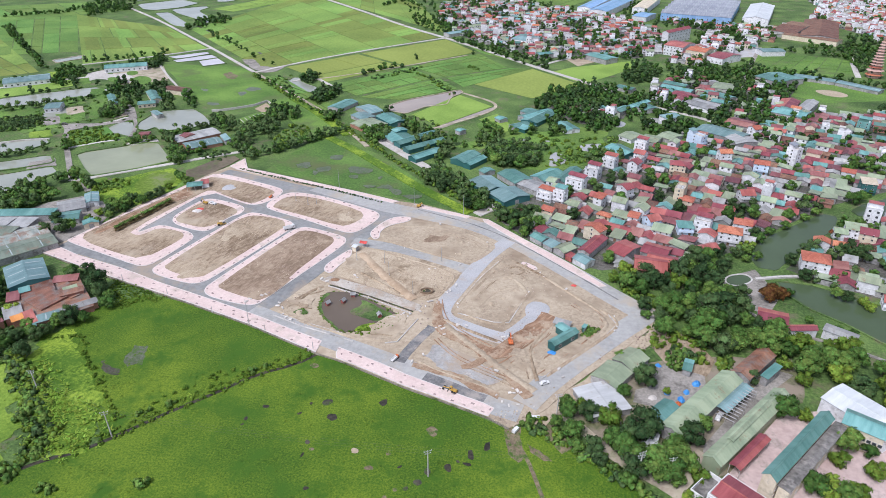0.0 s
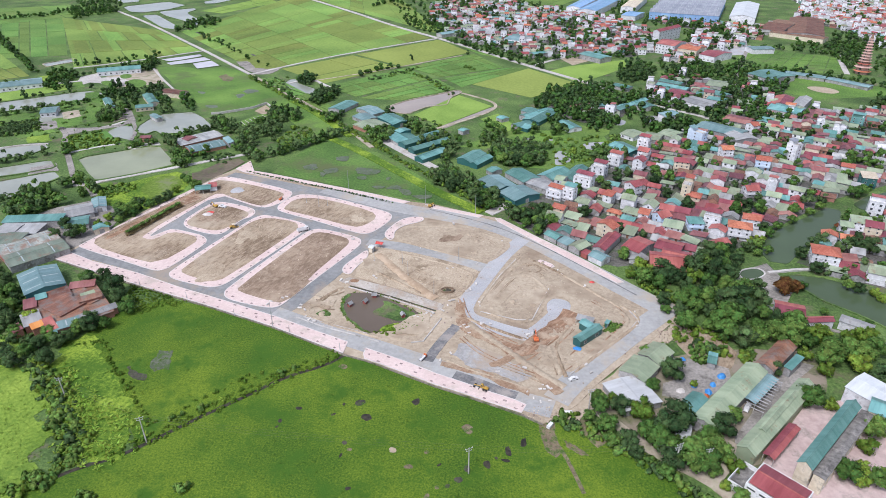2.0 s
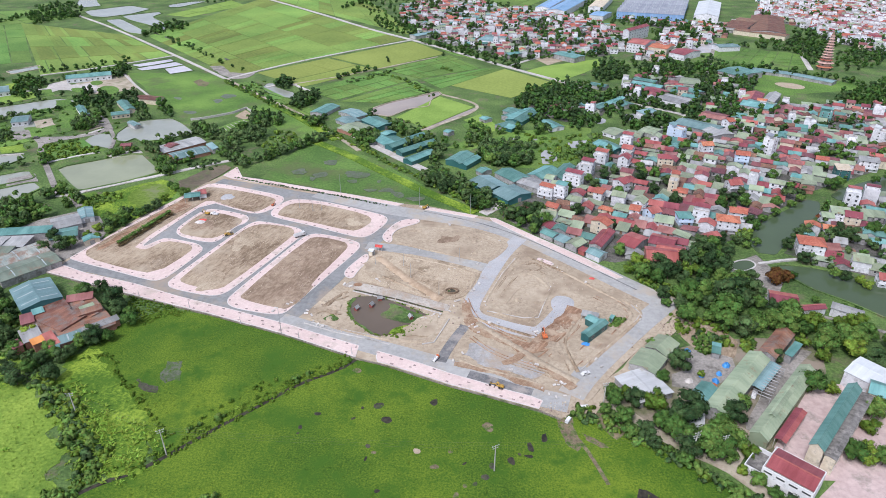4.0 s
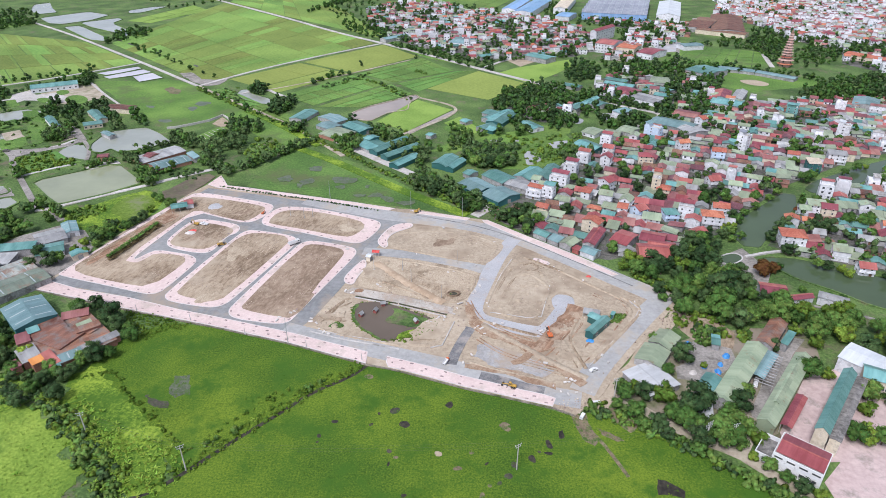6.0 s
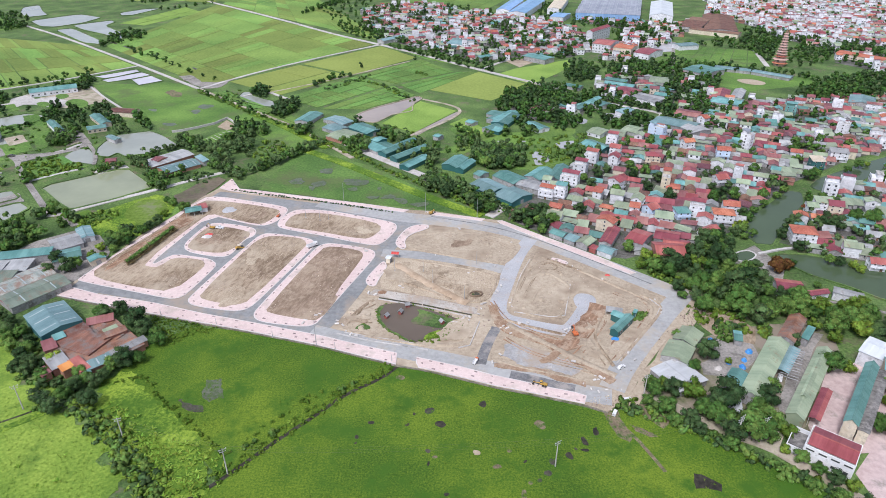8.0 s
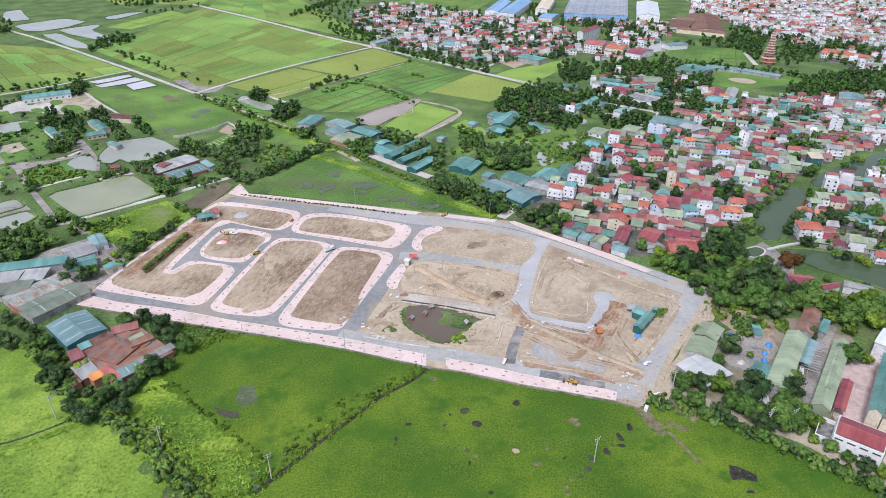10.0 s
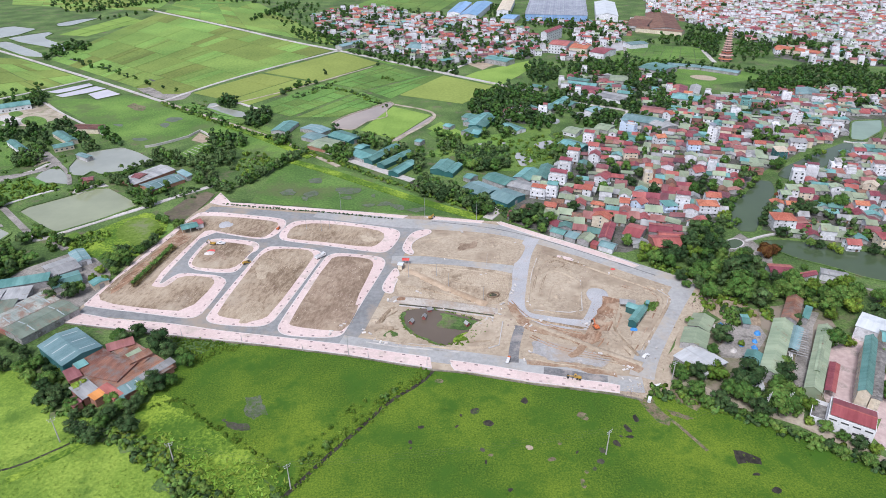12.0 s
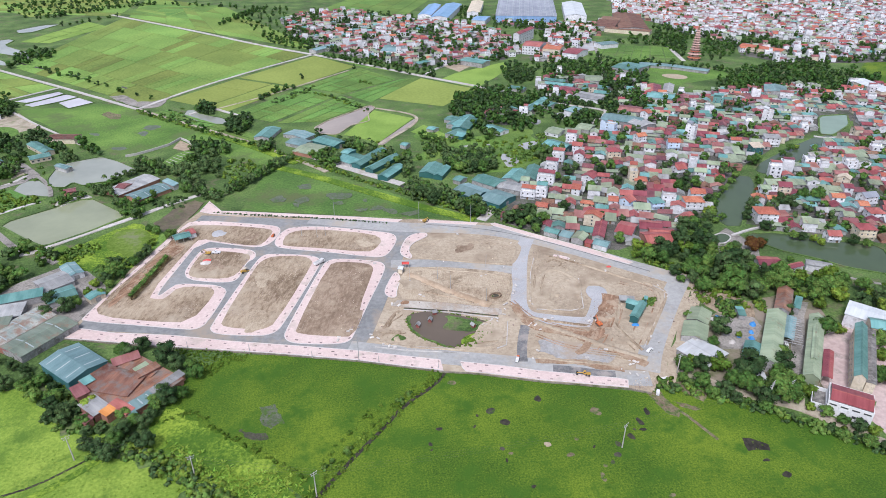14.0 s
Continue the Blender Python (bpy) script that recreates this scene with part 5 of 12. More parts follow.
# the field ditch with its track, from the culvert to the lower fields
DITCH = [(-21.1, 194.9), (-27.5, 189.2), (-38.9, 178.9), (-49.4, 168.6), (-58.9, 158.0), (-66.0, 149.2), (-72.6, 141.1), (-79.9, 135.0), (-86.0, 130.2), (-95.2, 122.6), (-104.0, 113.5), (-114.0, 103.0)]
strip("ditch", [(x + 0.8 * math.sin(k * 2.1), y + 0.8 * math.cos(k * 3.3)) for k, (x, y) in enumerate(DITCH)], 1.5, -0.3, 0.08, M["ditch"], "dark narrow field ditch", "ditch", bow=1)
strip("ditch", [(-172.0, 159.6), (-162.9, 162.1), (-152.8, 168.5), (-143.9, 175.2), (-137.5, 179.5)], 0.9, -0.3, 0.12, M["ditch"], "dark narrow field ditch", "ditch", bow=1)
strip("bank", [(-164.0, 156.0), (-155.8, 161.4), (-147.4, 168.2), (-141.6, 173.6)], 3.0, -0.3, 0.2, M["tall_mid"], "grassy bank of the field ditch", "bank", bow=1)
slab("tall_grass", ragged([(-166.2, 184.3), (-154.3, 185.9), (-146.1, 182.3), (-143.3, 173.3), (-161.2, 173.8)], 3, 1.0), -0.2, 0.128, M["tall_grass"], label="tall yellow-green grass", category="grass")
slab("bare_patch", ragged([(54.3, 170.4), (58.3, 171.3), (60.2, 159.1), (58.7, 156.4), (55.7, 159.2), (54.7, 164.0)], 1.0, 1.0), -0.1, 0.078, M["bare"], label="trodden muddy grass at the meadow corner", category="earth")
slab("bare_patch", ragged([(61.0, 165.5), (64.5, 163.5), (69.0, 158.8), (66.5, 158.0), (62.5, 161.5)], 1.0, 0.8), -0.1, 0.082, M["bare"], label="trodden muddy grass at the meadow corner", category="earth")

# yards, lanes and compounds
def yard(outline, mat, z, label, cat="yard"):
    return slab("yard", outline, -0.2, z, M[mat], label=label, category=cat)


slab("scrub_ground", ragged([(69.9, 183.4), (84.5, 194.9), (99.4, 210.1), (114.6, 219.1), (156.8, 225.5), (156.0, 205.1), (122.8, 163.8), (104.9, 154.0), (86.4, 165.8)], 4, 1.5), -0.2, 0.09, M["scrub"], label="trampled brown and green ground among the sheds", category="ground")
yard([(122.8, 163.8), (144.6, 193.1), (158.5, 197.6), (166.4, 194.5), (180.2, 185.6), (186.0, 162.6), (165.2, 147.6), (149.4, 152.0), (120.1, 150.4)], "yard", 0.12, "pinkish paved school yard")
yard([(103.4, 209.2), (112.2, 215.9), (123.2, 214.6), (122.2, 201.9), (114.4, 194.0), (104.4, 189.2), (96.0, 190.5), (97.4, 197.2), (105.6, 201.8)], "lane", 0.1, "grey-brown gravelled yard among the sheds")
slab("scrub_ground", ragged([(105.1, 228.6), (114.7, 237.2), (123.8, 232.1), (129.0, 218.9), (123.4, 209.7), (116.5, 210.0), (109.0, 215.2)], 3, 1.0), -0.2, 0.135, M["dirt"], label="bare earth and rubble among the sheds", category="ground")
yard([(116.9, 173.9), (138.1, 204.8), (148.8, 217.8), (155.1, 215.8), (146.0, 206.2), (120.4, 169.8), (114.1, 161.8)], "lane", 0.13, "grey lane between the long sheds")
path([(70.0, 182.0), (78.5, 174.2), (86.4, 165.8), (95.5, 159.4), (104.9, 154.0), (110.5, 148.6)], 4.0, "track", 0.25, "earth lane along the meadow", "lane")
yard([(127.5, 142.9), (137.8, 152.2), (162.6, 152.9), (137.9, 115.6), (127.8, 129.6)], "yard", 0.125, "pinkish paved yard behind the hall")
path([(106.6, 152.1), (112.0, 146.0), (117.9, 139.5), (128.4, 127.1)], 4.0, "track", 0.26, "earth lane along the meadow", "lane")
path([(104.9, 154.0), (109.9, 161.0), (117.1, 170.2)], 6.0, "track", 0.2, "earth lane between the sheds", "lane")
path([(-301.3, 417.9), (-292.0, 409.5), (-284.2, 396.8), (-268.5, 377.4), (-251.4, 356.9), (-235.8, 338.1), (-227.8, 329.2)], 3.6, "lane", 0.3, "worn concrete farm road", "road")
path([(-227.5, 326.8), (-221.4, 327.5), (-210.5, 338.0), (-195.9, 349.8), (-177.8, 364.0), (-159.0, 381.0), (-144.0, 391.4)], 3.5, "path", 0.4, "pale concrete path along the fish ponds", "path")
path([(-283.4, 421.6), (-278.7, 424.2), (-270.8, 429.8), (-267.0, 440.2), (-264.7, 446.6)], 3.0, "path", 0.28, "pale concrete farm road", "road")
path([(-265.8, 374.7), (-257.1, 383.4), (-248.6, 391.6), (-241.2, 396.4)], 2.2, "concrete", 0.4, "pale concrete path between two ponds", "path")
path([(-268.4, 449.1), (-258.8, 441.7), (-247.5, 426.1), (-241.0, 413.5), (-237.7, 403.6)], 2.6, "lane", 0.35, "pale path beside the pond", "path")
slab("terrace", [(-230.3, 387.5), (-230.7, 393.9), (-227.0, 396.3), (-222.6, 399.7), (-215.6, 402.0), (-211.6, 398.0), (-219.8, 394.0), (-226.0, 387.2)], -0.2, 0.5, M["path"], label="white concrete terrace along the fish pond", category="terrace")
yard([(-301.6, 419.9), (-293.3, 422.3), (-284.7, 423.7), (-273.7, 428.0), (-265.9, 435.8), (-263.7, 444.3), (-259.5, 440.7), (-262.7, 430.3), (-274.2, 420.9), (-280.9, 416.4), (-288.5, 408.3), (-293.5, 409.6)], "lane", 0.31, "worn concrete forecourt among the fish ponds")
yard([(-287.0, 461.9), (-284.1, 473.6), (-274.7, 465.7), (-257.2, 442.7), (-259.2, 436.4), (-271.8, 451.6), (-275.7, 449.6)], "lane", 0.29, "worn earth yard between the farm houses")
path([(-332.4, 597.0), (-302.0, 560.1), (-277.6, 533.5), (-241.6, 493.0)], 2.0, "path", 0.5, "ochre compound wall and path", "path")
path([(-427.1, 495.5), (-408.4, 514.0), (-385.0, 535.9), (-360.5, 550.7)], 3.2, "path", 0.3, "pale concrete road beside the long halls", "road")
slab("lawn", ragged([(-422.9, 490.8), (-381.0, 530.7), (-365.9, 517.9), (-400.9, 465.6)], 5, 0.8), -0.1, 0.27, M["rice_bright"], label="lime green lawn along the lake shore", category="lawn")
slab("lawn", ragged([(-361.1, 420.2), (-359.8, 430.2), (-350.7, 449.6), (-335.9, 437.5), (-349.5, 418.2)], 4, 0.8), -0.1, 0.275, M["pasture"], label="green lawn beside the tree nursery", category="lawn")
path([(-318.5, 375.0), (-304.0, 384.5), (-290.0, 388.0)], 1.4, "path", 0.75, "pale concrete edge of the fish pond", "wall")
path([(-221.4, 330.5), (-210.2, 318.4), (-205.6, 314.2)], 3.6, "lane", 0.3, "pale concrete farm road", "road")
path([(274.0, 793.8), (241.4, 694.1), (212.9, 604.5), (187.8, 525.4)], 4.0, "lane", 0.3, "grey village road", "road")
path([(132.5, 549.2), (149.0, 536.2), (173.2, 520.6), (177.2, 510.1), (155.4, 488.6), (143.1, 475.1)], 4.0, "path", 0.3, "pale village lane", "lane")
path([(355.9, 763.5), (341.8, 707.6), (333.8, 675.0)], 5.0, "path", 0.2, "pale forecourt path of the pagoda", "path")
path([(34.6, 658.9), (53.9, 687.8), (70.2, 705.8)], 4.0, "path", 0.3, "pale side lane", "lane")
yard([(257.5, 844.5), (282.6, 844.6), (263.1, 748.1), (227.1, 733.8)], "gravel", 0.1, "grey works yard")
yard([(63.6, 698.0), (86.1, 711.1), (93.1, 693.1), (76.0, 670.9)], "sand", 0.1, "bare sandy plot")
yard([(-378.2, 549.4), (-373.9, 572.1), (-358.6, 549.5), (-363.8, 532.9)], "path", 0.1, "pale concrete compound yard")
strip("compound_wall", [(-208.8, 468.2), (-202.8, 470.2), (-192.6, 478.2), (-182.3, 487.8), (-176.3, 500.9), (-171.1, 495.0), (-165.7, 486.6)], 0.5, 0.0, 1.8, M["concrete"], "low pale compound wall", "wall", bow=0)
yard([(-178.5, 481.0), (-176.1, 498.1), (-165.9, 485.3), (-163.6, 478.6), (-168.4, 473.9)], "dirt", 0.2, "walled bare earth enclosure")
slab("meadow", [(-332.9, 601.9), (-298.0, 606.4), (-285.0, 598.5), (-267.4, 614.9), (-242.6, 599.1), (-178.4, 542.1), (-125.9, 482.8), (-91.4, 438.0), (-104.1, 431.0), (-130.8, 449.4), (-175.8, 501.8), (-207.8, 468.4), (-234.4, 491.0), (-257.1, 512.5), (-292.8, 557.5)], -0.2, 0.07, M["pasture"], label="wet green pasture beside the canal", category="grass")
slab("mud_flat", ragged(rounded([(-257.4, 579.8), (-251.5, 587.4), (-237.9, 574.4), (-235.4, 561.9), (-245.4, 561.8)], 2), 3, 1.5), -0.1, 0.1, M["bare"], label="bare brown patch in the pasture", category="mud")
for k, spot in enumerate(([(-251.5, 528.1), (-242.9, 526.6), (-242.0, 518.9)], [(-212.5, 535.0), (-206.5, 541.8), (-197.6, 538.5), (-203.0, 525.6)], [(-212.8, 522.4), (-206.9, 528.8), (-203.5, 513.2), (-208.1, 513.1)], [(-224.9, 489.6), (-215.6, 492.6), (-211.2, 484.2), (-220.9, 482.9)])):
    slab("mud_flat", ragged(rounded(spot, 1), 2, 1.4), -0.1, 0.11 + 0.004 * k, M["wet"], label="rainwater standing in the pasture", category="mud")
slab("pitch", [(-180.6, 453.0), (-174.1, 468.1), (-168.3, 475.2), (-161.0, 470.8), (-164.0, 460.0), (-169.4, 445.3), (-174.8, 444.5)], -0.1, 0.2, M["rice"], label="small green playing pitch among trees", category="pitch")
for k in range(6):
    a, b = [(-179.3, 452.9), (-172.7, 445.5)]
    c, d = [(-168.0, 473.9), (-162.0, 469.7)]
    u = (k + 0.5) / 6
    strip("pitch_line", [(a[0] + (c[0] - a[0]) * u, a[1] + (c[1] - a[1]) * u), (b[0] + (d[0] - b[0]) * u, b[1] + (d[1] - b[1]) * u)], 0.5, 0.0, 0.24, M["path"], "white painted line of the pitch", "line", bow=0)
yard([(-374.5, 539.5), (-382.2, 556.4), (-375.5, 570.8), (-361.4, 556.6), (-346.2, 563.9), (-320.6, 543.5), (-328.2, 530.2), (-352.8, 539.8)], "path", 0.17, "pale forecourt of the large hall")
for k, ring in enumerate(([(-329.4, 543.4), (-330.0, 557.0), (-317.8, 555.5), (-306.1, 542.0), (-306.0, 529.0), (-317.8, 530.4)], [(-350.6, 567.4), (-344.4, 574.9), (-333.6, 564.1), (-338.1, 553.5)], [(-354.6, 543.0), (-349.6, 549.9), (-337.2, 540.0), (-341.0, 531.8)])):
    slab("lawn", rounded(ring, 2), -0.1, 0.22 + 0.004 * k, M["pasture"], label="clipped lawn of an ornamental garden", category="lawn")
slab("meadow", [(-286.0, 398.9), (-276.1, 413.0), (-267.1, 415.9), (-258.0, 405.0), (-239.4, 401.1), (-259.4, 378.2), (-269.9, 379.8)], -0.1, 0.2, M["pasture"], label="tall green grass beside the fish ponds", category="grass")
slab("meadow", [(-318.0, 442.1), (-303.9, 444.8), (-295.0, 430.9), (-306.2, 424.0)], -0.1, 0.2, M["pasture"], label="small green lawn by the farm road", category="grass")
slab("meadow", [(-329.0, 488.2), (-309.4, 480.2), (-285.6, 451.0), (-276.4, 457.2), (-269.8, 442.8), (-293.6, 435.4), (-309.1, 456.9)], -0.1, 0.17, M["pasture"], label="green garden plot among ponds", category="grass")
slab("meadow", [(-7.6, 426.1), (26.0, 467.9), (46.9, 461.6), (93.4, 461.9), (96.5, 443.8), (63.6, 395.5), (41.2, 395.4), (32.0, 426.4)], -0.2, 0.07, M["pasture"], label="bright green marshy meadow", category="grass")
slab("meadow", [(73.4, 568.2), (87.6, 595.2), (107.4, 580.4), (88.9, 549.2)], -0.2, 0.08, M["pasture"], label="small green field among trees", category="grass")
slab("meadow", [(52.9, 645.5), (70.2, 665.2), (133.5, 705.2), (131.2, 678.0), (108.4, 641.9), (80.6, 606.2), (63.1, 624.9)], -0.2, 0.07, M["rice_bright"], label="bright green meadow beside the village", category="grass")
slab("meadow", [(249.2, 625.1), (286.5, 658.4), (358.1, 630.1), (345.9, 605.4), (277.9, 582.0), (250.1, 604.8)], -0.2, 0.07, M["pasture"], label="bright green playing field", category="grass")
slab("bare_patch", rounded([(278.5, 623.2), (295.8, 625.5), (306.0, 611.1), (296.4, 601.1), (282.9, 607.0)], 2), -0.1, 0.12, M["sand"], label="bare sandy patch on the playing field", category="earth")
slab("meadow", [(556.9, 660.1), (684.8, 667.9), (563.6, 514.0), (444.6, 555.2)], -0.2, 0.07, M["meadow"], label="green field behind the wood", category="grass")

yard([(138.2, 279.2), (158.4, 292.1), (160.9, 282.0), (162.5, 267.2), (155.9, 255.0), (140.9, 259.9), (134.8, 268.9)], "lane", 0.14, "grey-pink paved plaza by the lake", "plaza")
slab("pond", rounded([(144.0, 283.5), (153.1, 287.4), (155.9, 281.5), (147.9, 274.9), (142.1, 276.5)], 2), -0.2, 0.2, M["river"], label="round garden pond on the plaza", category="water")
strip("pond_rim", (lambda r: r + r[:1])(rounded([(144.0, 283.5), (153.1, 287.4), (155.9, 281.5), (147.9, 274.9), (142.1, 276.5)], 2)), 0.7, -0.1, 0.5, M["concrete"], "pale stone rim of the garden pond", "rim", bow=0)
path([(141.9, 261.5), (151.4, 251.0), (164.4, 242.0), (184.6, 235.2), (202.4, 223.1)], 1.8, "lane", 0.3, "narrow lane along the canal", "lane")
path([(156.6, 282.8), (169.5, 287.4), (177.5, 288.9)], 1.6, "concrete", 0.8, "concrete footbridge between lake and canal", "bridge")
path([(310.6, 423.6), (320.1, 416.6), (344.9, 423.0)], 2.5, "concrete", 0.6, "concrete causeway between two ponds", "bridge")


# ---------------- trees and bushes ----------------
def leaf_cloud(rng, centre, radius, count, size, squash=0.8):
    """Leaf sprays on the shell of one clump: verts, faces."""
    verts, faces = [], []
    for _ in range(count):
        d = Vector((rng.gauss(0, 1), rng.gauss(0, 1), rng.gauss(0.25, 1))).normalized()
        p = Vector(centre) + Vector((d.x, d.y, d.z * squash)) * radius * rng.uniform(0.75, 1.12)
        n = (d + Vector((rng.uniform(-0.55, 0.55), rng.uniform(-0.55, 0.55), rng.uniform(-0.2, 0.7)))).normalized()
        u = n.orthogonal().normalized()
        u = u * math.cos(a := rng.uniform(0, 6.28)) + n.cross(u) * math.sin(a)
        v = n.cross(u)
        s, b = size * rng.uniform(0.6, 1.3), len(verts)
        verts += [p - u * s * 0.5 - v * s * 0.3, p + u * s * 0.5 - v * s * 0.3, p + u * s * 0.28 + v * s * 0.55, p - u * s * 0.28 + v * s * 0.55]
        faces.append((b, b + 1, b + 2, b + 3))
    return verts, faces


def core_into(verts, faces, centre, r, rng):
    """A lumpy dark heart of a clump."""
    b = len(verts)
    ring = 6
    c = Vector(centre)
    verts.append(c + Vector((0, 0, r * 0.75)))
    for z, s in ((0.35, 0.8), (-0.35, 0.8)):
        for k in range(ring):
            a = k * math.tau / ring + z
            verts.append(c + Vector((math.cos(a) * r * s * rng.uniform(0.8, 1.1), math.sin(a) * r * s * rng.uniform(0.8, 1.1), z * r)))
    verts.append(c + Vector((0, 0, -r * 0.7)))
    for k in range(ring):
        k2 = (k + 1) % ring
        faces += [(b, b + 1 + k, b + 1 + k2), (b + 1 + k, b + 7 + k, b + 7 + k2, b + 1 + k2), (b + 13, b + 7 + k2, b + 7 + k)]


PUFF = {}


def crown_mesh(name, mat, rng, height, spread, clumps, sprays, size, low=0.3):
    """Clumps of leaf sprays, shaded as one soft body."""
    verts, faces, puff = [], [], []
    for i in range(clumps):
        a, h = rng.uniform(0, 6.28), rng.uniform(low, 1.0)
        wide = math.sin(math.pi * min(1, max(0.12, 0.16 + 0.78 * (h - low) / (1 - low)))) ** 0.7
        r = spread * math.sqrt(rng.uniform(0.02, 1)) * wide * 0.72
        c = (r * math.cos(a), r * math.sin(a), height * h * 0.86)
        rad = spread * rng.uniform(0.3, 0.46)
        core_into(verts, faces, c, rad * 0.84, rng)
        v, f = leaf_cloud(rng, c, rad, sprays, size)
        faces += [tuple(i + len(verts) for i in q) for q in f]
        verts += v
        heart, middle = Vector(c), Vector((0, 0, height * 0.5))
        puff += [((p - heart).normalized() + 0.5 * (p - middle).normalized() + Vector((0, 0, 0.25))).normalized() for p in verts[len(puff) :]]
    me = mesh_of(name, verts, faces, mat, True)
    me.normals_split_custom_set_from_vertices(puff)
    PUFF[me.name] = np.array([tuple(p) for p in puff])
    return me


def trunk_mesh(name, rng, height, radius, limbs=4):
    bm = bmesh.new()
    lean = Vector((rng.uniform(-0.3, 0.3), rng.uniform(-0.3, 0.3), 0))
    fork = Vector((0, 0, height * 0.4)) + lean
    rod_into(bm, (0, 0, -0.2), fork, radius, radius * 0.7, 7)
    for k in range(limbs):
        a = k * math.tau / limbs + rng.uniform(-0.4, 0.4)
        end = fork + Vector((math.cos(a) * height * 0.22, math.sin(a) * height * 0.22, height * rng.uniform(0.2, 0.36)))
        rod_into(bm, fork, end, radius * 0.55, radius * 0.2, 5)
    me = bpy.data.meshes.new(name)
    bm.to_mesh(me)
    bm.free()
    me.materials.append(M["bark"])
    return me


TREES = {}
trng = random.Random(11)
for kind, mat, height, spread, clumps, sprays, size, label in (
    ("dark", "leaf_dark", 8.0, 4.4, 15, 74, 0.56, "dense tree with dark green leaves"),
    ("dark2", "leaf_dark", 9.5, 4.2, 15, 74, 0.56, "tall tree with dark green leaves"),
    ("mid", "leaf_mid", 7.5, 4.0, 14, 74, 0.56, "rounded green tree with broad leaves"),
    ("mid2", "leaf_mid", 9.0, 4.8, 17, 74, 0.56, "wide spreading tree with green leaves"),
    ("light", "leaf_light", 6.5, 3.6, 13, 62, 0.56, "small yellow-green tree with loose foliage"),
    ("flame", "leaf_flame", 6.0, 4.0, 16, 50, 0.75, "spreading flame tree with orange-red flowers"),
):
    TREES[kind] = (height, mat, crown_mesh("crown_" + kind, M[mat], trng, height, spread, clumps, sprays, size), trunk_mesh("trunk_" + kind, trng, height, 0.24), label)
SHRUBS = [crown_mesh("shrub_shape", None, trng, 1.7, 1.9, 5, 14, 0.8, 0.1) for _ in range(3)]
TINY_CROWNS = [crown_mesh("tiny_crown_shape", None, trng, 7.0, 3.8, 4, 9, 1.7, 0.2) for _ in range(4)]
FAR_CROWNS = [crown_mesh("far_crown_shape", None, trng, 7.0, 3.8, 6, 14, 1.2, 0.2) for _ in range(4)]


def tree(kind, p, scale=1.0, turn=0.0, z=0.0, group=""):
    height, mat, crown, trunk, label = TREES[kind]
    t = thing("tree", label, "tree", group, at=Matrix.LocRotScale((p[0], p[1], z), Euler((0, 0, turn)), (scale, scale, scale * 1.0)))
    part("trunk", trunk, None, t)
    part("crown", crown, None, t)
    return t


def grove(outline, gap, kinds, rng, low=0.7, high=1.25, group="", taken=None):
    for p in scatter(outline, gap, rng, taken=taken):
        tree(rng.choice(kinds), p, rng.uniform(low, high), rng.uniform(0, 6.28), group=group)


def mass(name, spots, shapes, mat, rng, low, high, label, category="bushes"):
    """Far or low growth that nobody could count, as one body."""
    all_v, all_f, base = [], [], 0
    kept = []
    for me in shapes:
        v = np.empty(len(me.vertices) * 3)
        me.vertices.foreach_get("co", v)
        kept.append((v.reshape(-1, 3), [tuple(p.vertices) for p in me.polygons], PUFF.get(me.name)))
    all_n = []
    for p in spots:
        v, f, soft = rng.choice(kept)
        a, s, h = rng.uniform(0, 6.28), rng.uniform(low, high), rng.uniform(0.8, 1.2)
        c, d = math.cos(a) * s, math.sin(a) * s
        q = np.column_stack([v[:, 0] * c - v[:, 1] * d + p[0], v[:, 0] * d + v[:, 1] * c + p[1], v[:, 2] * s * h - 0.1])
        all_v.append(q)
        if soft is not None:
            all_n.append(np.column_stack([soft[:, 0] * c - soft[:, 1] * d, soft[:, 0] * d + soft[:, 1] * c, soft[:, 2] * s]) / s)
        all_f += [tuple(i + base for i in t) for t in f]
        base += len(v)
    if not all_v:
        return None
    me = mesh_of(name, np.concatenate(all_v).tolist(), all_f, M[mat], bool(all_n))
    if all_n:
        me.normals_split_custom_set_from_vertices(np.concatenate(all_n).tolist())
    return tagged(part(name, me, None), label, category, "", "stuff")


# ---------------- sheds and houses ----------------
def slope_into(bm, p, thick):
    """A roof plane of four corners with thickness."""
    top = [bm.verts.new(q) for q in p]
    low = [bm.verts.new((q[0], q[1], q[2] - thick)) for q in p]
    bm.faces.new(top)
    bm.faces.new(low[::-1])
    for i in range(4):
        bm.faces.new([top[i], low[i], low[(i + 1) % 4], top[(i + 1) % 4]])


def walls_into(bm, x0, y0, x1, y1, z, ridge=None, thick=0.2):
    """One closed ring of walls with thickness; ridge: the height of the gables over the short ends."""
    ym, t = (y0 + y1) / 2, thick
    outer = [(x0, y0), (x1, y0), (x1, ym), (x1, y1), (x0, y1), (x0, ym)]
    inner = [(x0 + t, y0 + t), (x1 - t, y0 + t), (x1 - t, ym), (x1 - t, y1 - t), (x0 + t, y1 - t), (x0 + t, ym)]
    tops = [z, z, ridge or z, z, z, ridge or z]
    rings = [[bm.verts.new((x, y, h)) for (x, y), h in zip(ring, hs)] for ring, hs in ((outer, [-0.3] * 6), (outer, tops), (inner, tops), (inner, [-0.3] * 6))]
    for a, b in zip(rings, rings[1:]):
        for i in range(6):
            j = (i + 1) % 6
            bm.faces.new([a[i], a[j], b[j], b[i]])


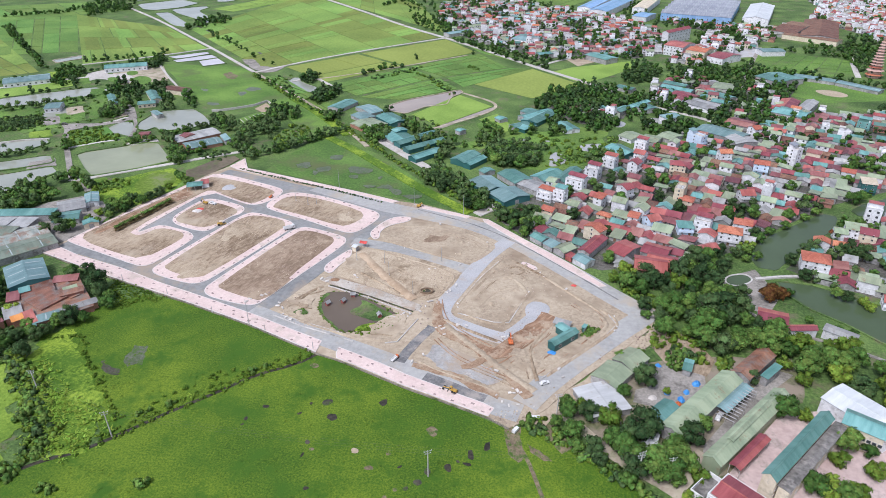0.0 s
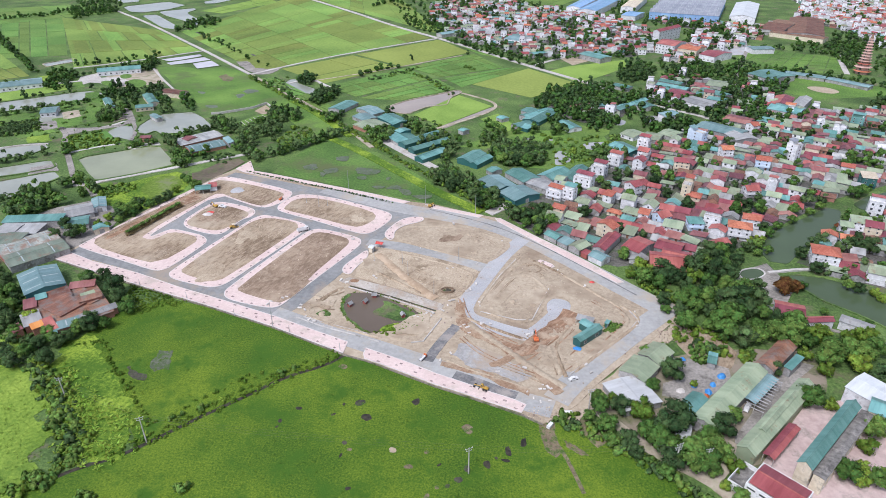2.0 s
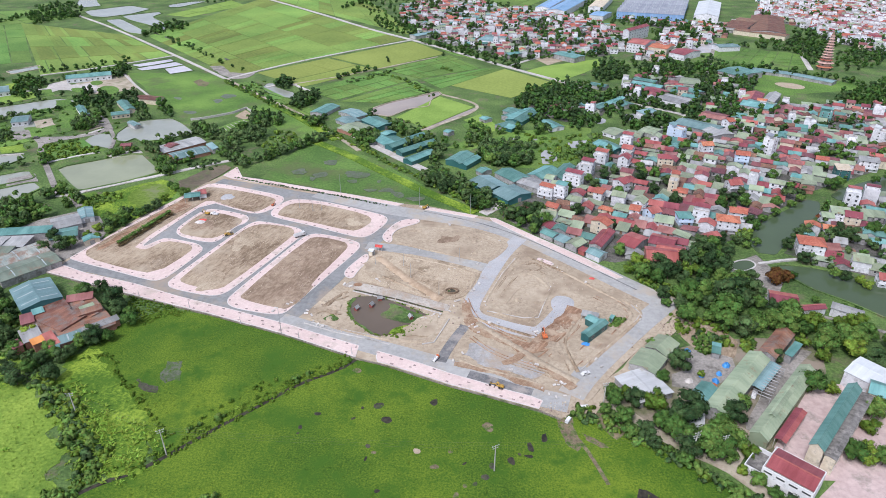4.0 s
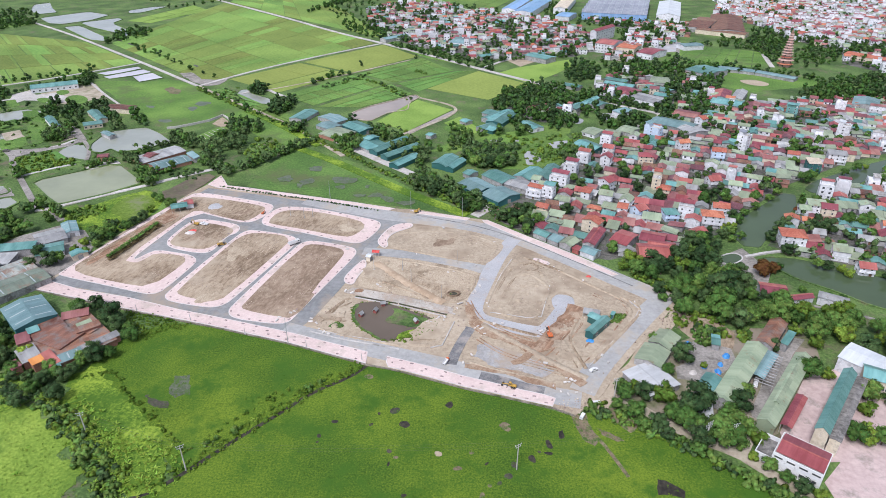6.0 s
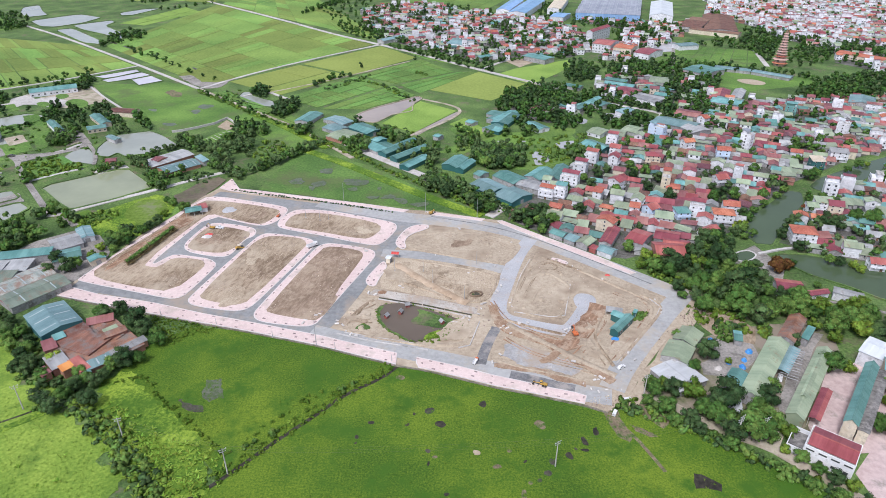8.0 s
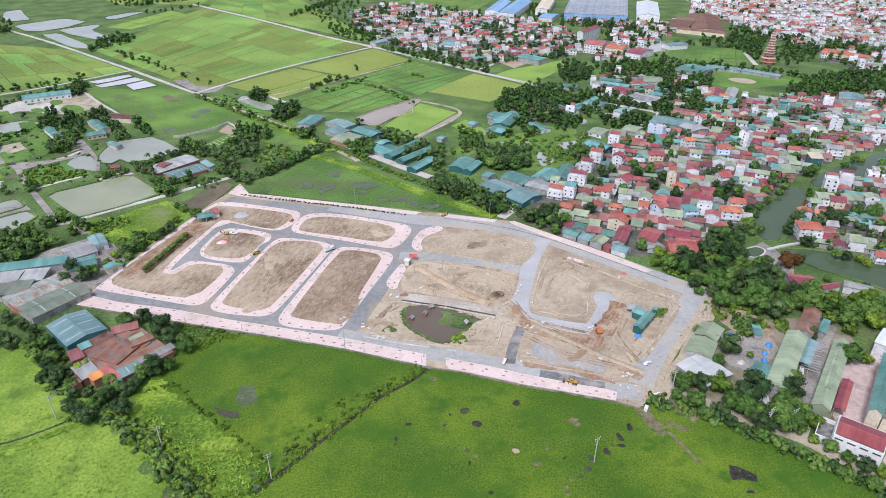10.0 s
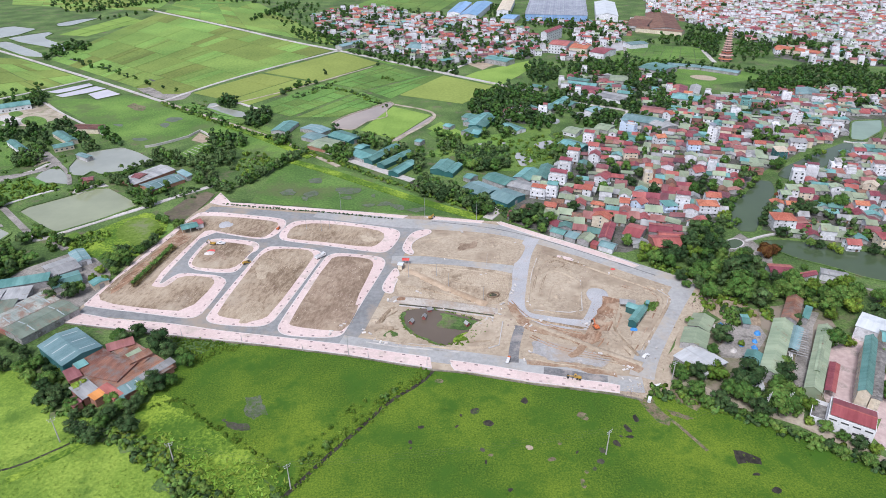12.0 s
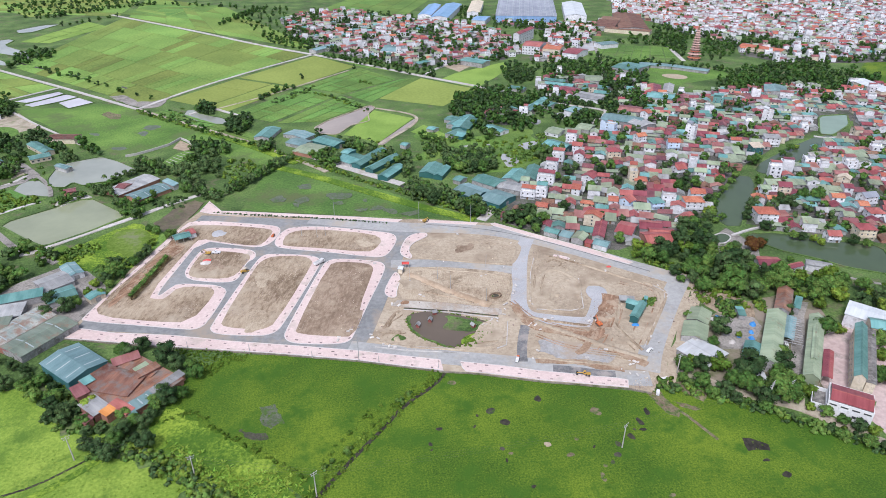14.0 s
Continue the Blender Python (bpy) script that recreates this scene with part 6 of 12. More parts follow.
def ring_into(bm, x0, y0, x1, y1, z0, z1, out=0.12, thick=0.15):
    """A closed band round a body."""
    sets = []
    for d, h in ((-out, z0), (-out, z1), (thick, z1), (thick, z0)):
        sets.append([bm.verts.new((x, y, h)) for x, y in ((x0 + d, y0 + d), (x1 - d, y0 + d), (x1 - d, y1 - d), (x0 + d, y1 - d))])
    for a, b in zip(sets, sets[1:] + sets[:1]):
        for i in range(4):
            j = (i + 1) % 4
            bm.faces.new([a[i], a[j], b[j], b[i]])


def placed(a, b, c):
    """The pose with its origin at a, x towards b, and the length and depth to c."""
    a, b, c = Vector(a), Vector(b), Vector(c)
    d = b - a
    length, turn = d.length, math.atan2(d.y, d.x)
    n = Vector((-d.y, d.x)) / length
    depth = (c - b).dot(n)
    return a, turn, length, depth


FRONT = {}
HOMES = []


def window_part(parent, x, y, z, w, h, facing, name="window", mat="window"):
    """A framed pane standing 5 cm proud of a wall; facing 0..3: -y, +x, +y, -x."""
    key = (round(w, 1), round(h, 1), mat)
    if key not in FRONT:
        bm = bmesh.new()
        t = 0.09
        for q in ((-w / 2, -h / 2, -w / 2 + t, h / 2), (w / 2 - t, -h / 2, w / 2, h / 2), (-w / 2 + t, -h / 2, w / 2 - t, -h / 2 + t), (-w / 2 + t, h / 2 - t, w / 2 - t, h / 2)):
            box_into(bm, q[0], -0.1, q[1], q[2], 0.05, q[3])
        n = len(bm.faces)
        box_into(bm, -w / 2 + t, -0.05, -h / 2 + t, w / 2 - t, 0.05, h / 2 - t)
        bm.faces.ensure_lookup_table()
        for i in range(n, len(bm.faces)):
            bm.faces[i].material_index = 1
        me = bpy.data.meshes.new(name)
        bm.to_mesh(me)
        bm.free()
        me.materials.append(M["frame"])
        me.materials.append(M[mat])
        FRONT[key] = me
    ob = part(name, FRONT[key], None, parent)
    ob.matrix_basis = pose(x, y, z, 0, 0, facing * 90)
    return ob


def shed(a, b, c, eave, rise, roof, wall, label, style="gable", open_sides=False, skylights=0, windows=0, name="shed", category="shed", group="", z=0.0, bays=0):
    """A long low building: a, b, c are corners of its eaves. style gable: ridge along a-b; cross: ridge across it; mono: one slope down to a-b."""
    at, turn, length, depth = placed(a, b, c)
    if style == "cross":
        return shed(b, c, a, eave, rise, roof, wall, label, "gable2", open_sides, skylights, windows, name, category, group, z, bays)
    if style == "gable2":
        # b, c, a: the ridge runs along b-c and the body lies towards a
        d = Vector(b) - Vector(a)
        n = Vector((-d.y, d.x)).normalized()
        depth = (Vector(c) - Vector(a)).dot(n)
        style = "gable"
    along_x, across_y = Vector((math.cos(turn), math.sin(turn))), Vector((-math.sin(turn), math.cos(turn)))
    pace = max(1, round(length / max(4.0, abs(depth))))
    for k in range(pace):
        q = Vector(at) + along_x * length * (k + 0.5) / pace + across_y * depth / 2
        HOMES.append((q.x, q.y, 0.5 * max(abs(depth), length / pace)))
    root = thing(name, label, category, group, at=pose(at.x, at.y, z, 0, 0, math.degrees(turn)))
    y0, y1 = min(0, depth), max(0, depth)
    ym, over = (y0 + y1) / 2, 0.35
    bm = bmesh.new()
    if open_sides:
        n = max(2, int(length / 5))
        posts = []
        for i in range(n + 1):
            for y in (y0 + 0.3, y1 - 0.3):
                part("post", rod((0.3 + (length - 0.6) * i / n, y, -0.2), (0.3 + (length - 0.6) * i / n, y, eave - 0.1), 0.1, None, 6), M["concrete"], root)
        bm.free()
    else:
        walls_into(bm, over, y0 + over, length - over, y1 - over, eave - 0.12, eave + rise * 0.86 - 0.12 if style == "gable" else None)
        part("wall", bm, M[wall], root)
    if style == "gable":
        for k, (ya, yb) in enumerate(((y0, ym), (y1, ym))):
            bm = bmesh.new()
            p = [(0, ya, eave), (length, ya, eave), (length, yb, eave + rise), (0, yb, eave + rise)]
            slope_into(bm, p if ya < yb else p[::-1], 0.12)
            bmesh.ops.recalc_face_normals(bm, faces=bm.faces[:])
            side = part("roof", bm, M[roof], root)
        part("ridge_cap", box(-0.05, ym - 0.3, eave + rise - 0.04, length + 0.05, ym + 0.3, eave + rise + 0.06), M[roof], root)
    else:
        bm = bmesh.new()
        far = depth
        slope_into(bm, [(0, 0, eave), (length, 0, eave), (length, far, eave + rise), (0, far, eave + rise)], 0.12)
        bmesh.ops.recalc_face_normals(bm, faces=bm.faces[:])
        part("roof", bm, M[roof], root)
    for k in range(skylights):
        x = length * (k + 0.5) / skylights
        ya, yb = y0 + (ym - y0) * 0.15, y0 + (ym - y0) * 0.9
        for sgn in (0, 1):
            if style != "gable" and sgn:
                continue
            bm = bmesh.new()
            if style == "gable":
                q = [(ya, 0.15), (yb, 0.9)] if not sgn else [(y1 - (ya - y0), 0.15), (y1 - (yb - y0), 0.9)]
            else:
                q = [(depth * 0.2, 0.2), (depth * 0.85, 0.85)]
            slope_into(bm, [(x - 0.26, q[0][0], eave + rise * q[0][1] + 0.05), (x + 0.26, q[0][0], eave + rise * q[0][1] + 0.05), (x + 0.26, q[1][0], eave + rise * q[1][1] + 0.05), (x - 0.26, q[1][0], eave + rise * q[1][1] + 0.05)], 0.04)
            bmesh.ops.recalc_face_normals(bm, faces=bm.faces[:])
            part("skylight_sheet", bm, M["skylight"], root, "pale translucent roof sheet")
    if not open_sides:
        for floor in range(bays and max(1, int(eave / 3.2)) or 0):
            for k in range(bays):
                x, h = length * (k + 0.5) / bays, 1.7 + 3.2 * floor
                window_part(root, x, y0 + over, h, 1.3, 1.4, 0)
                window_part(root, x, y1 - over, h, 1.3, 1.4, 2)
        for k in range(windows):
            window_part(root, length * (k + 0.5) / windows, y0 + over, min(1.8, eave * 0.5), 1.6, 1.3, 0)
        door = part("door", box(-1.2, -0.06, 0, 1.2, 0.04, min(2.6, eave - 0.5)), M["grey_wall"], root)
        door.matrix_basis = pose(length - over, ym, 0, 0, 0, 90)
    return root


def fold_roof(root, ex, ey, low, high, roof, thick=0.14):
    """A gable roof as one folded sheet, ridge along x, with its cap."""
    bm = bmesh.new()
    prof = [(-ey, low), (0, high), (ey, low), (ey, low - thick), (0, high - thick), (-ey, low - thick)]
    ends = [[bm.verts.new((sx, q[0], q[1])) for q in prof] for sx in (-ex, ex)]
    for i in range(6):
        bm.faces.new([ends[0][i], ends[0][(i + 1) % 6], ends[1][(i + 1) % 6], ends[1][i]])
    for k in (0, 1):
        bm.faces.new([ends[k][i] for i in (0, 1, 4, 5)])
        bm.faces.new([ends[k][i] for i in (1, 2, 3, 4)])
    bmesh.ops.recalc_face_normals(bm, faces=bm.faces[:])
    part("roof", bm, M[roof], root)


def house(p, w, d, turn, floors, style, roof, wall, label, group="", storey=2.85, fine=True, stair_cap=False, name="house"):
    """A village house, centred on p. style: gable, hip, flat (with parapet), mono."""
    root = thing(name, label, "house", group, at=pose(p[0], p[1], 0, 0, 0, turn))
    h = floors * storey
    x, y = w / 2, d / 2
    bm = bmesh.new()
    rise = 0.25 * min(w, d) if style in ("gable", "hip") else 0.0
    walls_into(bm, -x, -y, x, y, h, h + rise * 0.94 if style == "gable" else None)
    part("wall", bm, M[wall], root)
    for f in range(1, floors):
        bm = bmesh.new()
        ring_into(bm, -x, -y, x, y, f * storey - 0.12, f * storey + 0.08)
        part("floor_band", bm, M[wall], root)
    if style == "flat":
        bm = bmesh.new()
        ring_into(bm, -x, -y, x, y, h - 0.15, h + 0.85, 0.06)
        part("parapet", bm, M[wall], root)
    over = 0.45
    if style == "gable":
        e = over * rise / y
        fold_roof(root, x + over, y + over, h - e, h + rise + 0.1, roof)
    elif style == "hip":
        bm = bmesh.new()
        ex, ey = x + over, y + over
        r = max(0.05, ex - ey) if ex > ey else 0.0
        s = max(0.05, ey - ex) if ey > ex else 0.0
        v = [bm.verts.new(q) for q in ((-ex, -ey, h), (ex, -ey, h), (ex, ey, h), (-ex, ey, h), (-ex, -ey, h - 0.15), (ex, -ey, h - 0.15), (ex, ey, h - 0.15), (-ex, ey, h - 0.15))]
        a, b = bm.verts.new((-r, -s, h + rise)), bm.verts.new((r + 0.01, s + 0.01, h + rise))
        if ex > ey:
            quads = ([v[0], v[1], b, a], [v[1], v[2], b], [v[2], v[3], a, b], [v[3], v[0], a])
        else:
            quads = ([v[0], v[1], a], [v[1], v[2], b, a], [v[2], v[3], b], [v[3], v[0], a, b])
        for q in quads:
            bm.faces.new(q)
        for i in range(4):
            bm.faces.new([v[i], v[4 + i], v[4 + (i + 1) % 4], v[(i + 1) % 4]])
        bm.faces.new([v[7], v[6], v[5], v[4]])
        bmesh.ops.recalc_face_normals(bm, faces=bm.faces[:])
        part("roof", bm, M[roof], root)
    elif style == "mono":
        bm = bmesh.new()
        slope_into(bm, [(-x - over, -y - over, h + 0.05), (x + over, -y - over, h + 0.05), (x + over, y + over, h + 0.13 * d), (-x - over, y + over, h + 0.13 * d)], 0.12)
        bmesh.ops.recalc_face_normals(bm, faces=bm.faces[:])
        part("roof", bm, M[roof], root)
    else:
        part("roof", box(-x + 0.15, -y + 0.15, h + 0.02, x - 0.15, y - 0.15, h + 0.16), M["concrete_roof"], root)
        if stair_cap:
            cap = bmesh.new()
            box_into(cap, -x + 0.4, y - 3.6, h + 0.16, x - 0.4, y - 0.4, h + 2.6)
            part("stair_tower", cap, M[wall], root)
            bm = bmesh.new()
            slope_into(bm, [(-x, y - 4.2, h + 2.5), (x, y - 4.2, h + 2.5), (x, y + 0.1, h + 3.3), (-x, y + 0.1, h + 3.3)], 0.12)
            bmesh.ops.recalc_face_normals(bm, faces=bm.faces[:])
            part("stair_roof", bm, M[roof], root)
            if fine:
                tank = rod((x - 1.2, -y + 1.5, h + 0.5), (x - 1.2, -y + 1.5, h + 1.7), 0.55, 0.55, 10)
                part("water_tank", tank, M["white_sheet"], root, "steel rooftop water tank")
    n = max(1, int(w / 3.0))
    for f in range(floors):
        z = f * storey + 1.75
        for k in range(n):
            xx = -x + w * (k + 0.5) / n
            if f == 0 and k == n // 2:
                dr = part("door", box(-0.6, -0.07, 0, 0.6, 0.05, 2.3), M["door"], root)
                dr.matrix_basis = pose(xx, -y, 0)
            else:
                window_part(root, xx, -y, z - 0.1, 1.0, 1.2, 0)
        if fine:
            window_part(root, -x, 0, z - 0.1, 1.0, 1.2, 3)
            window_part(root, x, 0, z - 0.1, 1.0, 1.2, 1)
    if fine and floors > 1:
        bal = bmesh.new()
        prof = [(-y - 0.12, storey - 0.1), (-y - 1.1, storey - 0.1), (-y - 1.1, storey + 0.9), (-y - 1.0, storey + 0.9), (-y - 1.0, storey + 0.05), (-y - 0.12, storey + 0.05)]
        ends = [[bal.verts.new((sx, q[0], q[1])) for q in prof] for sx in (-x + 0.2, x - 0.2)]
        for i in range(6):
            bal.faces.new([ends[0][i], ends[0][(i + 1) % 6], ends[1][(i + 1) % 6], ends[1][i]])
        bal.faces.new(ends[0])
        bal.faces.new(ends[1][::-1])
        part("balcony", bal, M[wall], root)
    return root

# ---------------- sheds round the site ----------------
TEAL = "long shed with a teal corrugated roof"
shed(*[(-120.0, 490.0), (-107.8, 484.5), (-99.9, 507.6)], 2.8, 1.2, "teal", "grey_wall", TEAL, "cross")
shed(*[(-99.4, 491.5), (-81.4, 477.8), (-73.0, 487.5)], 2.8, 1.2, "blue_grey", "grey_wall", TEAL, "cross", skylights=3)
shed(*[(-96.0, 472.4), (-83.2, 462.0), (-76.5, 473.8)], 2.8, 0.9, "blue_grey", "grey_wall", TEAL, "gable")
shed(*[(-90.2, 453.1), (-74.4, 441.1), (-64.4, 459.5)], 2.8, 1.0, "green_sheet", "brick_wall", "broad shed with a faded green roof", "gable")
shed(*[(-76.2, 472.5), (-59.8, 455.8), (-48.6, 466.0)], 3.2, 1.2, "teal", "teal_wall", TEAL, "gable")
shed(*[(-60.5, 433.0), (-48.8, 419.6), (-40.9, 437.8)], 2.8, 1.3, "teal", "grey_wall", TEAL, "gable")
shed(*[(-55.5, 440.4), (-50.2, 435.6), (-44.5, 444.0)], 4.4, 0.8, "teal", "teal_wall", "raised teal roof over a shed", "gable")
shed(*[(-49.0, 421.9), (-42.6, 415.4), (-20.9, 442.6)], 3.0, 1.4, "teal", "teal_wall", TEAL, "cross")
shed(*[(-39.9, 411.1), (-34.6, 406.0), (-13.2, 429.9)], 3.0, 1.4, "teal", "teal_wall", TEAL, "cross")
shed(*[(-31.4, 397.9), (-26.1, 391.0), (-11.9, 410.2)], 3.0, 1.3, "teal", "teal_wall", TEAL, "cross")
shed(*[(-3.4, 398.5), (4.8, 390.6), (14.0, 407.9)], 3.4, 1.5, "teal", "teal_wall", TEAL, "cross")
shed(*[(5.5, 392.6), (9.8, 386.9), (18.8, 402.8)], 3.2, 1.2, "teal", "teal_wall", TEAL, "cross")
shed(*[(11.8, 363.2), (23.8, 348.2), (35.6, 359.9)], 3.4, 1.6, "blue_grey", "teal_wall", "wide shed with a blue-grey corrugated roof", "gable")
shed(*[(25.8, 348.2), (36.1, 336.5), (49.2, 350.0)], 3.4, 1.6, "blue_grey", "teal_wall", "wide shed with a blue-grey corrugated roof", "gable")
shed(*[(27.4, 377.5), (39.8, 363.4), (48.8, 374.0)], 3.4, 1.4, "teal", "grey_wall", TEAL, "gable")
shed(*[(15.5, 381.8), (19.9, 377.1), (25.0, 384.6)], 2.8, 1.0, "teal", "grey_wall", TEAL, "gable")
shed(*[(40.8, 363.4), (53.9, 354.1), (60.0, 365.2)], 3.4, 1.0, "grey_sheet", "grey_wall", "shed with a weathered grey sheet roof", "gable")
shed(*[(48.4, 378.0), (56.9, 369.0), (69.0, 384.8)], 3.4, 1.6, "teal", "grey_wall", TEAL, "cross")
shed(*[(61.8, 376.2), (68.6, 370.0), (79.2, 392.5)], 3.4, 1.6, "teal", "grey_wall", TEAL, "cross")
shed(*[(92.5, 434.2), (104.1, 418.6), (112.2, 433.2)], 3.6, 1.8, "teal", "teal_wall", TEAL, "gable")
shed(*[(103.8, 463.1), (112.5, 454.4), (119.0, 469.8)], 2.8, 1.2, "green_sheet", "white_wall", "house with a green and red sheet roof", "gable", windows=2)
shed(*[(58.2, 481.4), (68.1, 465.5), (77.2, 473.4)], 2.8, 1.2, "teal", "white_wall", "white farmhouse with a teal roof", "gable", windows=3)
shed(*[(159.4, 486.1), (184.9, 466.2), (193.2, 483.6)], 3.2, 1.2, "blue_grey", "grey_wall", TEAL, "gable")
shed(*[(176.6, 474.0), (182.2, 458.6), (196.9, 470.2)], 3.2, 1.2, "grey_sheet", "grey_wall", "shed with a weathered grey sheet roof", "gable")
shed(*[(36.5, 489.6), (46.2, 477.2), (59.5, 502.8)], 3.2, 1.4, "teal", "teal_wall", TEAL, "cross")
for a, b, c in (((37.5, 486.8), (52.0, 505.3), (49.3, 516.5)), ((48.5, 496.8), (59.1, 507.3), (59.3, 523.1)), ((31.1, 464.5), (41.8, 475.0), (40.8, 484.9)), ((118.1, 529.5), (134.5, 549.9), (131.0, 555.9)), ((108.3, 516.0), (118.6, 529.4), (112.2, 535.5)), ((108.0, 590.0), (121.0, 581.0), (126.0, 589.0)), ((146.0, 598.0), (170.0, 583.0), (176.0, 592.0)), ((150.0, 612.0), (168.0, 600.0), (173.0, 608.0)), ((182.0, 560.0), (196.0, 552.0), (200.0, 562.0))):
    shed(a, b, c, 3.2, 1.2, "teal", "grey_wall", TEAL, "gable", group="teal sheds at the field edge")
shed(*[(31.2, 507.0), (40.8, 498.1), (46.5, 510.0)], 2.8, 1.0, "teal", "grey_wall", TEAL, "gable")
shed(*[(30.1, 467.9), (38.6, 461.5), (41.4, 477.2)], 2.8, 1.0, "teal", "teal_wall", TEAL, "gable")
shed(*[(-11.4, 452.8), (-7.1, 449.1), (-5.1, 456.5)], 3, 0.6, "teal", "grey_wall", "small hut with a teal roof", "gable")
shed(*[(13.5, 486.6), (18.6, 481.1), (21.5, 489.5)], 2.8, 0.8, "teal", "grey_wall", TEAL, "gable")
shed(*[(119.6, 535.8), (127.9, 524.5), (132.0, 542.4)], 3.4, 1.0, "teal", "grey_wall", TEAL, "gable")
shed(*[(141.9, 504.8), (154.6, 513.8), (154.1, 524.6)], 3.4, 0.6, "blue_grey", "white_wall", "white two-storey shed with a grey roof", "mono", windows=3)

# the farms among the fish ponds
shed(*[(-192.9, 391.0), (-180.8, 382.4), (-163.6, 399.0)], 2.4, 1.2, "blue_grey", "brick_wall", "long cattle shed with a blue-grey roof", "cross", skylights=4)
shed(*[(-205.0, 404.9), (-194.1, 392.9), (-174.1, 416.8)], 2.4, 0.9, "grey_sheet", "brick_wall", "long shed with grey and maroon roofing", "cross")
shed(*[(-199.2, 403.9), (-192.8, 400.9), (-189.9, 409.1)], 3.3, 1.0, "maroon", "brick_wall", "small shed with a maroon roof", "gable")
shed(*[(-172.0, 410.4), (-162.8, 400.1), (-159.6, 403.1)], 3.2, 0.8, "blue_grey", "grey_wall", "shed with a blue-grey roof", "mono")
shed(*[(-312.2, 484.5), (-292.6, 461.9), (-287.9, 465.9)], 3.2, 1.2, "teal", "white_wall", "white house with a teal roof", "gable", windows=3)
shed(*[(-286.4, 500.5), (-266.8, 478.0), (-264.2, 487.6)], 3.2, 1.2, "teal", "cream_wall", "cream house with a teal roof", "gable", windows=3)
shed(*[(-270.8, 464.6), (-258.9, 471.2), (-263.9, 479.4)], 3.2, 0.9, "teal", "cream_wall", "cream house with a teal roof", "gable", windows=4)
shed(*[(-251.1, 451.2), (-240.6, 442.9), (-242.4, 451.2)], 3, 0.6, "blue_grey", "grey_wall", "small hut with a blue-grey roof", "gable")
shed(*[(-367.4, 559.9), (-333.9, 578.5), (-343.2, 592.0)], 4.2, 1.8, "teal", "white_wall", "large white hall with a teal roof", "gable", windows=8)
shed(*[(-421.5, 495.8), (-392.1, 518.6), (-406.2, 536.4)], 4, 1.6, "blue_grey", "white_wall", "large white hall with a blue-grey roof", "gable", windows=8)
shed(*[(-229.0, 401.1), (-222.0, 403.2), (-224.0, 409.5)], 3, 0.7, "maroon", "brick_wall", "small shed with a maroon roof beside the pond", "gable")
shed(*[(-274.5, 508.0), (-253.4, 503.6), (-262.4, 517.2)], 4, 1.2, "old_tile", "cream_wall", "low hall with an old brown tiled roof", "gable")
shed(*[(-336.0, 440.1), (-325.5, 445.1), (-336.0, 458.6)], 3.6, 1.0, "blue_grey", "white_wall", "white house with a teal sheet roof", "gable", windows=3)

# lower edge by the meadow: rusty workshops and the blue shed
shed(*[(-180.8, 222.2), (-165.4, 207.6), (-154.1, 219.4)], 5, 1.4, "dark_teal", "teal_wall", "big shed with a clean dark teal corrugated roof", "gable", skylights=3)
prng = random.Random(21)


def patchwork(a, b, c, d, rows, cols, height, mats, rng, label, wall="brick_wall"):
    """A warren of lean-to roofs over one block of ground."""
    a, b, c, d = (Vector(q) for q in (a, b, c, d))
    for i in range(cols):
        for j in range(rows):
            u0, u1, v0, v1 = i / cols, (i + 1) / cols, j / rows, (j + 1) / rows

            def at(u, v):
                return (a * (1 - u) + b * u) * (1 - v) + (d * (1 - u) + c * u) * v

            h = height + rng.uniform(-0.35, 0.45)
            mat, words = rng.choice(mats)
            shed(at(u0, v0), at(u1, v0), at(u1, v1), h, rng.uniform(0.25, 0.6), mat, wall, label % words, rng.choice(("mono", "gable", "mono")), group="workshop roofs")


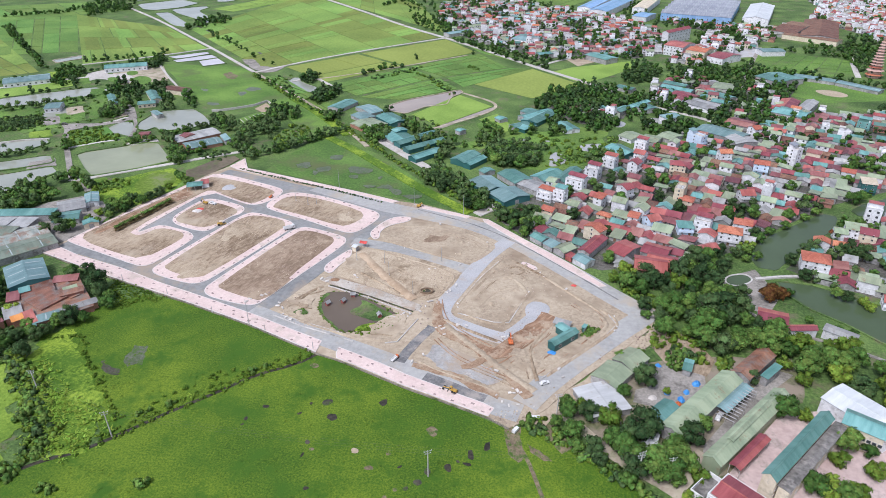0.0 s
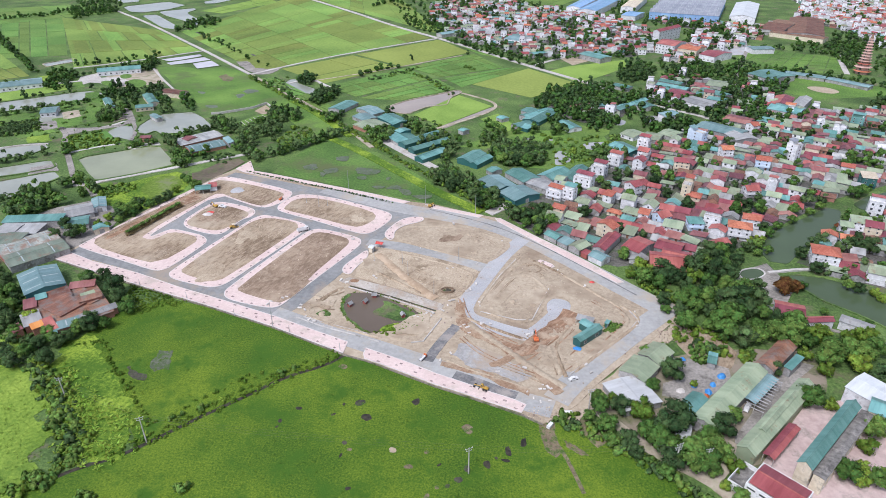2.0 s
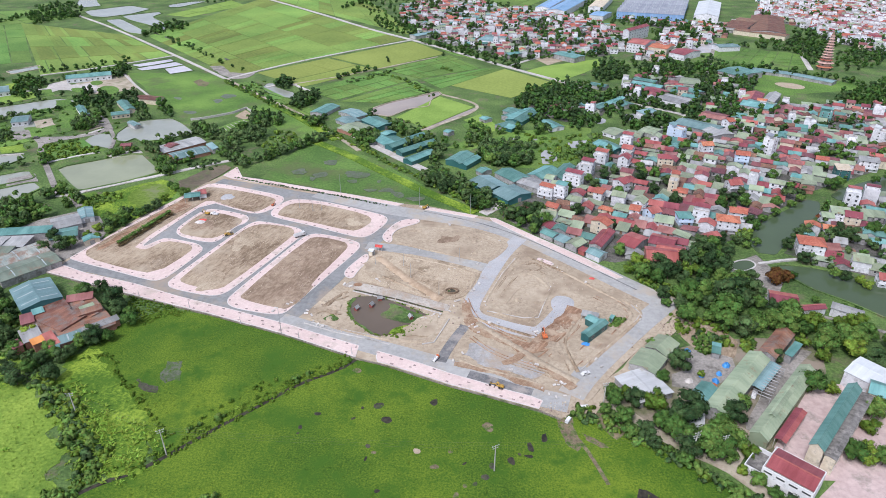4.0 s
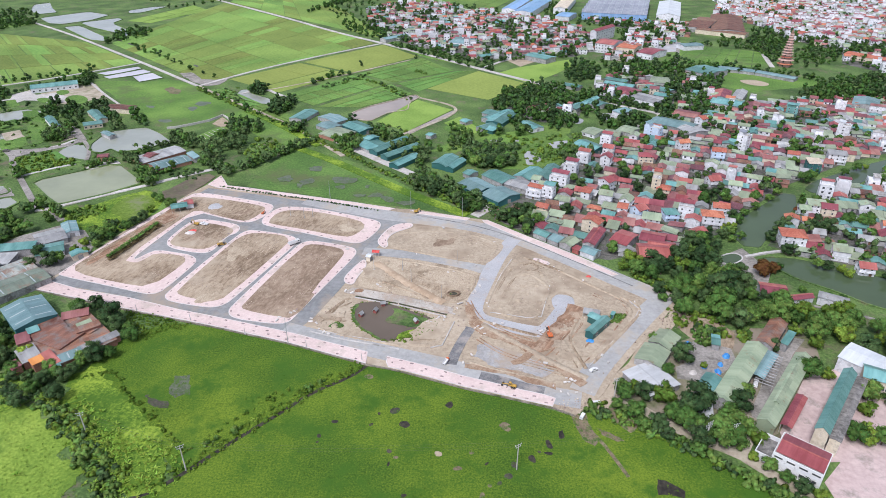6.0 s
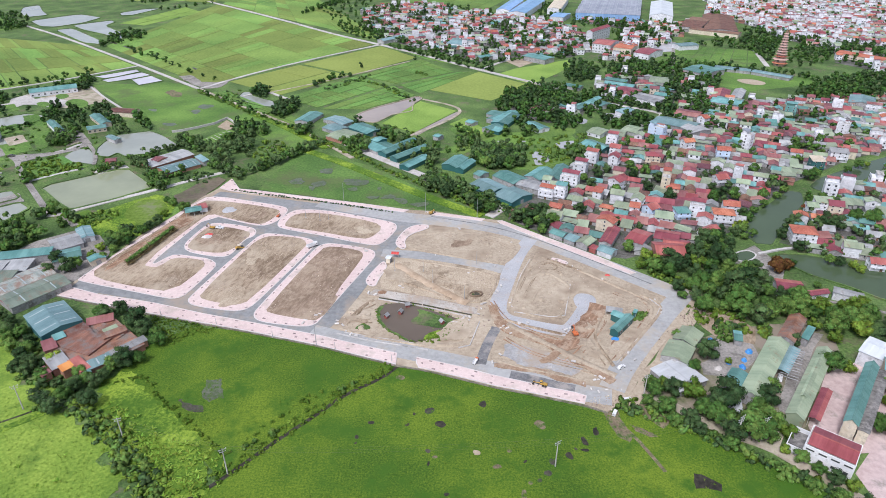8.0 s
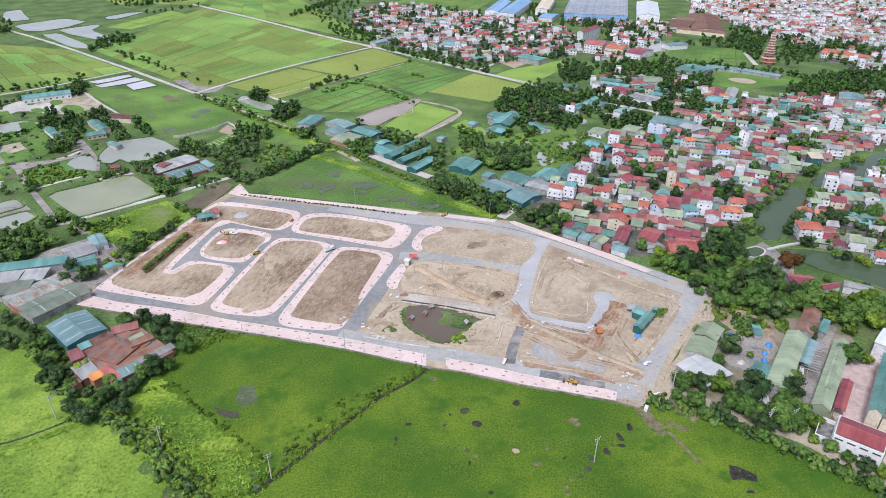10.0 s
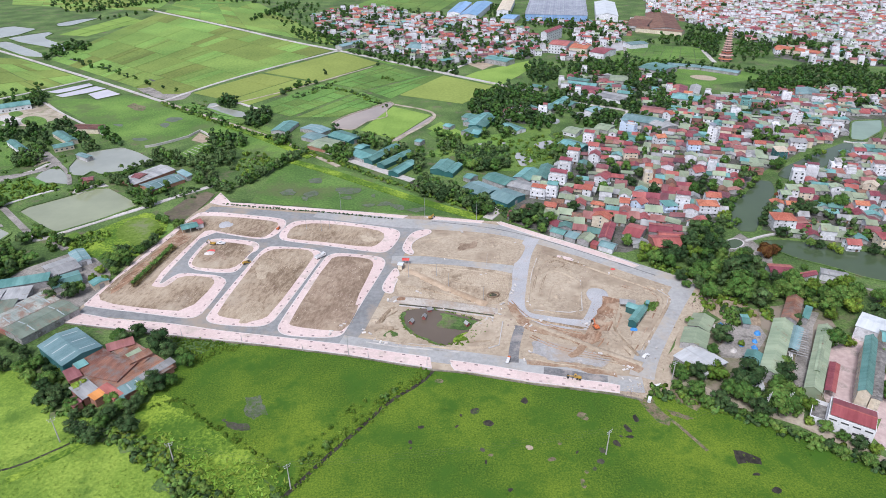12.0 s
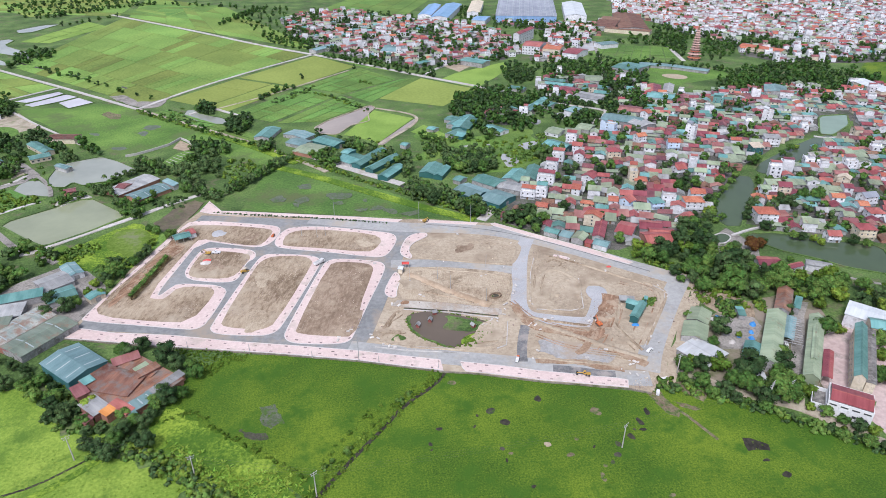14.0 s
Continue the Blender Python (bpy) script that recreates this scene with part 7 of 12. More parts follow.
shed((-163.5, 208.0), (-139.5, 186.8), (-125.0, 207.5), 2.7, 0.3, "rust_sheet", "brick_wall", "wide low workshop under a patchwork of rusted sheets", "mono", group="workshop roofs")
WORKSHOP = "low workshop with a %s sheet roof in a crowded yard"
for k, (mat, words, height, a, b, c) in enumerate((("rust_sheet", "rusted brown", 3.5, (-155.4, 203.2), (-142.0, 197.8), (-135.0, 207.6)), ("rust_sheet", "rusted brown", 3.3, (-165.1, 212.1), (-155.6, 203.4), (-150.6, 216.5)), ("maroon", "faded maroon", 3.7, (-151.8, 216.7), (-142.2, 221.1), (-144.9, 225.5)), ("rust_sheet", "rusted red-brown", 3.2, (-150.5, 217.5), (-136.0, 208.0), (-139.0, 215.0)), ("teal", "bright teal", 3.9, (-159.4, 206.5), (-156.2, 209.6), (-159.1, 212.8)), ("maroon", "pinkish maroon", 3.5, (-160.5, 200.0), (-156.4, 203.1), (-161.1, 208.7)), ("grey_sheet", "mottled grey", 3.4, (-151.4, 188.9), (-146.6, 194.0), (-154.2, 201.1)), ("orange_sheet", "bright orange", 3.9, (-146.6, 187.5), (-143.7, 191.1), (-146.6, 194.3)), ("red_sheet", "dull red", 3.6, (-140.1, 187.5), (-137.4, 190.9), (-144.6, 197.9)), ("blue_grey", "blue-grey", 3.4, (-138.2, 188.6), (-130.8, 195.3), (-134.4, 200.0)), ("teal", "faded teal", 3.1, (-137.0, 185.3), (-135.0, 187.2), (-137.1, 189.7)),) + (("maroon", "faded maroon", 3.4, (-153.2, 185.2), (-151.1, 188.5), (-155.0, 191.5)), ("rust_sheet", "raised rusty", 4.5, (-140.0, 206.8), (-132.7, 213.0), (-134.9, 216.6)), ("grey_sheet", "weathered grey", 3.1, (-133.1, 196.9), (-122.8, 208.2), (-125.6, 211.0)), ("green_sheet", "mossy green", 3.9, (-140.9, 210.6), (-136.9, 214.8), (-138.9, 218.0)),)):
    shed(a, b, c, height, 0.35 + 0.15 * (k % 3), mat, "brick_wall", WORKSHOP % words, "mono", group="workshop roofs", skylights=3 if k == 9 else 0)
shed(*[(-190.6, 229.5), (-174.6, 250.5), (-186.1, 259.2)], 3.6, 1.0, "moss_sheet", "grey_wall", "large workshop with a mossy dark green roof", "gable", skylights=2)
shed(*[(-202.5, 238.6), (-186.5, 259.6), (-197.5, 268.0)], 3.4, 0.9, "patched_sheet", "grey_wall", "large workshop with a patched and rusted sheet roof", "gable", skylights=3)
patchwork(*[(-224.8, 247.4), (-203.8, 249.8), (-200.9, 273.6), (-223.5, 270.5)], 2, 2, 3.5, (("grey_sheet", "grey"), ("rust_sheet", "rusted"), ("moss_sheet", "mossy green")), prng, "large workshop with a %s sheet roof", "grey_wall")
shed(*[(-227.5, 268.9), (-198.0, 276.0), (-201.5, 282.5)], 4, 0.8, "teal", "grey_wall", TEAL, "mono")
shed(*[(-198.9, 280.6), (-188.1, 289.5), (-198.9, 299.9)], 3.0, 1.1, "grey_sheet", "grey_wall", "wide workshop with a mottled grey-green roof", "gable")
shed(*[(-193.8, 269.4), (-182.5, 276.0), (-191.1, 284.5)], 3.2, 0.9, "teal", "grey_wall", "long workshop with a teal sheet roof", "gable")
yard([(-217.6, 296.3), (-202.3, 309.0), (-187.0, 302.9), (-173.9, 287.2), (-169.5, 265.3), (-181.1, 253.9), (-210.4, 258.1), (-222.0, 287.8)], "lane", 0.21, "grey trodden yard among the workshops")
shed(*[(-200.4, 304.6), (-192.2, 292.8), (-184.6, 295.2)], 3.2, 0.9, "blue_grey", "white_wall", "workshop with a pale blue-grey roof", "gable", skylights=2)
shed(*[(-179.8, 274.4), (-175.8, 269.9), (-170.0, 275.1)], 3, 0.8, "teal", "cream_wall", "cream hut with a teal roof", "gable")
shed(*[(-207.5, 241.8), (-193.6, 232.5), (-193.6, 238.6)], 3, 0.4, "red_sheet", "brick_wall", "lean-to with a red sheet roof", "mono")

# sheds, school and hall at the village edge
shed(*[(81.0, 198.2), (89.9, 192.4), (96.6, 202.5)], 3.4, 1.3, "green_sheet", "grey_wall", "shed with a pale green sheet roof", "cross")
shed(*[(88.6, 208.4), (96.2, 202.9), (103.2, 211.6)], 3.6, 1.4, "green_sheet", "grey_wall", "shed with a pale green sheet roof", "cross")
shed(*[(74.9, 190.5), (81.9, 177.1), (93.0, 187.9)], 3.0, 0.5, "pale_sheet", "grey_wall", "wide shed with a pale grey sheet roof", "gable")
shed(*[(98.0, 180.5), (103.4, 176.9), (110.8, 186.1)], 4, 1.0, "teal", "grey_wall", "shed with a teal sheet roof", "cross")
shed(*[(102.8, 176.2), (108.9, 171.0), (134.2, 203.6)], 4.6, 1.7, "green_sheet", "grey_wall", "long workshop with a weathered green sheet roof", "cross")
shed(*[(130.5, 207.8), (136.1, 203.8), (149.2, 220.2)], 4.8, 1.5, "rust_sheet", "grey_wall", "shed end with a rusted brown sheet roof", "cross")
shed(*[(140.9, 208.6), (143.2, 206.6), (148.9, 215.5)], 4, 0.5, "teal", "grey_wall", "lean-to with a teal sheet roof", "mono")
shed(*[(122.6, 190.9), (125.6, 186.1), (137.0, 200.4)], 4.2, 0.5, "blue_grey", "grey_wall", "open canopy with a blue-grey sheet roof", "cross", open_sides=True)
shed(*[(114.2, 165.1), (119.0, 161.0), (148.6, 197.6)], 4.8, 1.8, "green_sheet", "green_sheet", "long workshop with a pale green sheet roof", "cross")
shed(*[(122.2, 172.0), (123.9, 170.4), (140.0, 190.6)], 6.7, 0.5, "green_sheet", "green_sheet", "raised ridge vent along a workshop roof", "cross", name="roof_vent", category="roof vent", z=0.0)
shed(*[(121.5, 163.5), (124.8, 161.5), (137.1, 176.6)], 4, 0.6, "red_sheet", "grey_wall", "open canopy with a red sheet roof", "cross", open_sides=True)
shed(*[(128.4, 156.9), (132.0, 153.9), (156.8, 184.1)], 9, 1.8, "teal", "cream_wall", "cream three-storey school block with a teal roof", "cross", bays=10, name="school_building", category="school")
shed(*[(132.8, 155.2), (135.6, 152.6), (160.8, 183.2)], 7.0, 0.3, "gallery_roof", "cream_wall", "flat-roofed gallery of the school", "cross", bays=8, name="school_gallery", category="school")
shed(*[(158.8, 184.0), (169.5, 178.0), (174.4, 185.2)], 8, 1.6, "teal", "cream_wall", "cream school wing with a teal roof", "gable", bays=8, name="school_building", category="school")
shed(*[(156.9, 197.1), (172.1, 180.6), (181.9, 189.8)], 6.5, 1.0, "white_sheet", "white_wall", "white hall with a white sheet roof", "gable", name="hall", category="hall")

shed(*[(99.6, 181.7), (103.6, 178.8), (110.1, 185.6)], 3.0, 0.4, "dark_teal", "grey_wall", "low shed with a flat dark teal sheet roof", "mono")
shed(*[(102.9, 187.8), (104.9, 189.7), (110.4, 186.6)], 3.2, 0.3, "grey_sheet", "grey_wall", "narrow lean-to with a grey sheet roof", "mono")
shed(*[(96.3, 167.7), (100.9, 166.4), (107.5, 172.6)], 2.8, 0.4, "pale_sheet", "grey_wall", "low lean-to with a pale grey sheet roof", "mono")



def pergola(a, b, c, height, count):
    """Bare purlins on posts: a-b is one long edge, c lies across from a."""
    at, turn, length, depth = placed(a, b, c)
    root = thing("pergola", "bare grey steel purlins over the lane between workshops", "pergola", at=pose(at.x, at.y, 0, 0, 0, math.degrees(turn)))
    for k in range(count):
        x = length * k / (count - 1)
        part("purlin", box(x - 0.12, 0, height, x + 0.12, depth, height + 0.2), M["grey_wall"], root)
    for x in (0.2, length * 0.5, length - 0.2):
        for y in (0.2, depth - 0.2):
            part("post", rod((x, y, -0.2), (x, y, height), 0.09, None, 6), M["grey_wall"], root)
    return root


pergola((126.9, 181.9), (137.6, 198.4), (121.6, 185.4), 4.3, 12)


def red_hall(a, turn, length, depth):
    """A white hall: a red sheet roof set inside a parapet, a strip of high windows and an open bay at one end."""
    root = thing("hall", "white hall with a red sheet roof behind a parapet", "hall", at=pose(a[0], a[1], 0, 0, 0, turn))
    bm = bmesh.new()
    walls_into(bm, 0, 0, length, depth, 6.3, None, 0.25)
    part("wall", bm, M["bright_wall"], root)
    part("flat_roof", box(0.25, 0.25, 5.7, length - 0.25, depth - 0.25, 5.85), M["concrete_roof"], root)
    for ya, yb in ((0.7, depth * 0.5), (depth - 0.4, depth * 0.5)):
        bm = bmesh.new()
        slope_into(bm, [(0.6, ya, 6.45), (length - 0.3, ya, 6.45), (length - 0.3, yb, 7.7), (0.6, yb, 7.7)], 0.12)
        bmesh.ops.recalc_face_normals(bm, faces=bm.faces[:])
        part("roof", bm, M["red_sheet"], root)
    part("ridge_cap", box(0.55, depth * 0.5 - 0.25, 7.66, length - 0.25, depth * 0.5 + 0.25, 7.76), M["red_sheet"], root)
    for k in range(4):
        window_part(root, length * (k + 0.5) / 4, 0, 5.0, 2.6, 0.8, 0)
        window_part(root, length * (k + 0.5) / 4, 0, 2.0, 1.4, 1.3, 0)
    bm = bmesh.new()
    walls_into(bm, -5.0, 0.3, -0.02, depth - 0.6, 3.4, None, 0.22)
    part("side_bay", bm, M["bright_wall"], root, "white walls of an open side bay")
    part("bay_floor", box(-4.75, 0.55, 1.6, -0.25, depth - 0.85, 1.75), M["gallery_roof"], root, "dark floor of the open bay")
    for k in range(3):
        HOMES.append((a[0] + 7.0 * k * math.cos(radians(turn)), a[1] + 7.0 * k * math.sin(radians(turn)) + 5, 5.0))


red_hall((112.9, 149.2), math.degrees(math.atan2(-9.1, 11.1)), 14.6, 11.2)
shed(*[(114.1, 208.1), (117.4, 207.1), (121.4, 213.6)], 3, 0.6, "teal", "grey_wall", "small hut with a teal roof", "gable")
shed(*[(147.9, 244.8), (159.2, 241.8), (161.5, 251.1)], 4, 1.0, "red_sheet", "white_wall", "long low hall with a red sheet roof by the canal", "gable")
shed(*[(158.4, 238.5), (170.2, 241.0), (171.2, 245.4)], 4, 1.0, "red_sheet", "white_wall", "long low hall with a red sheet roof by the canal", "gable")
shed(*[(171.6, 241.9), (182.0, 235.6), (185.0, 240.8)], 4, 0.6, "grey_sheet", "white_wall", "low hall with a pale grey roof by the canal", "gable")
shed(*[(101.4, 273.6), (116.1, 272.4), (121.5, 286.0)], 5, 2.0, "red_sheet", "brick_wall", "temple hall with a broad red roof", "gable")

RED_HALL = "broad low hall with a red sheet roof"
shed(*[(76.1, 289.2), (82.0, 285.8), (91.4, 303.8)], 4, 1.2, "red_sheet", "grey_wall", RED_HALL, "cross")
shed(*[(90.0, 291.8), (97.8, 285.8), (106.0, 299.2)], 4, 1.4, "red_sheet", "grey_wall", RED_HALL, "gable")
shed(*[(105.5, 293.1), (117.1, 288.2), (121.9, 298.8)], 4, 1.4, "red_sheet", "grey_wall", RED_HALL, "gable")
shed(*[(106.9, 282.4), (119.8, 278.4), (125.0, 288.4)], 4.5, 1.6, "red_sheet", "brick_wall", RED_HALL, "gable")

# ---------------- landmark houses of the village ----------------

def home(p, w, d, turn, floors, style, roof, wall, label, **more):
    w, d = w * 0.84, d * 0.8
    HOMES.append((p[0], p[1], max(w, d) * 0.5))
    more.setdefault("storey", 2.25)
    return house(p, w, d, turn, floors, style, roof, wall, label, **more)


V = math.degrees(math.atan2(-130.0, 245.0))
WHITE_FLAT, WHITE_RED = "white house with a flat roof and a red stair roof", "white house with a red roof"
home((133.2, 364.1), 6, 14, V + 8, 4, "flat", "orange_tile", "cream_wall", "tall cream house with an orange roofed terrace", stair_cap=True)
home((136.1, 358.2), 9, 9, V + 8, 2, "hip", "orange_tile", "cream_wall", "cream house with an orange tiled roof")
home((156.9, 462.4), 7, 15, V + 70, 3, "flat", "blue_grey", "blue_wall", "narrow pale blue three-storey house", stair_cap=True)
home((96.1, 405.6), 10, 8, V, 3, "flat", "red_sheet", "white_wall", WHITE_FLAT, stair_cap=True)
home((85.4, 388.0), 10, 8, V, 3, "flat", "red_sheet", "white_wall", WHITE_FLAT, stair_cap=True)
home((75.1, 368.1), 13, 8, V, 3, "flat", "red_sheet", "white_wall", WHITE_FLAT, stair_cap=True)
home((58.6, 351.4), 11, 7, V, 2, "flat", "orange_tile", "white_wall", "white house with a flat roof and an orange stair roof", stair_cap=True)
home((66.5, 349.8), 8, 7, V, 3, "flat", "teal", "white_wall", "white house with a flat roof and a teal stair roof", stair_cap=True)
home((61.1, 331.4), 8, 7, V, 2, "gable", "orange_tile", "cream_wall", "house with an orange tiled gable roof")
home((84.9, 309.4), 7, 12, V + 80, 3, "gable", "orange_tile", "cream_wall", "cream three-storey house with an orange roof")
home((103.0, 364.0), 7, 10, V + 70, 3, "gable", "red_sheet", "white_wall", WHITE_RED)
home((88.2, 347.5), 6, 8, V, 3, "mono", "orange_tile", "white_wall", "narrow white house with an orange roof")
home((90.9, 334.5), 9, 6, V, 1, "hip", "orange_tile", "cream_wall", "small temple with an orange tiled roof")
home((118.1, 440.4), 9, 8, V, 3, "flat", "red_sheet", "white_wall", WHITE_FLAT, stair_cap=True)
home((115.9, 421.4), 8, 8, V, 3, "gable", "red_sheet", "white_wall", WHITE_RED)
home((110.9, 403.8), 8, 8, V + 90, 3, "gable", "red_sheet", "white_wall", WHITE_RED)
home((137.1, 405.9), 11, 9, V + 20, 3, "hip", "red_sheet", "cream_wall", "large cream villa with a red hipped roof")
home((114.8, 330.2), 8, 9, V + 60, 2, "gable", "red_sheet", "blue_wall", "pale blue house with a red roof")
home((118.6, 318.2), 11, 9, V + 10, 2, "mono", "green_sheet", "white_wall", "white house with a green sheet roof")
home((130.9, 325.4), 9, 10, V + 30, 2, "hip", "teal", "blue_wall", "pale blue house with a teal roof")
home((110.4, 342.2), 9, 8, V + 90, 2, "gable", "green_sheet", "white_wall", "white house with a rounded green roof")
home((169.6, 432.8), 9, 8, V + 40, 3, "gable", "orange_tile", "white_wall", "white house with an orange tiled roof")
home((188.5, 416.5), 10, 8, V + 15, 3, "gable", "orange_tile", "blue_wall", "pale blue house with an orange roof")
home((211.0, 433.0), 7, 9, V + 70, 5, "flat", "slate_sheet", "white_wall", "tall white house with a dark blue roof cap", stair_cap=True)
home((170.6, 373.0), 9, 9, V + 40, 2, "gable", "red_sheet", "white_wall", WHITE_RED)
home((151.2, 318.5), 13, 10, V + 15, 3, "hip", "orange_tile", "white_wall", "big white house with orange roofs beside the lake")
home((159.4, 329.1), 10, 8, V + 15, 3, "gable", "orange_tile", "white_wall", "big white house with orange roofs beside the lake")
home((137.4, 301.9), 12, 8, V + 60, 2, "gable", "red_sheet", "white_wall", WHITE_RED)
home((184.9, 297.1), 14, 12, V + 15, 3, "hip", "orange_tile", "white_wall", "large white villa with orange tiled roofs on the far bank")
home((214.1, 333.0), 11, 9, V + 15, 3, "mono", "green_sheet", "white_wall", "white house with a green roof on the far bank")
home((218.8, 329.4), 9, 9, V + 10, 3, "gable", "red_sheet", "cream_wall", "cream house with a red roof on the far bank")
home((295.8, 463.2), 8, 10, V + 80, 4, "flat", "white_sheet", "white_wall", "tall white house with a flat roof", stair_cap=True)
home((265.2, 411.8), 13, 9, V + 10, 3, "mono", "grey_sheet", "white_wall", "pale three-storey house by the lake")
home((242.5, 396.6), 9, 10, V + 20, 3, "mono", "cream_wall", "teal_wall", "tall house with a green sheeted side by the lake")
home((281.1, 513.8), 10, 7, V, 3, "flat", "teal", "teal", "turquoise rendered three-storey house with a flat roof", stair_cap=True)
home((259.4, 306.9), 11, 9, V + 30, 3, "gable", "slate_sheet", "white_wall", "white villa with a deep blue roof")
home((265.0, 333.9), 7, 9, V + 70, 3, "gable", "cream_wall", "cream_wall", "narrow cream house with a gabled roof")
home((289.1, 359.1), 9, 9, V + 20, 3, "flat", "maroon", "white_wall", WHITE_FLAT, stair_cap=True)
home((207.5, 269.2), 8, 8, V + 15, 2, "gable", "red_sheet", "white_wall", WHITE_RED)
home((226.8, 269.2), 11, 10, V + 15, 3, "hip", "red_sheet", "cream_wall", "large cream villa with a red hipped roof")
home((251.2, 290.1), 10, 10, V + 15, 2, "hip", "red_sheet", "white_wall", WHITE_RED)
home((199.6, 486.1), 7, 9, V + 60, 3, "gable", "orange_tile", "white_wall", "white house with an orange tiled roof")
home((351.8, 518.8), 14, 8, V, 2, "flat", "maroon", "white_wall", WHITE_FLAT, stair_cap=True)

# ---------------- the dense village, row by row ----------------
LAKES = [
    [(155.6, 303.2), (171.4, 329.0), (209.8, 365.0), (217.0, 360.6), (209.0, 339.9), (188.1, 317.2), (177.4, 303.0), (165.9, 288.4), (158.6, 291.1)],
    [(164.4, 287.1), (182.4, 286.5), (207.9, 274.1), (231.2, 261.8), (214.6, 225.1), (194.1, 237.4), (184.0, 248.4), (171.9, 258.0), (163.2, 268.0)],
    [(222.2, 366.5), (237.1, 383.0), (279.6, 408.4), (311.5, 424.8), (330.0, 428.4), (325.2, 413.2), (292.5, 396.4), (263.5, 375.1), (248.2, 364.0), (235.5, 359.1), (224.1, 359.1)],
    [(353.1, 481.4), (389.2, 478.4), (359.9, 438.6), (321.8, 413.8), (308.0, 420.1)],
]
crng = random.Random(77)
KINDS = []
for roof, wall, floors, style, words in (
    ("red_sheet", "grey_wall", 1, "gable", "low house with a red sheet roof"),
    ("red_sheet", "cream_wall", 1, "gable", "low cream house with a red sheet roof"),
    ("maroon", "grey_wall", 1, "gable", "low house with a faded maroon roof"),
    ("maroon", "grey_wall", 1, "mono", "low house with a faded maroon lean-to roof"),
    ("green_sheet", "grey_wall", 1, "mono", "low house with a pale green sheet roof"),
    ("green_sheet", "white_wall", 2, "gable", "two-storey house with a pale green roof"),
    ("teal", "grey_wall", 1, "gable", "low house with a teal sheet roof"),
    ("grey_sheet", "grey_wall", 1, "gable", "low house with a grey fibre-cement roof"),
    ("old_tile", "brick_wall", 1, "gable", "old house with a brown tiled roof"),
    ("red_sheet", "white_wall", 2, "gable", "two-storey white house with a red roof"),
    ("orange_tile", "white_wall", 2, "gable", "two-storey white house with an orange tiled roof"),
    ("concrete_roof", "white_wall", 2, "flat", "two-storey white house with a flat roof"),
    ("red_sheet", "white_wall", 3, "flat", "three-storey white house with a red stair roof"),
    ("maroon", "cream_wall", 2, "gable", "two-storey cream house with a maroon roof"),
):
    for w, d in ((5.6, 7.8), (7.8, 6.2)):
        KINDS.append((roof, wall, floors, style, words, w, d))
WEIGHTS = [7, 7, 2.5, 2.5, 4, 4, 3.5, 3.5, 11, 11, 2.2, 2.2, 8, 8, 6, 6, 3.5, 3.5, 1.1, 1.1, 0.8, 0.8, 1.0, 1.0, 0.7, 0.7, 0.7, 0.7]
FIRST = {}


def plain_house(i, p, turn, group):
    """A repeat of one of the common house kinds, sharing its shapes."""
    roof, wall, floors, style, words, w, d = KINDS[i]
    at = pose(p[0], p[1], 0, 0, 0, turn) @ Matrix.Diagonal((crng.uniform(0.92, 1.05), crng.uniform(0.92, 1.05), crng.uniform(0.85, 1.12), 1))
    if i in FIRST:
        return copy_thing(FIRST[i], at)
    FIRST[i] = house(p, w, d, turn, floors, style, roof, wall, words, group, 2.4 if floors == 1 else 2.8, False, floors == 3)
    FIRST[i].matrix_basis = at
    return FIRST[i]


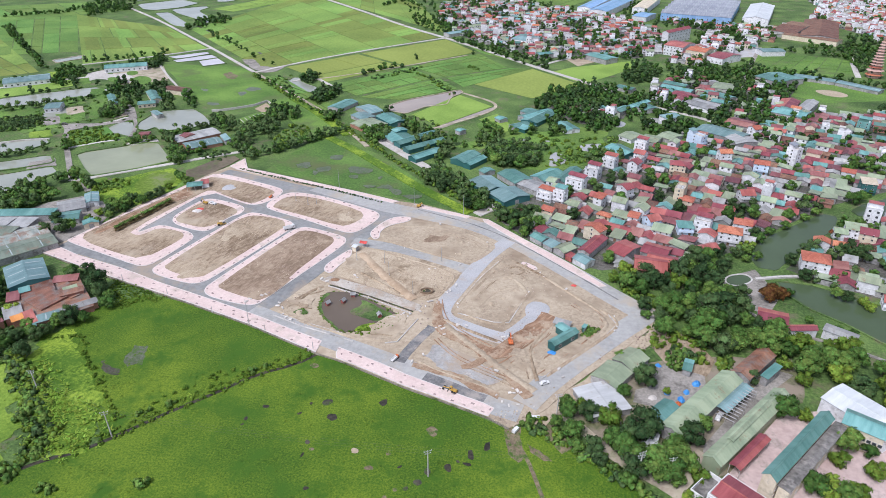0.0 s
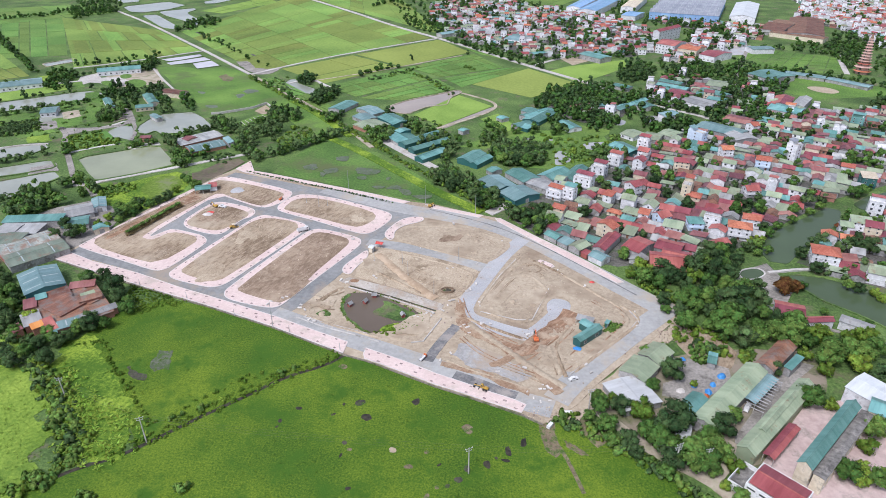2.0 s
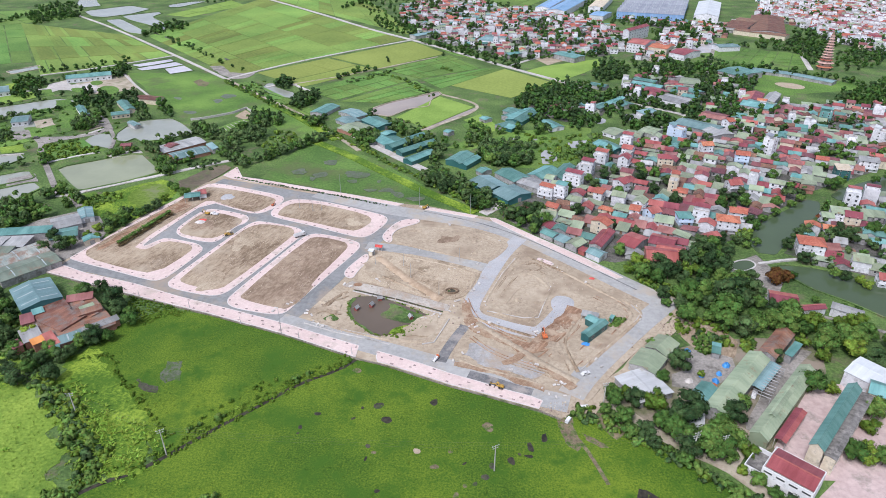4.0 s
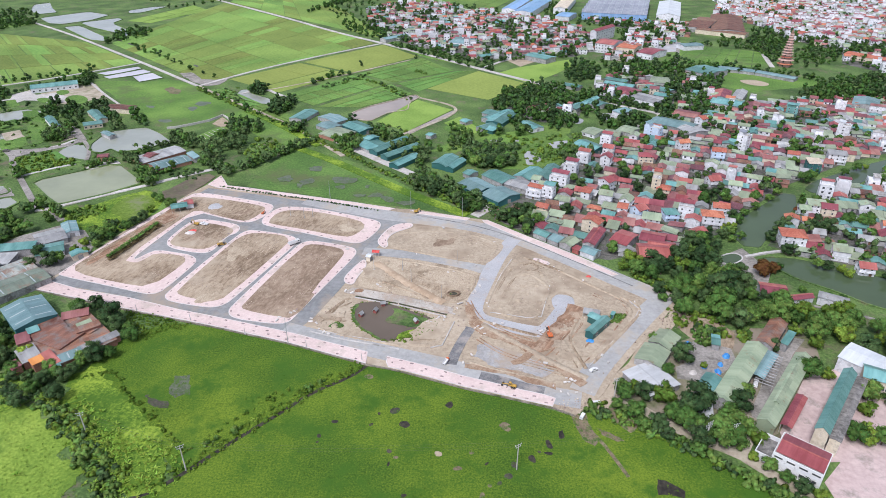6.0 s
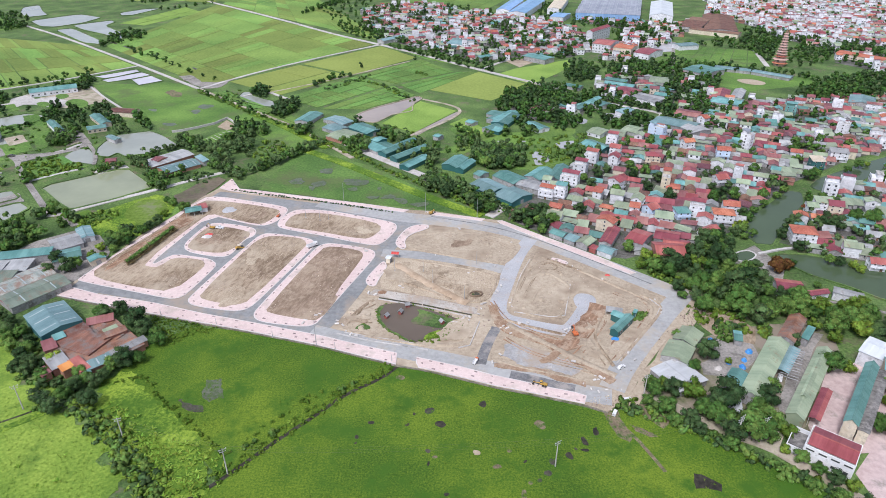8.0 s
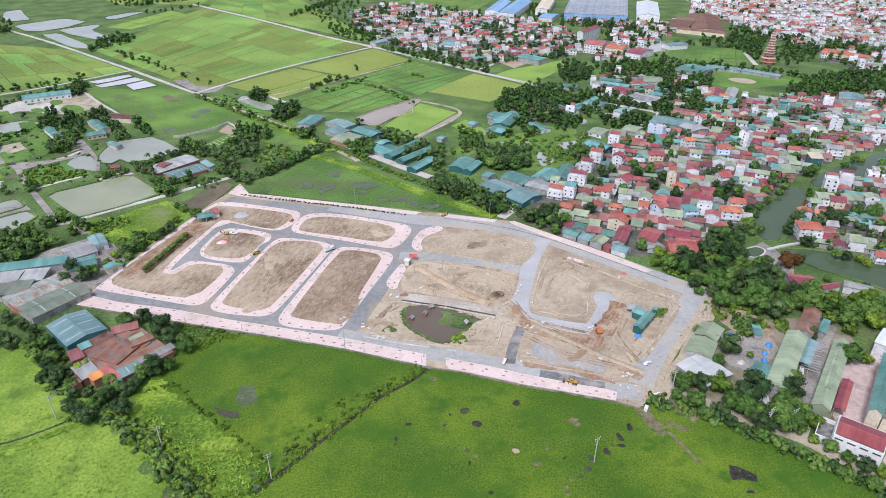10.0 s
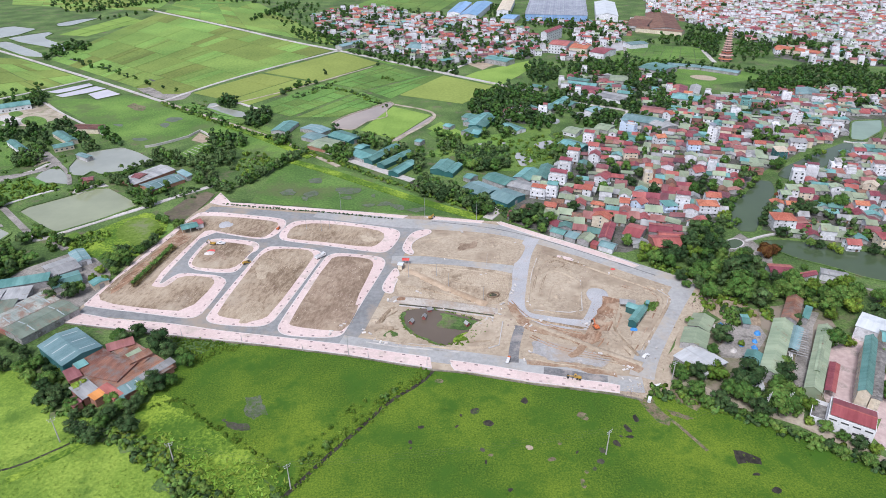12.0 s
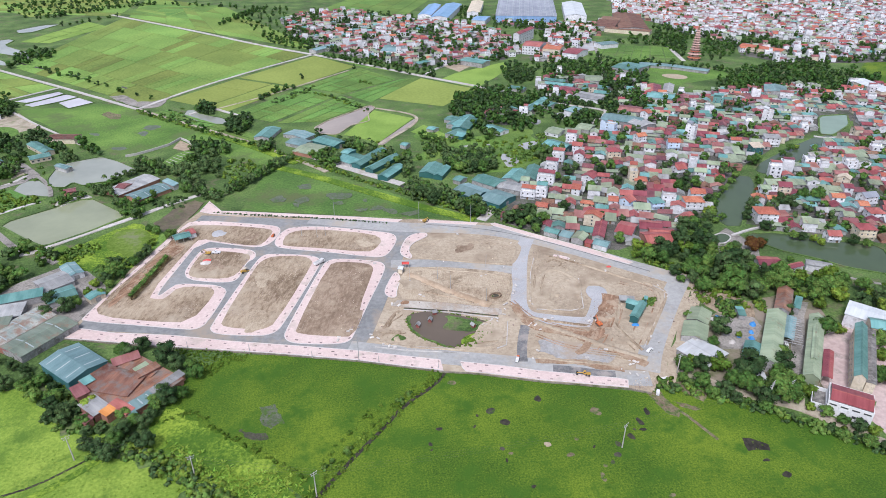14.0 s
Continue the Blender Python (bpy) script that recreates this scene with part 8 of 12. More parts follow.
class Bulk:
    """Many small far bodies gathered into one mesh, sorted by material."""

    def __init__(self):
        self.v, self.f, self.m, self.mats = [], [], [], []

    def slot(self, mat):
        if mat not in self.mats:
            self.mats.append(mat)
        return self.mats.index(mat)

    def add(self, verts, faces, mat, at):
        b, k = len(self.v), self.slot(mat)
        self.v += [tuple(at @ Vector(q)) for q in verts]
        self.f += [tuple(i + b for i in f) for f in faces]
        self.m += [k] * len(faces)

    def box(self, x0, y0, z0, x1, y1, z1, mat, at):
        self.add([(x, y, z) for z in (z0, z1) for x, y in ((x0, y0), (x1, y0), (x1, y1), (x0, y1))], [(4, 5, 6, 7), (0, 1, 5, 4), (1, 2, 6, 5), (2, 3, 7, 6), (3, 0, 4, 7)], mat, at)

    def house(self, p, w, d, turn, floors, style, roof, wall):
        at, x, y, h = pose(p[0], p[1], 0, 0, 0, turn), w / 2, d / 2, floors * 2.7
        self.box(-x, -y, -0.2, x, y, h, wall, at)
        r = 0.23 * min(w, d)
        if style == "gable":
            e = 0.4
            for s in (-1, 1):
                q = [(-x - e, s * (y + e), h - 0.1), (x + e, s * (y + e), h - 0.1), (x + e, 0, h + r), (-x - e, 0, h + r)]
                q += [(a, b, c - 0.15) for a, b, c in q]
                top = (0, 1, 2, 3) if s < 0 else (3, 2, 1, 0)
                self.add(q, [top, (0, 4, 5, 1), (1, 5, 6, 2), (3, 7, 4, 0)], roof, at)
            for s in (-1, 1):
                self.add([(s * x, -y, h), (s * x, y, h), (s * x, 0, h + r - 0.15)], [(0, 1, 2)], wall, at)
        elif style == "mono":
            q = [(-x - 0.4, -y - 0.4, h), (x + 0.4, -y - 0.4, h), (x + 0.4, y + 0.4, h + 0.12 * d), (-x - 0.4, y + 0.4, h + 0.12 * d)]
            q += [(a, b, c - 0.15) for a, b, c in q]
            self.add(q, [(0, 1, 2, 3), (0, 4, 5, 1), (1, 5, 6, 2), (2, 6, 7, 3), (3, 7, 4, 0)], roof, at)
        else:
            self.box(-x, -y, h, x, -y + 0.2, h + 0.8, wall, at)
            self.box(-x, y - 0.2, h, x, y, h + 0.8, wall, at)
            self.box(-x + 0.5, y - 3.5, h, x - 0.5, y - 0.3, h + 2.4, wall, at)
            self.box(-x + 0.2, y - 3.9, h + 2.4, x - 0.2, y, h + 2.6, roof, at)
        n = max(1, int(w / 2.8))
        for f in range(floors):
            for k in range(n):
                xx, z = -x + w * (k + 0.5) / n, f * 2.7 + 0.8
                self.box(xx - 0.6, -y - 0.06, z, xx + 0.6, -y + 0.02, z + 1.2, "window", at)
            if p[1] < 600:
                self.box(x - 0.02, -0.6, f * 2.7 + 0.8, x + 0.06, 0.6, f * 2.7 + 2.0, "window", at)

    def done(self, name, label, category):
        me = mesh_of(name, self.v, self.f)
        for mat in self.mats:
            me.materials.append(M[mat])
        me.polygons.foreach_set("material_index", self.m)
        return tagged(part(name, me, None), label, category, "", "stuff")


GREEN_SPOTS = []
QUARTERS = []


def rows_of_houses(outline, turn, near, bulk, skip=0.1, pale=0.0, across=6.0, deep=6.5, tall=0.0, group="houses of the dense village", blocked=()):
    """Fills an outline with rows of houses: single things nearer than near, the rest in one body."""
    c, s = math.cos(radians(turn)), math.sin(radians(turn))
    loc = [(x * c + y * s, -x * s + y * c) for x, y in outline]
    u0, u1 = min(q[0] for q in loc), max(q[0] for q in loc)
    v0, v1 = min(q[1] for q in loc), max(q[1] for q in loc)
    if near == 0:
        QUARTERS.append(outline)
        slab("alley", outline, -0.2, 0.06 + 0.012 * len(QUARTERS), M["alley"], label="grey yards and lanes between distant houses, shade painted in", category="lane")
    v, lane = v0, 0
    while v < v1:
        u = u0 + crng.uniform(0, across)
        row = max(deep, 7.0) * crng.uniform(0.98, 1.12)
        while u < u1:
            i = crng.choices(range(len(KINDS)), WEIGHTS)[0]
            if tall and crng.random() < tall:
                i = crng.choice((18, 19, 20, 21, 18, 20, 26, 27, 23, 24, 10, 15))
            if pale and crng.random() < pale:
                i = crng.choice((10, 11, 14, 15, 22, 23, 22, 24, 18, 20))
            side = crng.random() < 0.3
            step = KINDS[i][6 if side else 5] * crng.uniform(0.95, 1.06) + 0.3
            p = (u + step / 2, v + row / 2 + crng.uniform(-0.7, 0.7))
            q = (p[0] * c - p[1] * s, p[0] * s + p[1] * c)
            u += step
            if not inside(q, outline) or any(inside(q, o) for o in LAKES) or any(inside(q, o) for o in blocked):
                continue
            if any(math.dist(q, (x, y)) < r + 3.0 for x, y, r in HOMES):
                continue
            if crng.random() < skip * 0.6 or noise.noise((q[0] * 0.045, q[1] * 0.045, 5.0)) > 0.5 - skip:
                if crng.random() < 0.85:
                    GREEN_SPOTS.append(q)
                continue
            heading = turn + crng.choice((90, 270) if side else (0, 180, 0)) + crng.uniform(-6, 6)
            if q[1] < near:
                plain_house(i, q, heading, group)
            else:
                roof, wall, floors, style, _, w, d = KINDS[i]
                bulk.house(q, w * crng.uniform(0.9, 1.05), d * crng.uniform(0.9, 1.05), heading, floors, style, roof, wall)
        lane += 1
        v += row + (2.2 if lane % 4 == 0 else 0.2)


far_village = Bulk()
OLD_VILLAGE = [(33.0, 323.4), (51.6, 302.4), (74.6, 281.9), (88.0, 278.4), (103.9, 284.8), (125.0, 283.8), (136.5, 294.5), (159.8, 313.8), (180.1, 338.0), (214.9, 372.4), (240.1, 389.0), (273.0, 411.9), (310.0, 430.2), (368.6, 463.6), (421.1, 542.9), (389.6, 564.6), (345.6, 564.4), (290.9, 553.6), (246.9, 541.8), (244.2, 585.5), (207.1, 510.4), (144.1, 462.2), (115.1, 435.8), (105.8, 449.8), (92.5, 410.8), (79.1, 399.5), (60.6, 372.4), (51.6, 355.4), (41.5, 339.5)]
# low sheds and houses shoulder to shoulder behind the footway of the main street
EDGE_WAY, EDGE_OUT = Vector((0.752, -0.66)), Vector((0.66, 0.752))
edge_at = Vector((52.4, 301.2))
for long, deep, roof, wall, eave, rise, style, words in (
    (8.6, 6.6, "teal", "grey_wall", 2.9, 1.2, "gable", "low shop with a mended green and brown sheet roof"),
    (6.8, 6.2, "blue_grey", "grey_wall", 2.6, 0.9, "mono", "low shed with a dark grey-green lean-to roof"),
    (7.4, 9.2, "green_sheet", "grey_wall", 3.1, 1.3, "cross", "deep shed with a pale green sheet roof"),
    (4.2, 4.4, "red_sheet", "red_sheet", 2.6, 0.3, "mono", "small red sheet-metal kiosk"),
    (8.4, 7.4, "blue_grey", "white_wall", 3.0, 1.4, "gable", "low house with a clean blue-grey sheet roof"),
):
    a, b = edge_at, edge_at + EDGE_WAY * long
    c = b + EDGE_OUT * deep
    shed(tuple(a), tuple(b), tuple(c), eave, rise, roof, wall, words, style, name="shed", group="low buildings along the main street")
    edge_at = b + EDGE_WAY * 0.35
# long low roofs at the back of the village
shed(*[(180.0, 586.8), (196.9, 567.7), (202.1, 580.3)], 3.2, 1.0, "teal", "grey_wall", "long low shed with a teal sheet roof", "gable")
shed(*[(159.3, 553.0), (177.6, 534.6), (187.0, 553.1)], 3.2, 1.0, "grey_sheet", "white_wall", "long low hall with a grey sheet roof", "gable")
shed(*[(151.5, 579.0), (161.4, 563.8), (170.5, 582.3)], 3.0, 1.0, "red_sheet", "cream_wall", "low hall with a red sheet roof", "gable")
shed(*[(189.8, 602.9), (206.4, 596.7), (213.7, 618.3)], 3.2, 1.0, "green_sheet", "grey_wall", "low hall with a pale green roof", "gable")
shed(*[(182.9, 505.9), (199.0, 495.6), (205.7, 511.3)], 3.2, 1.0, "maroon", "grey_wall", "long low hall with a maroon roof", "gable")
shed(*[(130.4, 466.9), (139.4, 459.0), (146.7, 473.3)], 3.0, 0.9, "green_sheet", "grey_wall", "low shed with a pale green roof", "gable")
shed(*[(117.7, 455.2), (129.3, 450.4), (134.0, 465.1)], 3.0, 0.9, "green_sheet", "grey_wall", "low shed with a pale green roof", "gable")
# ground whose dark colour carries the shade of the house gaps
slab("alley", OLD_VILLAGE, -0.2, 0.062, M["alley"], label="grey lanes and yards between the village houses, shade painted in", category="lane")
rows_of_houses(OLD_VILLAGE, V + 4, 365, far_village, 0.23)
EAST_BANK = [(172.8, 295.5), (189.0, 314.1), (208.5, 336.2), (224.8, 356.0), (247.6, 363.1), (290.9, 395.5), (320.9, 411.4), (352.1, 425.9), (409.8, 444.8), (502.2, 428.8), (305.8, 249.1), (234.1, 260.1), (213.8, 272.9), (192.4, 282.1)]
slab("alley", EAST_BANK, -0.2, 0.066, M["alley"], label="grey lanes and yards on the far bank, shade painted in", category="lane")
rows_of_houses(EAST_BANK, V + 10, 310, far_village, 0.2, tall=0.05)
rows_of_houses([(177.5, 553.0), (198.8, 558.2), (219.1, 625.0), (180.6, 646.2), (148.0, 624.5), (148.1, 575.6)], V + 10, 0, far_village, 0.25, across=8, deep=9)
rows_of_houses([(-126.5, 1010.6), (-80.2, 1074.2), (-26.8, 1074.8), (59.1, 1012.1), (165.0, 888.9), (179.1, 809.4), (166.9, 747.5), (135.6, 714.1), (86.9, 719.1), (36.1, 692.6), (0.1, 732.1), (-32.5, 760.8), (-68.1, 801.0), (-103.9, 879.0)], V + 30, 0, far_village, 0.36, tall=0.3, pale=0.08, across=8, deep=9)
rows_of_houses([(243.5, 873.9), (301.2, 882.0), (270.6, 793.8), (211.0, 720.0), (192.1, 693.8), (164.2, 703.8), (168.6, 725.1)], V + 10, 0, far_village, 0.4, tall=0.3, pale=0.4, across=8, deep=9)
rows_of_houses([(415.6, 1084.1), (635.6, 1070.6), (811.9, 933.1), (967.0, 854.0), (765.5, 669.6), (630.6, 693.1), (537.5, 742.8), (472.4, 801.4), (416.0, 880.8), (378.2, 982.6)], V + 6, 0, far_village, 0.14, tall=0.5, pale=0.45, across=8, deep=9)
rows_of_houses([(446.5, 758.6), (515.5, 723.0), (621.4, 711.1), (553.9, 632.5), (508.0, 635.1), (437.2, 652.9), (412.6, 691.1)], V + 6, 0, far_village, 0.45, tall=0.3, pale=0.4, across=8, deep=9)
rows_of_houses([(426.1, 1161.4), (668.4, 1162.1), (883.8, 1109.2), (901.0, 1036.9), (820.0, 942.6), (642.8, 1082.4), (422.9, 1101.8)], V + 6, 0, far_village, 0.2, across=11, deep=12, tall=0.5, pale=0.45)
rows_of_houses([(70.9, 524.6), (82.4, 540.6), (110.9, 566.4), (123.4, 552.6), (110.5, 509.8), (90.0, 495.1), (77.0, 499.4)], V + 20, 0, far_village, 0.5, across=8, deep=9)
rows_of_houses([(438.0, 1142.0), (564.2, 1230.0), (665.4, 1213.6), (447.2, 735.5), (410.8, 818.4), (416.8, 898.2), (386.2, 967.1)], V + 6, 0, far_village, 0.3, tall=0.4, pale=0.4, across=8, deep=9)
rows_of_houses([(373.2, 537.1), (461.1, 552.5), (483.6, 527.9), (475.9, 456.9), (363.4, 452.8), (351.0, 478.5)], V + 10, 0, far_village, 0.15, across=8, deep=9)
rows_of_houses([(238.2, 656.1), (274.5, 644.1), (220.2, 520.1), (197.0, 526.5), (205.1, 576.6)], V + 8, 0, far_village, 0.45, across=8, deep=9)
rows_of_houses([(256.4, 934.2), (319.4, 899.6), (293.0, 823.5), (228.4, 854.5)], V + 8, 0, far_village, 0.35, across=8, deep=9)
rows_of_houses([(55.0, 548.5), (98.5, 545.8), (91.5, 514.1), (70.1, 507.9), (55.2, 522.8)], V + 8, 0, far_village, 0.7, across=8, deep=9)
rows_of_houses([(138.4, 604.0), (172.8, 614.2), (186.4, 585.1), (169.5, 541.2), (150.5, 542.8), (135.2, 563.0)], V + 8, 0, far_village, 0.35, across=8, deep=9, tall=0.2, pale=0.2)
rows_of_houses([(50.2, 523.4), (65.0, 547.0), (83.1, 535.8), (101.6, 513.0), (101.9, 496.0), (79.9, 491.2), (63.1, 503.8)], V + 8, 0, far_village, 0.55, across=9, deep=9)
rows_of_houses([(386.0, 475.6), (446.0, 485.6), (475.9, 456.9), (399.4, 433.2), (349.6, 427.8)], V + 10, 0, far_village, 0.15, across=8, deep=9)
rows_of_houses([(181.6, 972.2), (225.0, 1014.9), (275.6, 909.8), (331.4, 917.9), (303.0, 846.5), (244.1, 864.8), (194.2, 915.2)], V + 10, 0, far_village, 0.45, across=8, deep=9, pale=0.3)
far_village.done("distant_houses", "crowded distant houses with red, green and white roofs", "houses")

# factories and public buildings at the far edge
for k in range(6):
    near, far = Vector((40.3, 141.9)) * k / 6, Vector((40.3, 141.9)) * (k + 0.94) / 6
    shed(Vector((182.0, 944.2)) + near, Vector((266.8, 921.5)) + near, Vector((266.8, 921.5)) + far, 9.5, 3.0, "slate_sheet", "blue_sheet", "long factory bay with a slate-grey roof and blue walls", "gable", skylights=9, bays=14 if k == 0 else 0, name="factory", category="factory", group="bays of the great factory")
shed(*[(94.0, 972.1), (113.2, 948.6), (157.1, 1067.4)], 8, 2, "blue_sheet", "white_wall", "factory hall with a bright blue roof", "cross", name="factory", category="factory")
shed(*[(77.5, 991.6), (92.4, 972.1), (123.5, 1067.1)], 8, 2, "blue_sheet", "white_wall", "factory hall with a bright blue roof", "cross", name="factory", category="factory")
shed(*[(155.5, 1012.8), (167.6, 982.5), (198.1, 1091.1)], 8, 2, "cream_wall", "white_wall", "factory hall with a pale roof", "cross", name="factory", category="factory")
shed(*[(144.6, 935.2), (162.8, 926.4), (171.0, 963.1)], 6, 1, "blue_sheet", "white_wall", "small factory hall with a blue roof", "gable", name="factory", category="factory")
shed(*[(277.6, 917.6), (310.6, 917.9), (347.1, 1038.6)], 9, 3, "white_sheet", "white_wall", "white factory hall with a white roof", "cross", name="factory", category="factory")
shed(*[(299.9, 864.8), (324.5, 849.8), (348.8, 931.0)], 6, 2, "old_tile", "grey_wall", "works hall with a faded brown roof", "gable", name="factory", category="factory")
shed(*[(329.5, 849.8), (363.9, 828.1), (400.5, 940.2)], 6, 2, "old_tile", "grey_wall", "works hall with a faded brown roof", "cross", name="factory", category="factory")
shed(*[(309.5, 849.6), (358.2, 814.1), (366.8, 831.8)], 5, 1, "old_tile", "cream_wall", "long low works hall with a brown roof", "gable", name="factory", category="factory")
shed(*[(174.2, 788.4), (203.5, 823.5), (204.6, 838.4)], 13, 2, "red_sheet", "white_wall", "white four-storey school with a red roof", "gable", bays=8, name="school_building", category="school")
shed(*[(163.8, 740.1), (182.0, 728.6), (190.6, 758.5)], 10, 2, "red_sheet", "white_wall", "white three-storey school with a red roof", "gable", bays=6, name="school_building", category="school")
shed(*[(184.4, 727.6), (202.1, 716.5), (209.1, 739.4)], 8.5, 1.5, "orange_tile", "cream_wall", "yellow three-storey school with an orange roof", "gable", bays=6, name="school_building", category="school")
shed(*[(203.8, 714.6), (217.2, 701.4), (229.5, 734.5)], 6, 2, "red_sheet", "white_wall", "white hall with a red hipped roof", "gable", bays=4, name="hall", category="hall")
shed(*[(425.9, 717.1), (455.9, 678.5), (467.1, 693.6)], 5, 1.5, "orange_tile", "cream_wall", "long cream hall with an orange roof", "gable", bays=10, name="hall", category="hall")
shed(*[(270.8, 657.5), (301.9, 641.9), (307.6, 653.1)], 3, 0.6, "blue_grey", "grey_wall", TEAL, "gable")
shed(*[(301.9, 641.9), (328.9, 616.2), (334.9, 626.8)], 3, 0.6, "blue_grey", "grey_wall", TEAL, "gable")
shed(*[(265.4, 748.1), (289.9, 754.2), (296.1, 772.8)], 5, 1, "blue_grey", "white_wall", "long shed with a blue-grey roof", "gable")
shed(*[(234.2, 644.5), (250.1, 622.6), (267.9, 653.9)], 5, 1.2, "teal", "grey_wall", TEAL, "gable")
shed(*[(221.5, 533.0), (242.0, 520.4), (252.1, 539.8)], 5, 1.5, "teal", "grey_wall", TEAL, "gable")
shed(*[(227.1, 546.4), (241.4, 543.0), (253.2, 567.6)], 5, 1.5, "red_sheet", "grey_wall", "shed with a red sheet roof", "cross")
shed(*[(241.4, 543.0), (250.8, 539.8), (266.9, 567.6)], 5, 1.5, "grey_sheet", "grey_wall", "shed with a grey-green roof", "cross")
shed(*[(243.4, 517.4), (252.5, 511.4), (265.4, 536.6)], 4, 1.0, "maroon", "grey_wall", "shed with a faded pink roof", "cross")
shed(*[(328.8, 517.8), (352.0, 518.0), (366.0, 540.5)], 6, 1.5, "blue_grey", "grey_wall", TEAL, "cross")
shed(*[(441.8, 553.8), (439.9, 507.4), (458.5, 523.8)], 6, 1, "white_sheet", "cream_wall", "long white hall with a white sheet roof", "gable", bays=8, name="hall", category="hall")
shed(*[(-73.1, 781.2), (-47.9, 807.8), (-51.5, 821.5)], 4, 1.2, "blue_grey", "grey_wall", TEAL, "gable")
shed(*[(0.1, 764.4), (25.9, 752.4), (28.1, 783.5)], 5, 1.2, "blue_grey", "white_wall", "large shed with a pale blue-grey roof", "gable")
shed(*[(36.2, 695.9), (52.5, 706.4), (50.8, 717.2)], 4, 1.0, "teal", "grey_wall", TEAL, "gable")
shed(*[(81.8, 701.4), (103.2, 681.0), (107.8, 701.5)], 5, 1.0, "teal", "grey_wall", TEAL, "gable")


# ---------------- the pagoda ----------------
def pagoda(p, height):
    root = thing("pagoda", "slender red and buff multi-tiered brick pagoda", "pagoda", at=pose(p[0], p[1], 0, 0, 0, 20))
    z, w, tiers = 0.0, 11.0, 12
    for k in range(tiers):
        tall = height * 0.86 * (0.12 if k < 2 else 0.076)
        wide = w * (1.25 if k < 2 else 1.0 - 0.066 * (k - 2)) / 2
        bm = bmesh.new()
        rod_into(bm, (0, 0, z), (0, 0, z + tall * 0.75), wide * 0.8, wide * 0.76, 8)
        part("tier", bm, M["pagoda_brick"], root)
        for a in range(4):
            q = Vector((math.cos(a * math.pi / 2 + math.pi / 8), math.sin(a * math.pi / 2 + math.pi / 8), 0)) * wide * 0.74
            window_part(root, q.x, q.y, z + tall * 0.38, 0.28 * wide, tall * 0.5, a + 1.25)
        bm = bmesh.new()
        rod_into(bm, (0, 0, z + tall * 0.72), (0, 0, z + tall), wide * 1.15, wide * 0.72, 8)
        part("eave_roof", bm, M["pagoda_brick" if k % 2 or k > 3 else "orange_tile"], root)
        z += tall
    part("spire", rod((0, 0, z), (0, 0, height), w * 0.14, 0.05), M["old_tile"], root)


pagoda((347.8, 679.5), 38)


# ---------------- woods, hedges and single trees ----------------
grng = random.Random(31)
LEAFY = ("dark", "dark2", "mid", "mid", "mid2", "mid2", "dark", "light")
CLEAR = ([(-181.7, 449.6), (-174.4, 469.3), (-168.9, 477.7), (-160.0, 472.0), (-163.4, 457.6), (-168.6, 441.8), (-174.7, 441.2)], [(-179.5, 479.8), (-176.5, 499.5), (-165.0, 485.2), (-162.6, 476.0), (-167.8, 471.3)], [(-127.7, 381.0), (-119.3, 394.1), (-103.8, 415.6), (-90.5, 436.1), (-73.1, 415.4), (-34.6, 374.2), (-4.3, 346.8), (-34.8, 339.7), (-110.7, 362.6)], [(-136.1, 425.3), (-126.7, 438.8), (-120.4, 424.1), (-125.5, 409.1)], [(-180.1, 449.1), (-173.4, 473.5), (-158.0, 478.6), (-161.1, 450.8), (-172.8, 439.4)], [(-182.8, 487.1), (-176.4, 501.8), (-163.4, 485.6), (-169.2, 472.9)], [(-2.1, 489.2), (13.9, 509.4), (33.9, 488.4), (34.0, 463.5), (22.5, 455.0)],) + ([(-287.5, 399.9), (-276.1, 414.2), (-258.0, 420.0), (-237.8, 402.6), (-258.8, 377.2), (-270.8, 379.6)], [(-148.2, 454.4), (-131.1, 466.5), (-109.8, 445.2), (-110.6, 415.0), (-129.0, 420.0)], [(-184.9, 469.8), (-173.4, 484.9), (-159.6, 469.2), (-170.0, 449.9)], [(-148.8, 418.1), (-131.5, 415.2), (-127.2, 391.4), (-142.1, 390.0)], [(-185.0, 456.0), (-173.4, 476.6), (-161.6, 463.8), (-173.0, 441.6)], [(-150.8, 453.9), (-142.2, 461.5), (-134.0, 449.2), (-142.6, 439.6)], [(-340.0, 556.9), (-312.6, 557.2), (-298.0, 527.5), (-320.1, 524.0)],)


def built_over(q):
    return any(math.dist(q, (x, y)) < r + 1.2 for x, y, r in HOMES) or any(inside(q, o) for o in CLEAR) or any(inside(q, o) for o in PONDS)


PLAZA = [(134.8, 268.9), (138.2, 279.2), (158.4, 292.1), (166.0, 284.0), (168.0, 268.0), (176.0, 258.0), (190.0, 247.0), (187.0, 240.0), (170.0, 243.0), (158.0, 250.0), (141.0, 258.0)]


def near_built(q):
    return any(math.dist(q, (x, y)) < r + 3.0 for x, y, r in HOMES) or inside(q, PLAZA)


EAST_WOOD = [(90.0, 265.1), (94.6, 278.5), (130.0, 295.4), (142.2, 286.2), (136.9, 266.2), (155.0, 268.1), (152.6, 250.2), (160.5, 237.6), (181.2, 236.2), (186.8, 223.5), (198.4, 215.4), (183.8, 195.4), (173.6, 203.9), (165.9, 212.2), (153.4, 207.2), (145.9, 211.9), (149.6, 223.8), (142.1, 228.6), (128.8, 221.5), (121.0, 227.8), (108.2, 230.9), (106.5, 237.4), (104.1, 251.2), (95.5, 258.4)]
grove(EAST_WOOD, 5.6, LEAFY, grng, 0.8, 1.45, "wood beside the site", near_built)


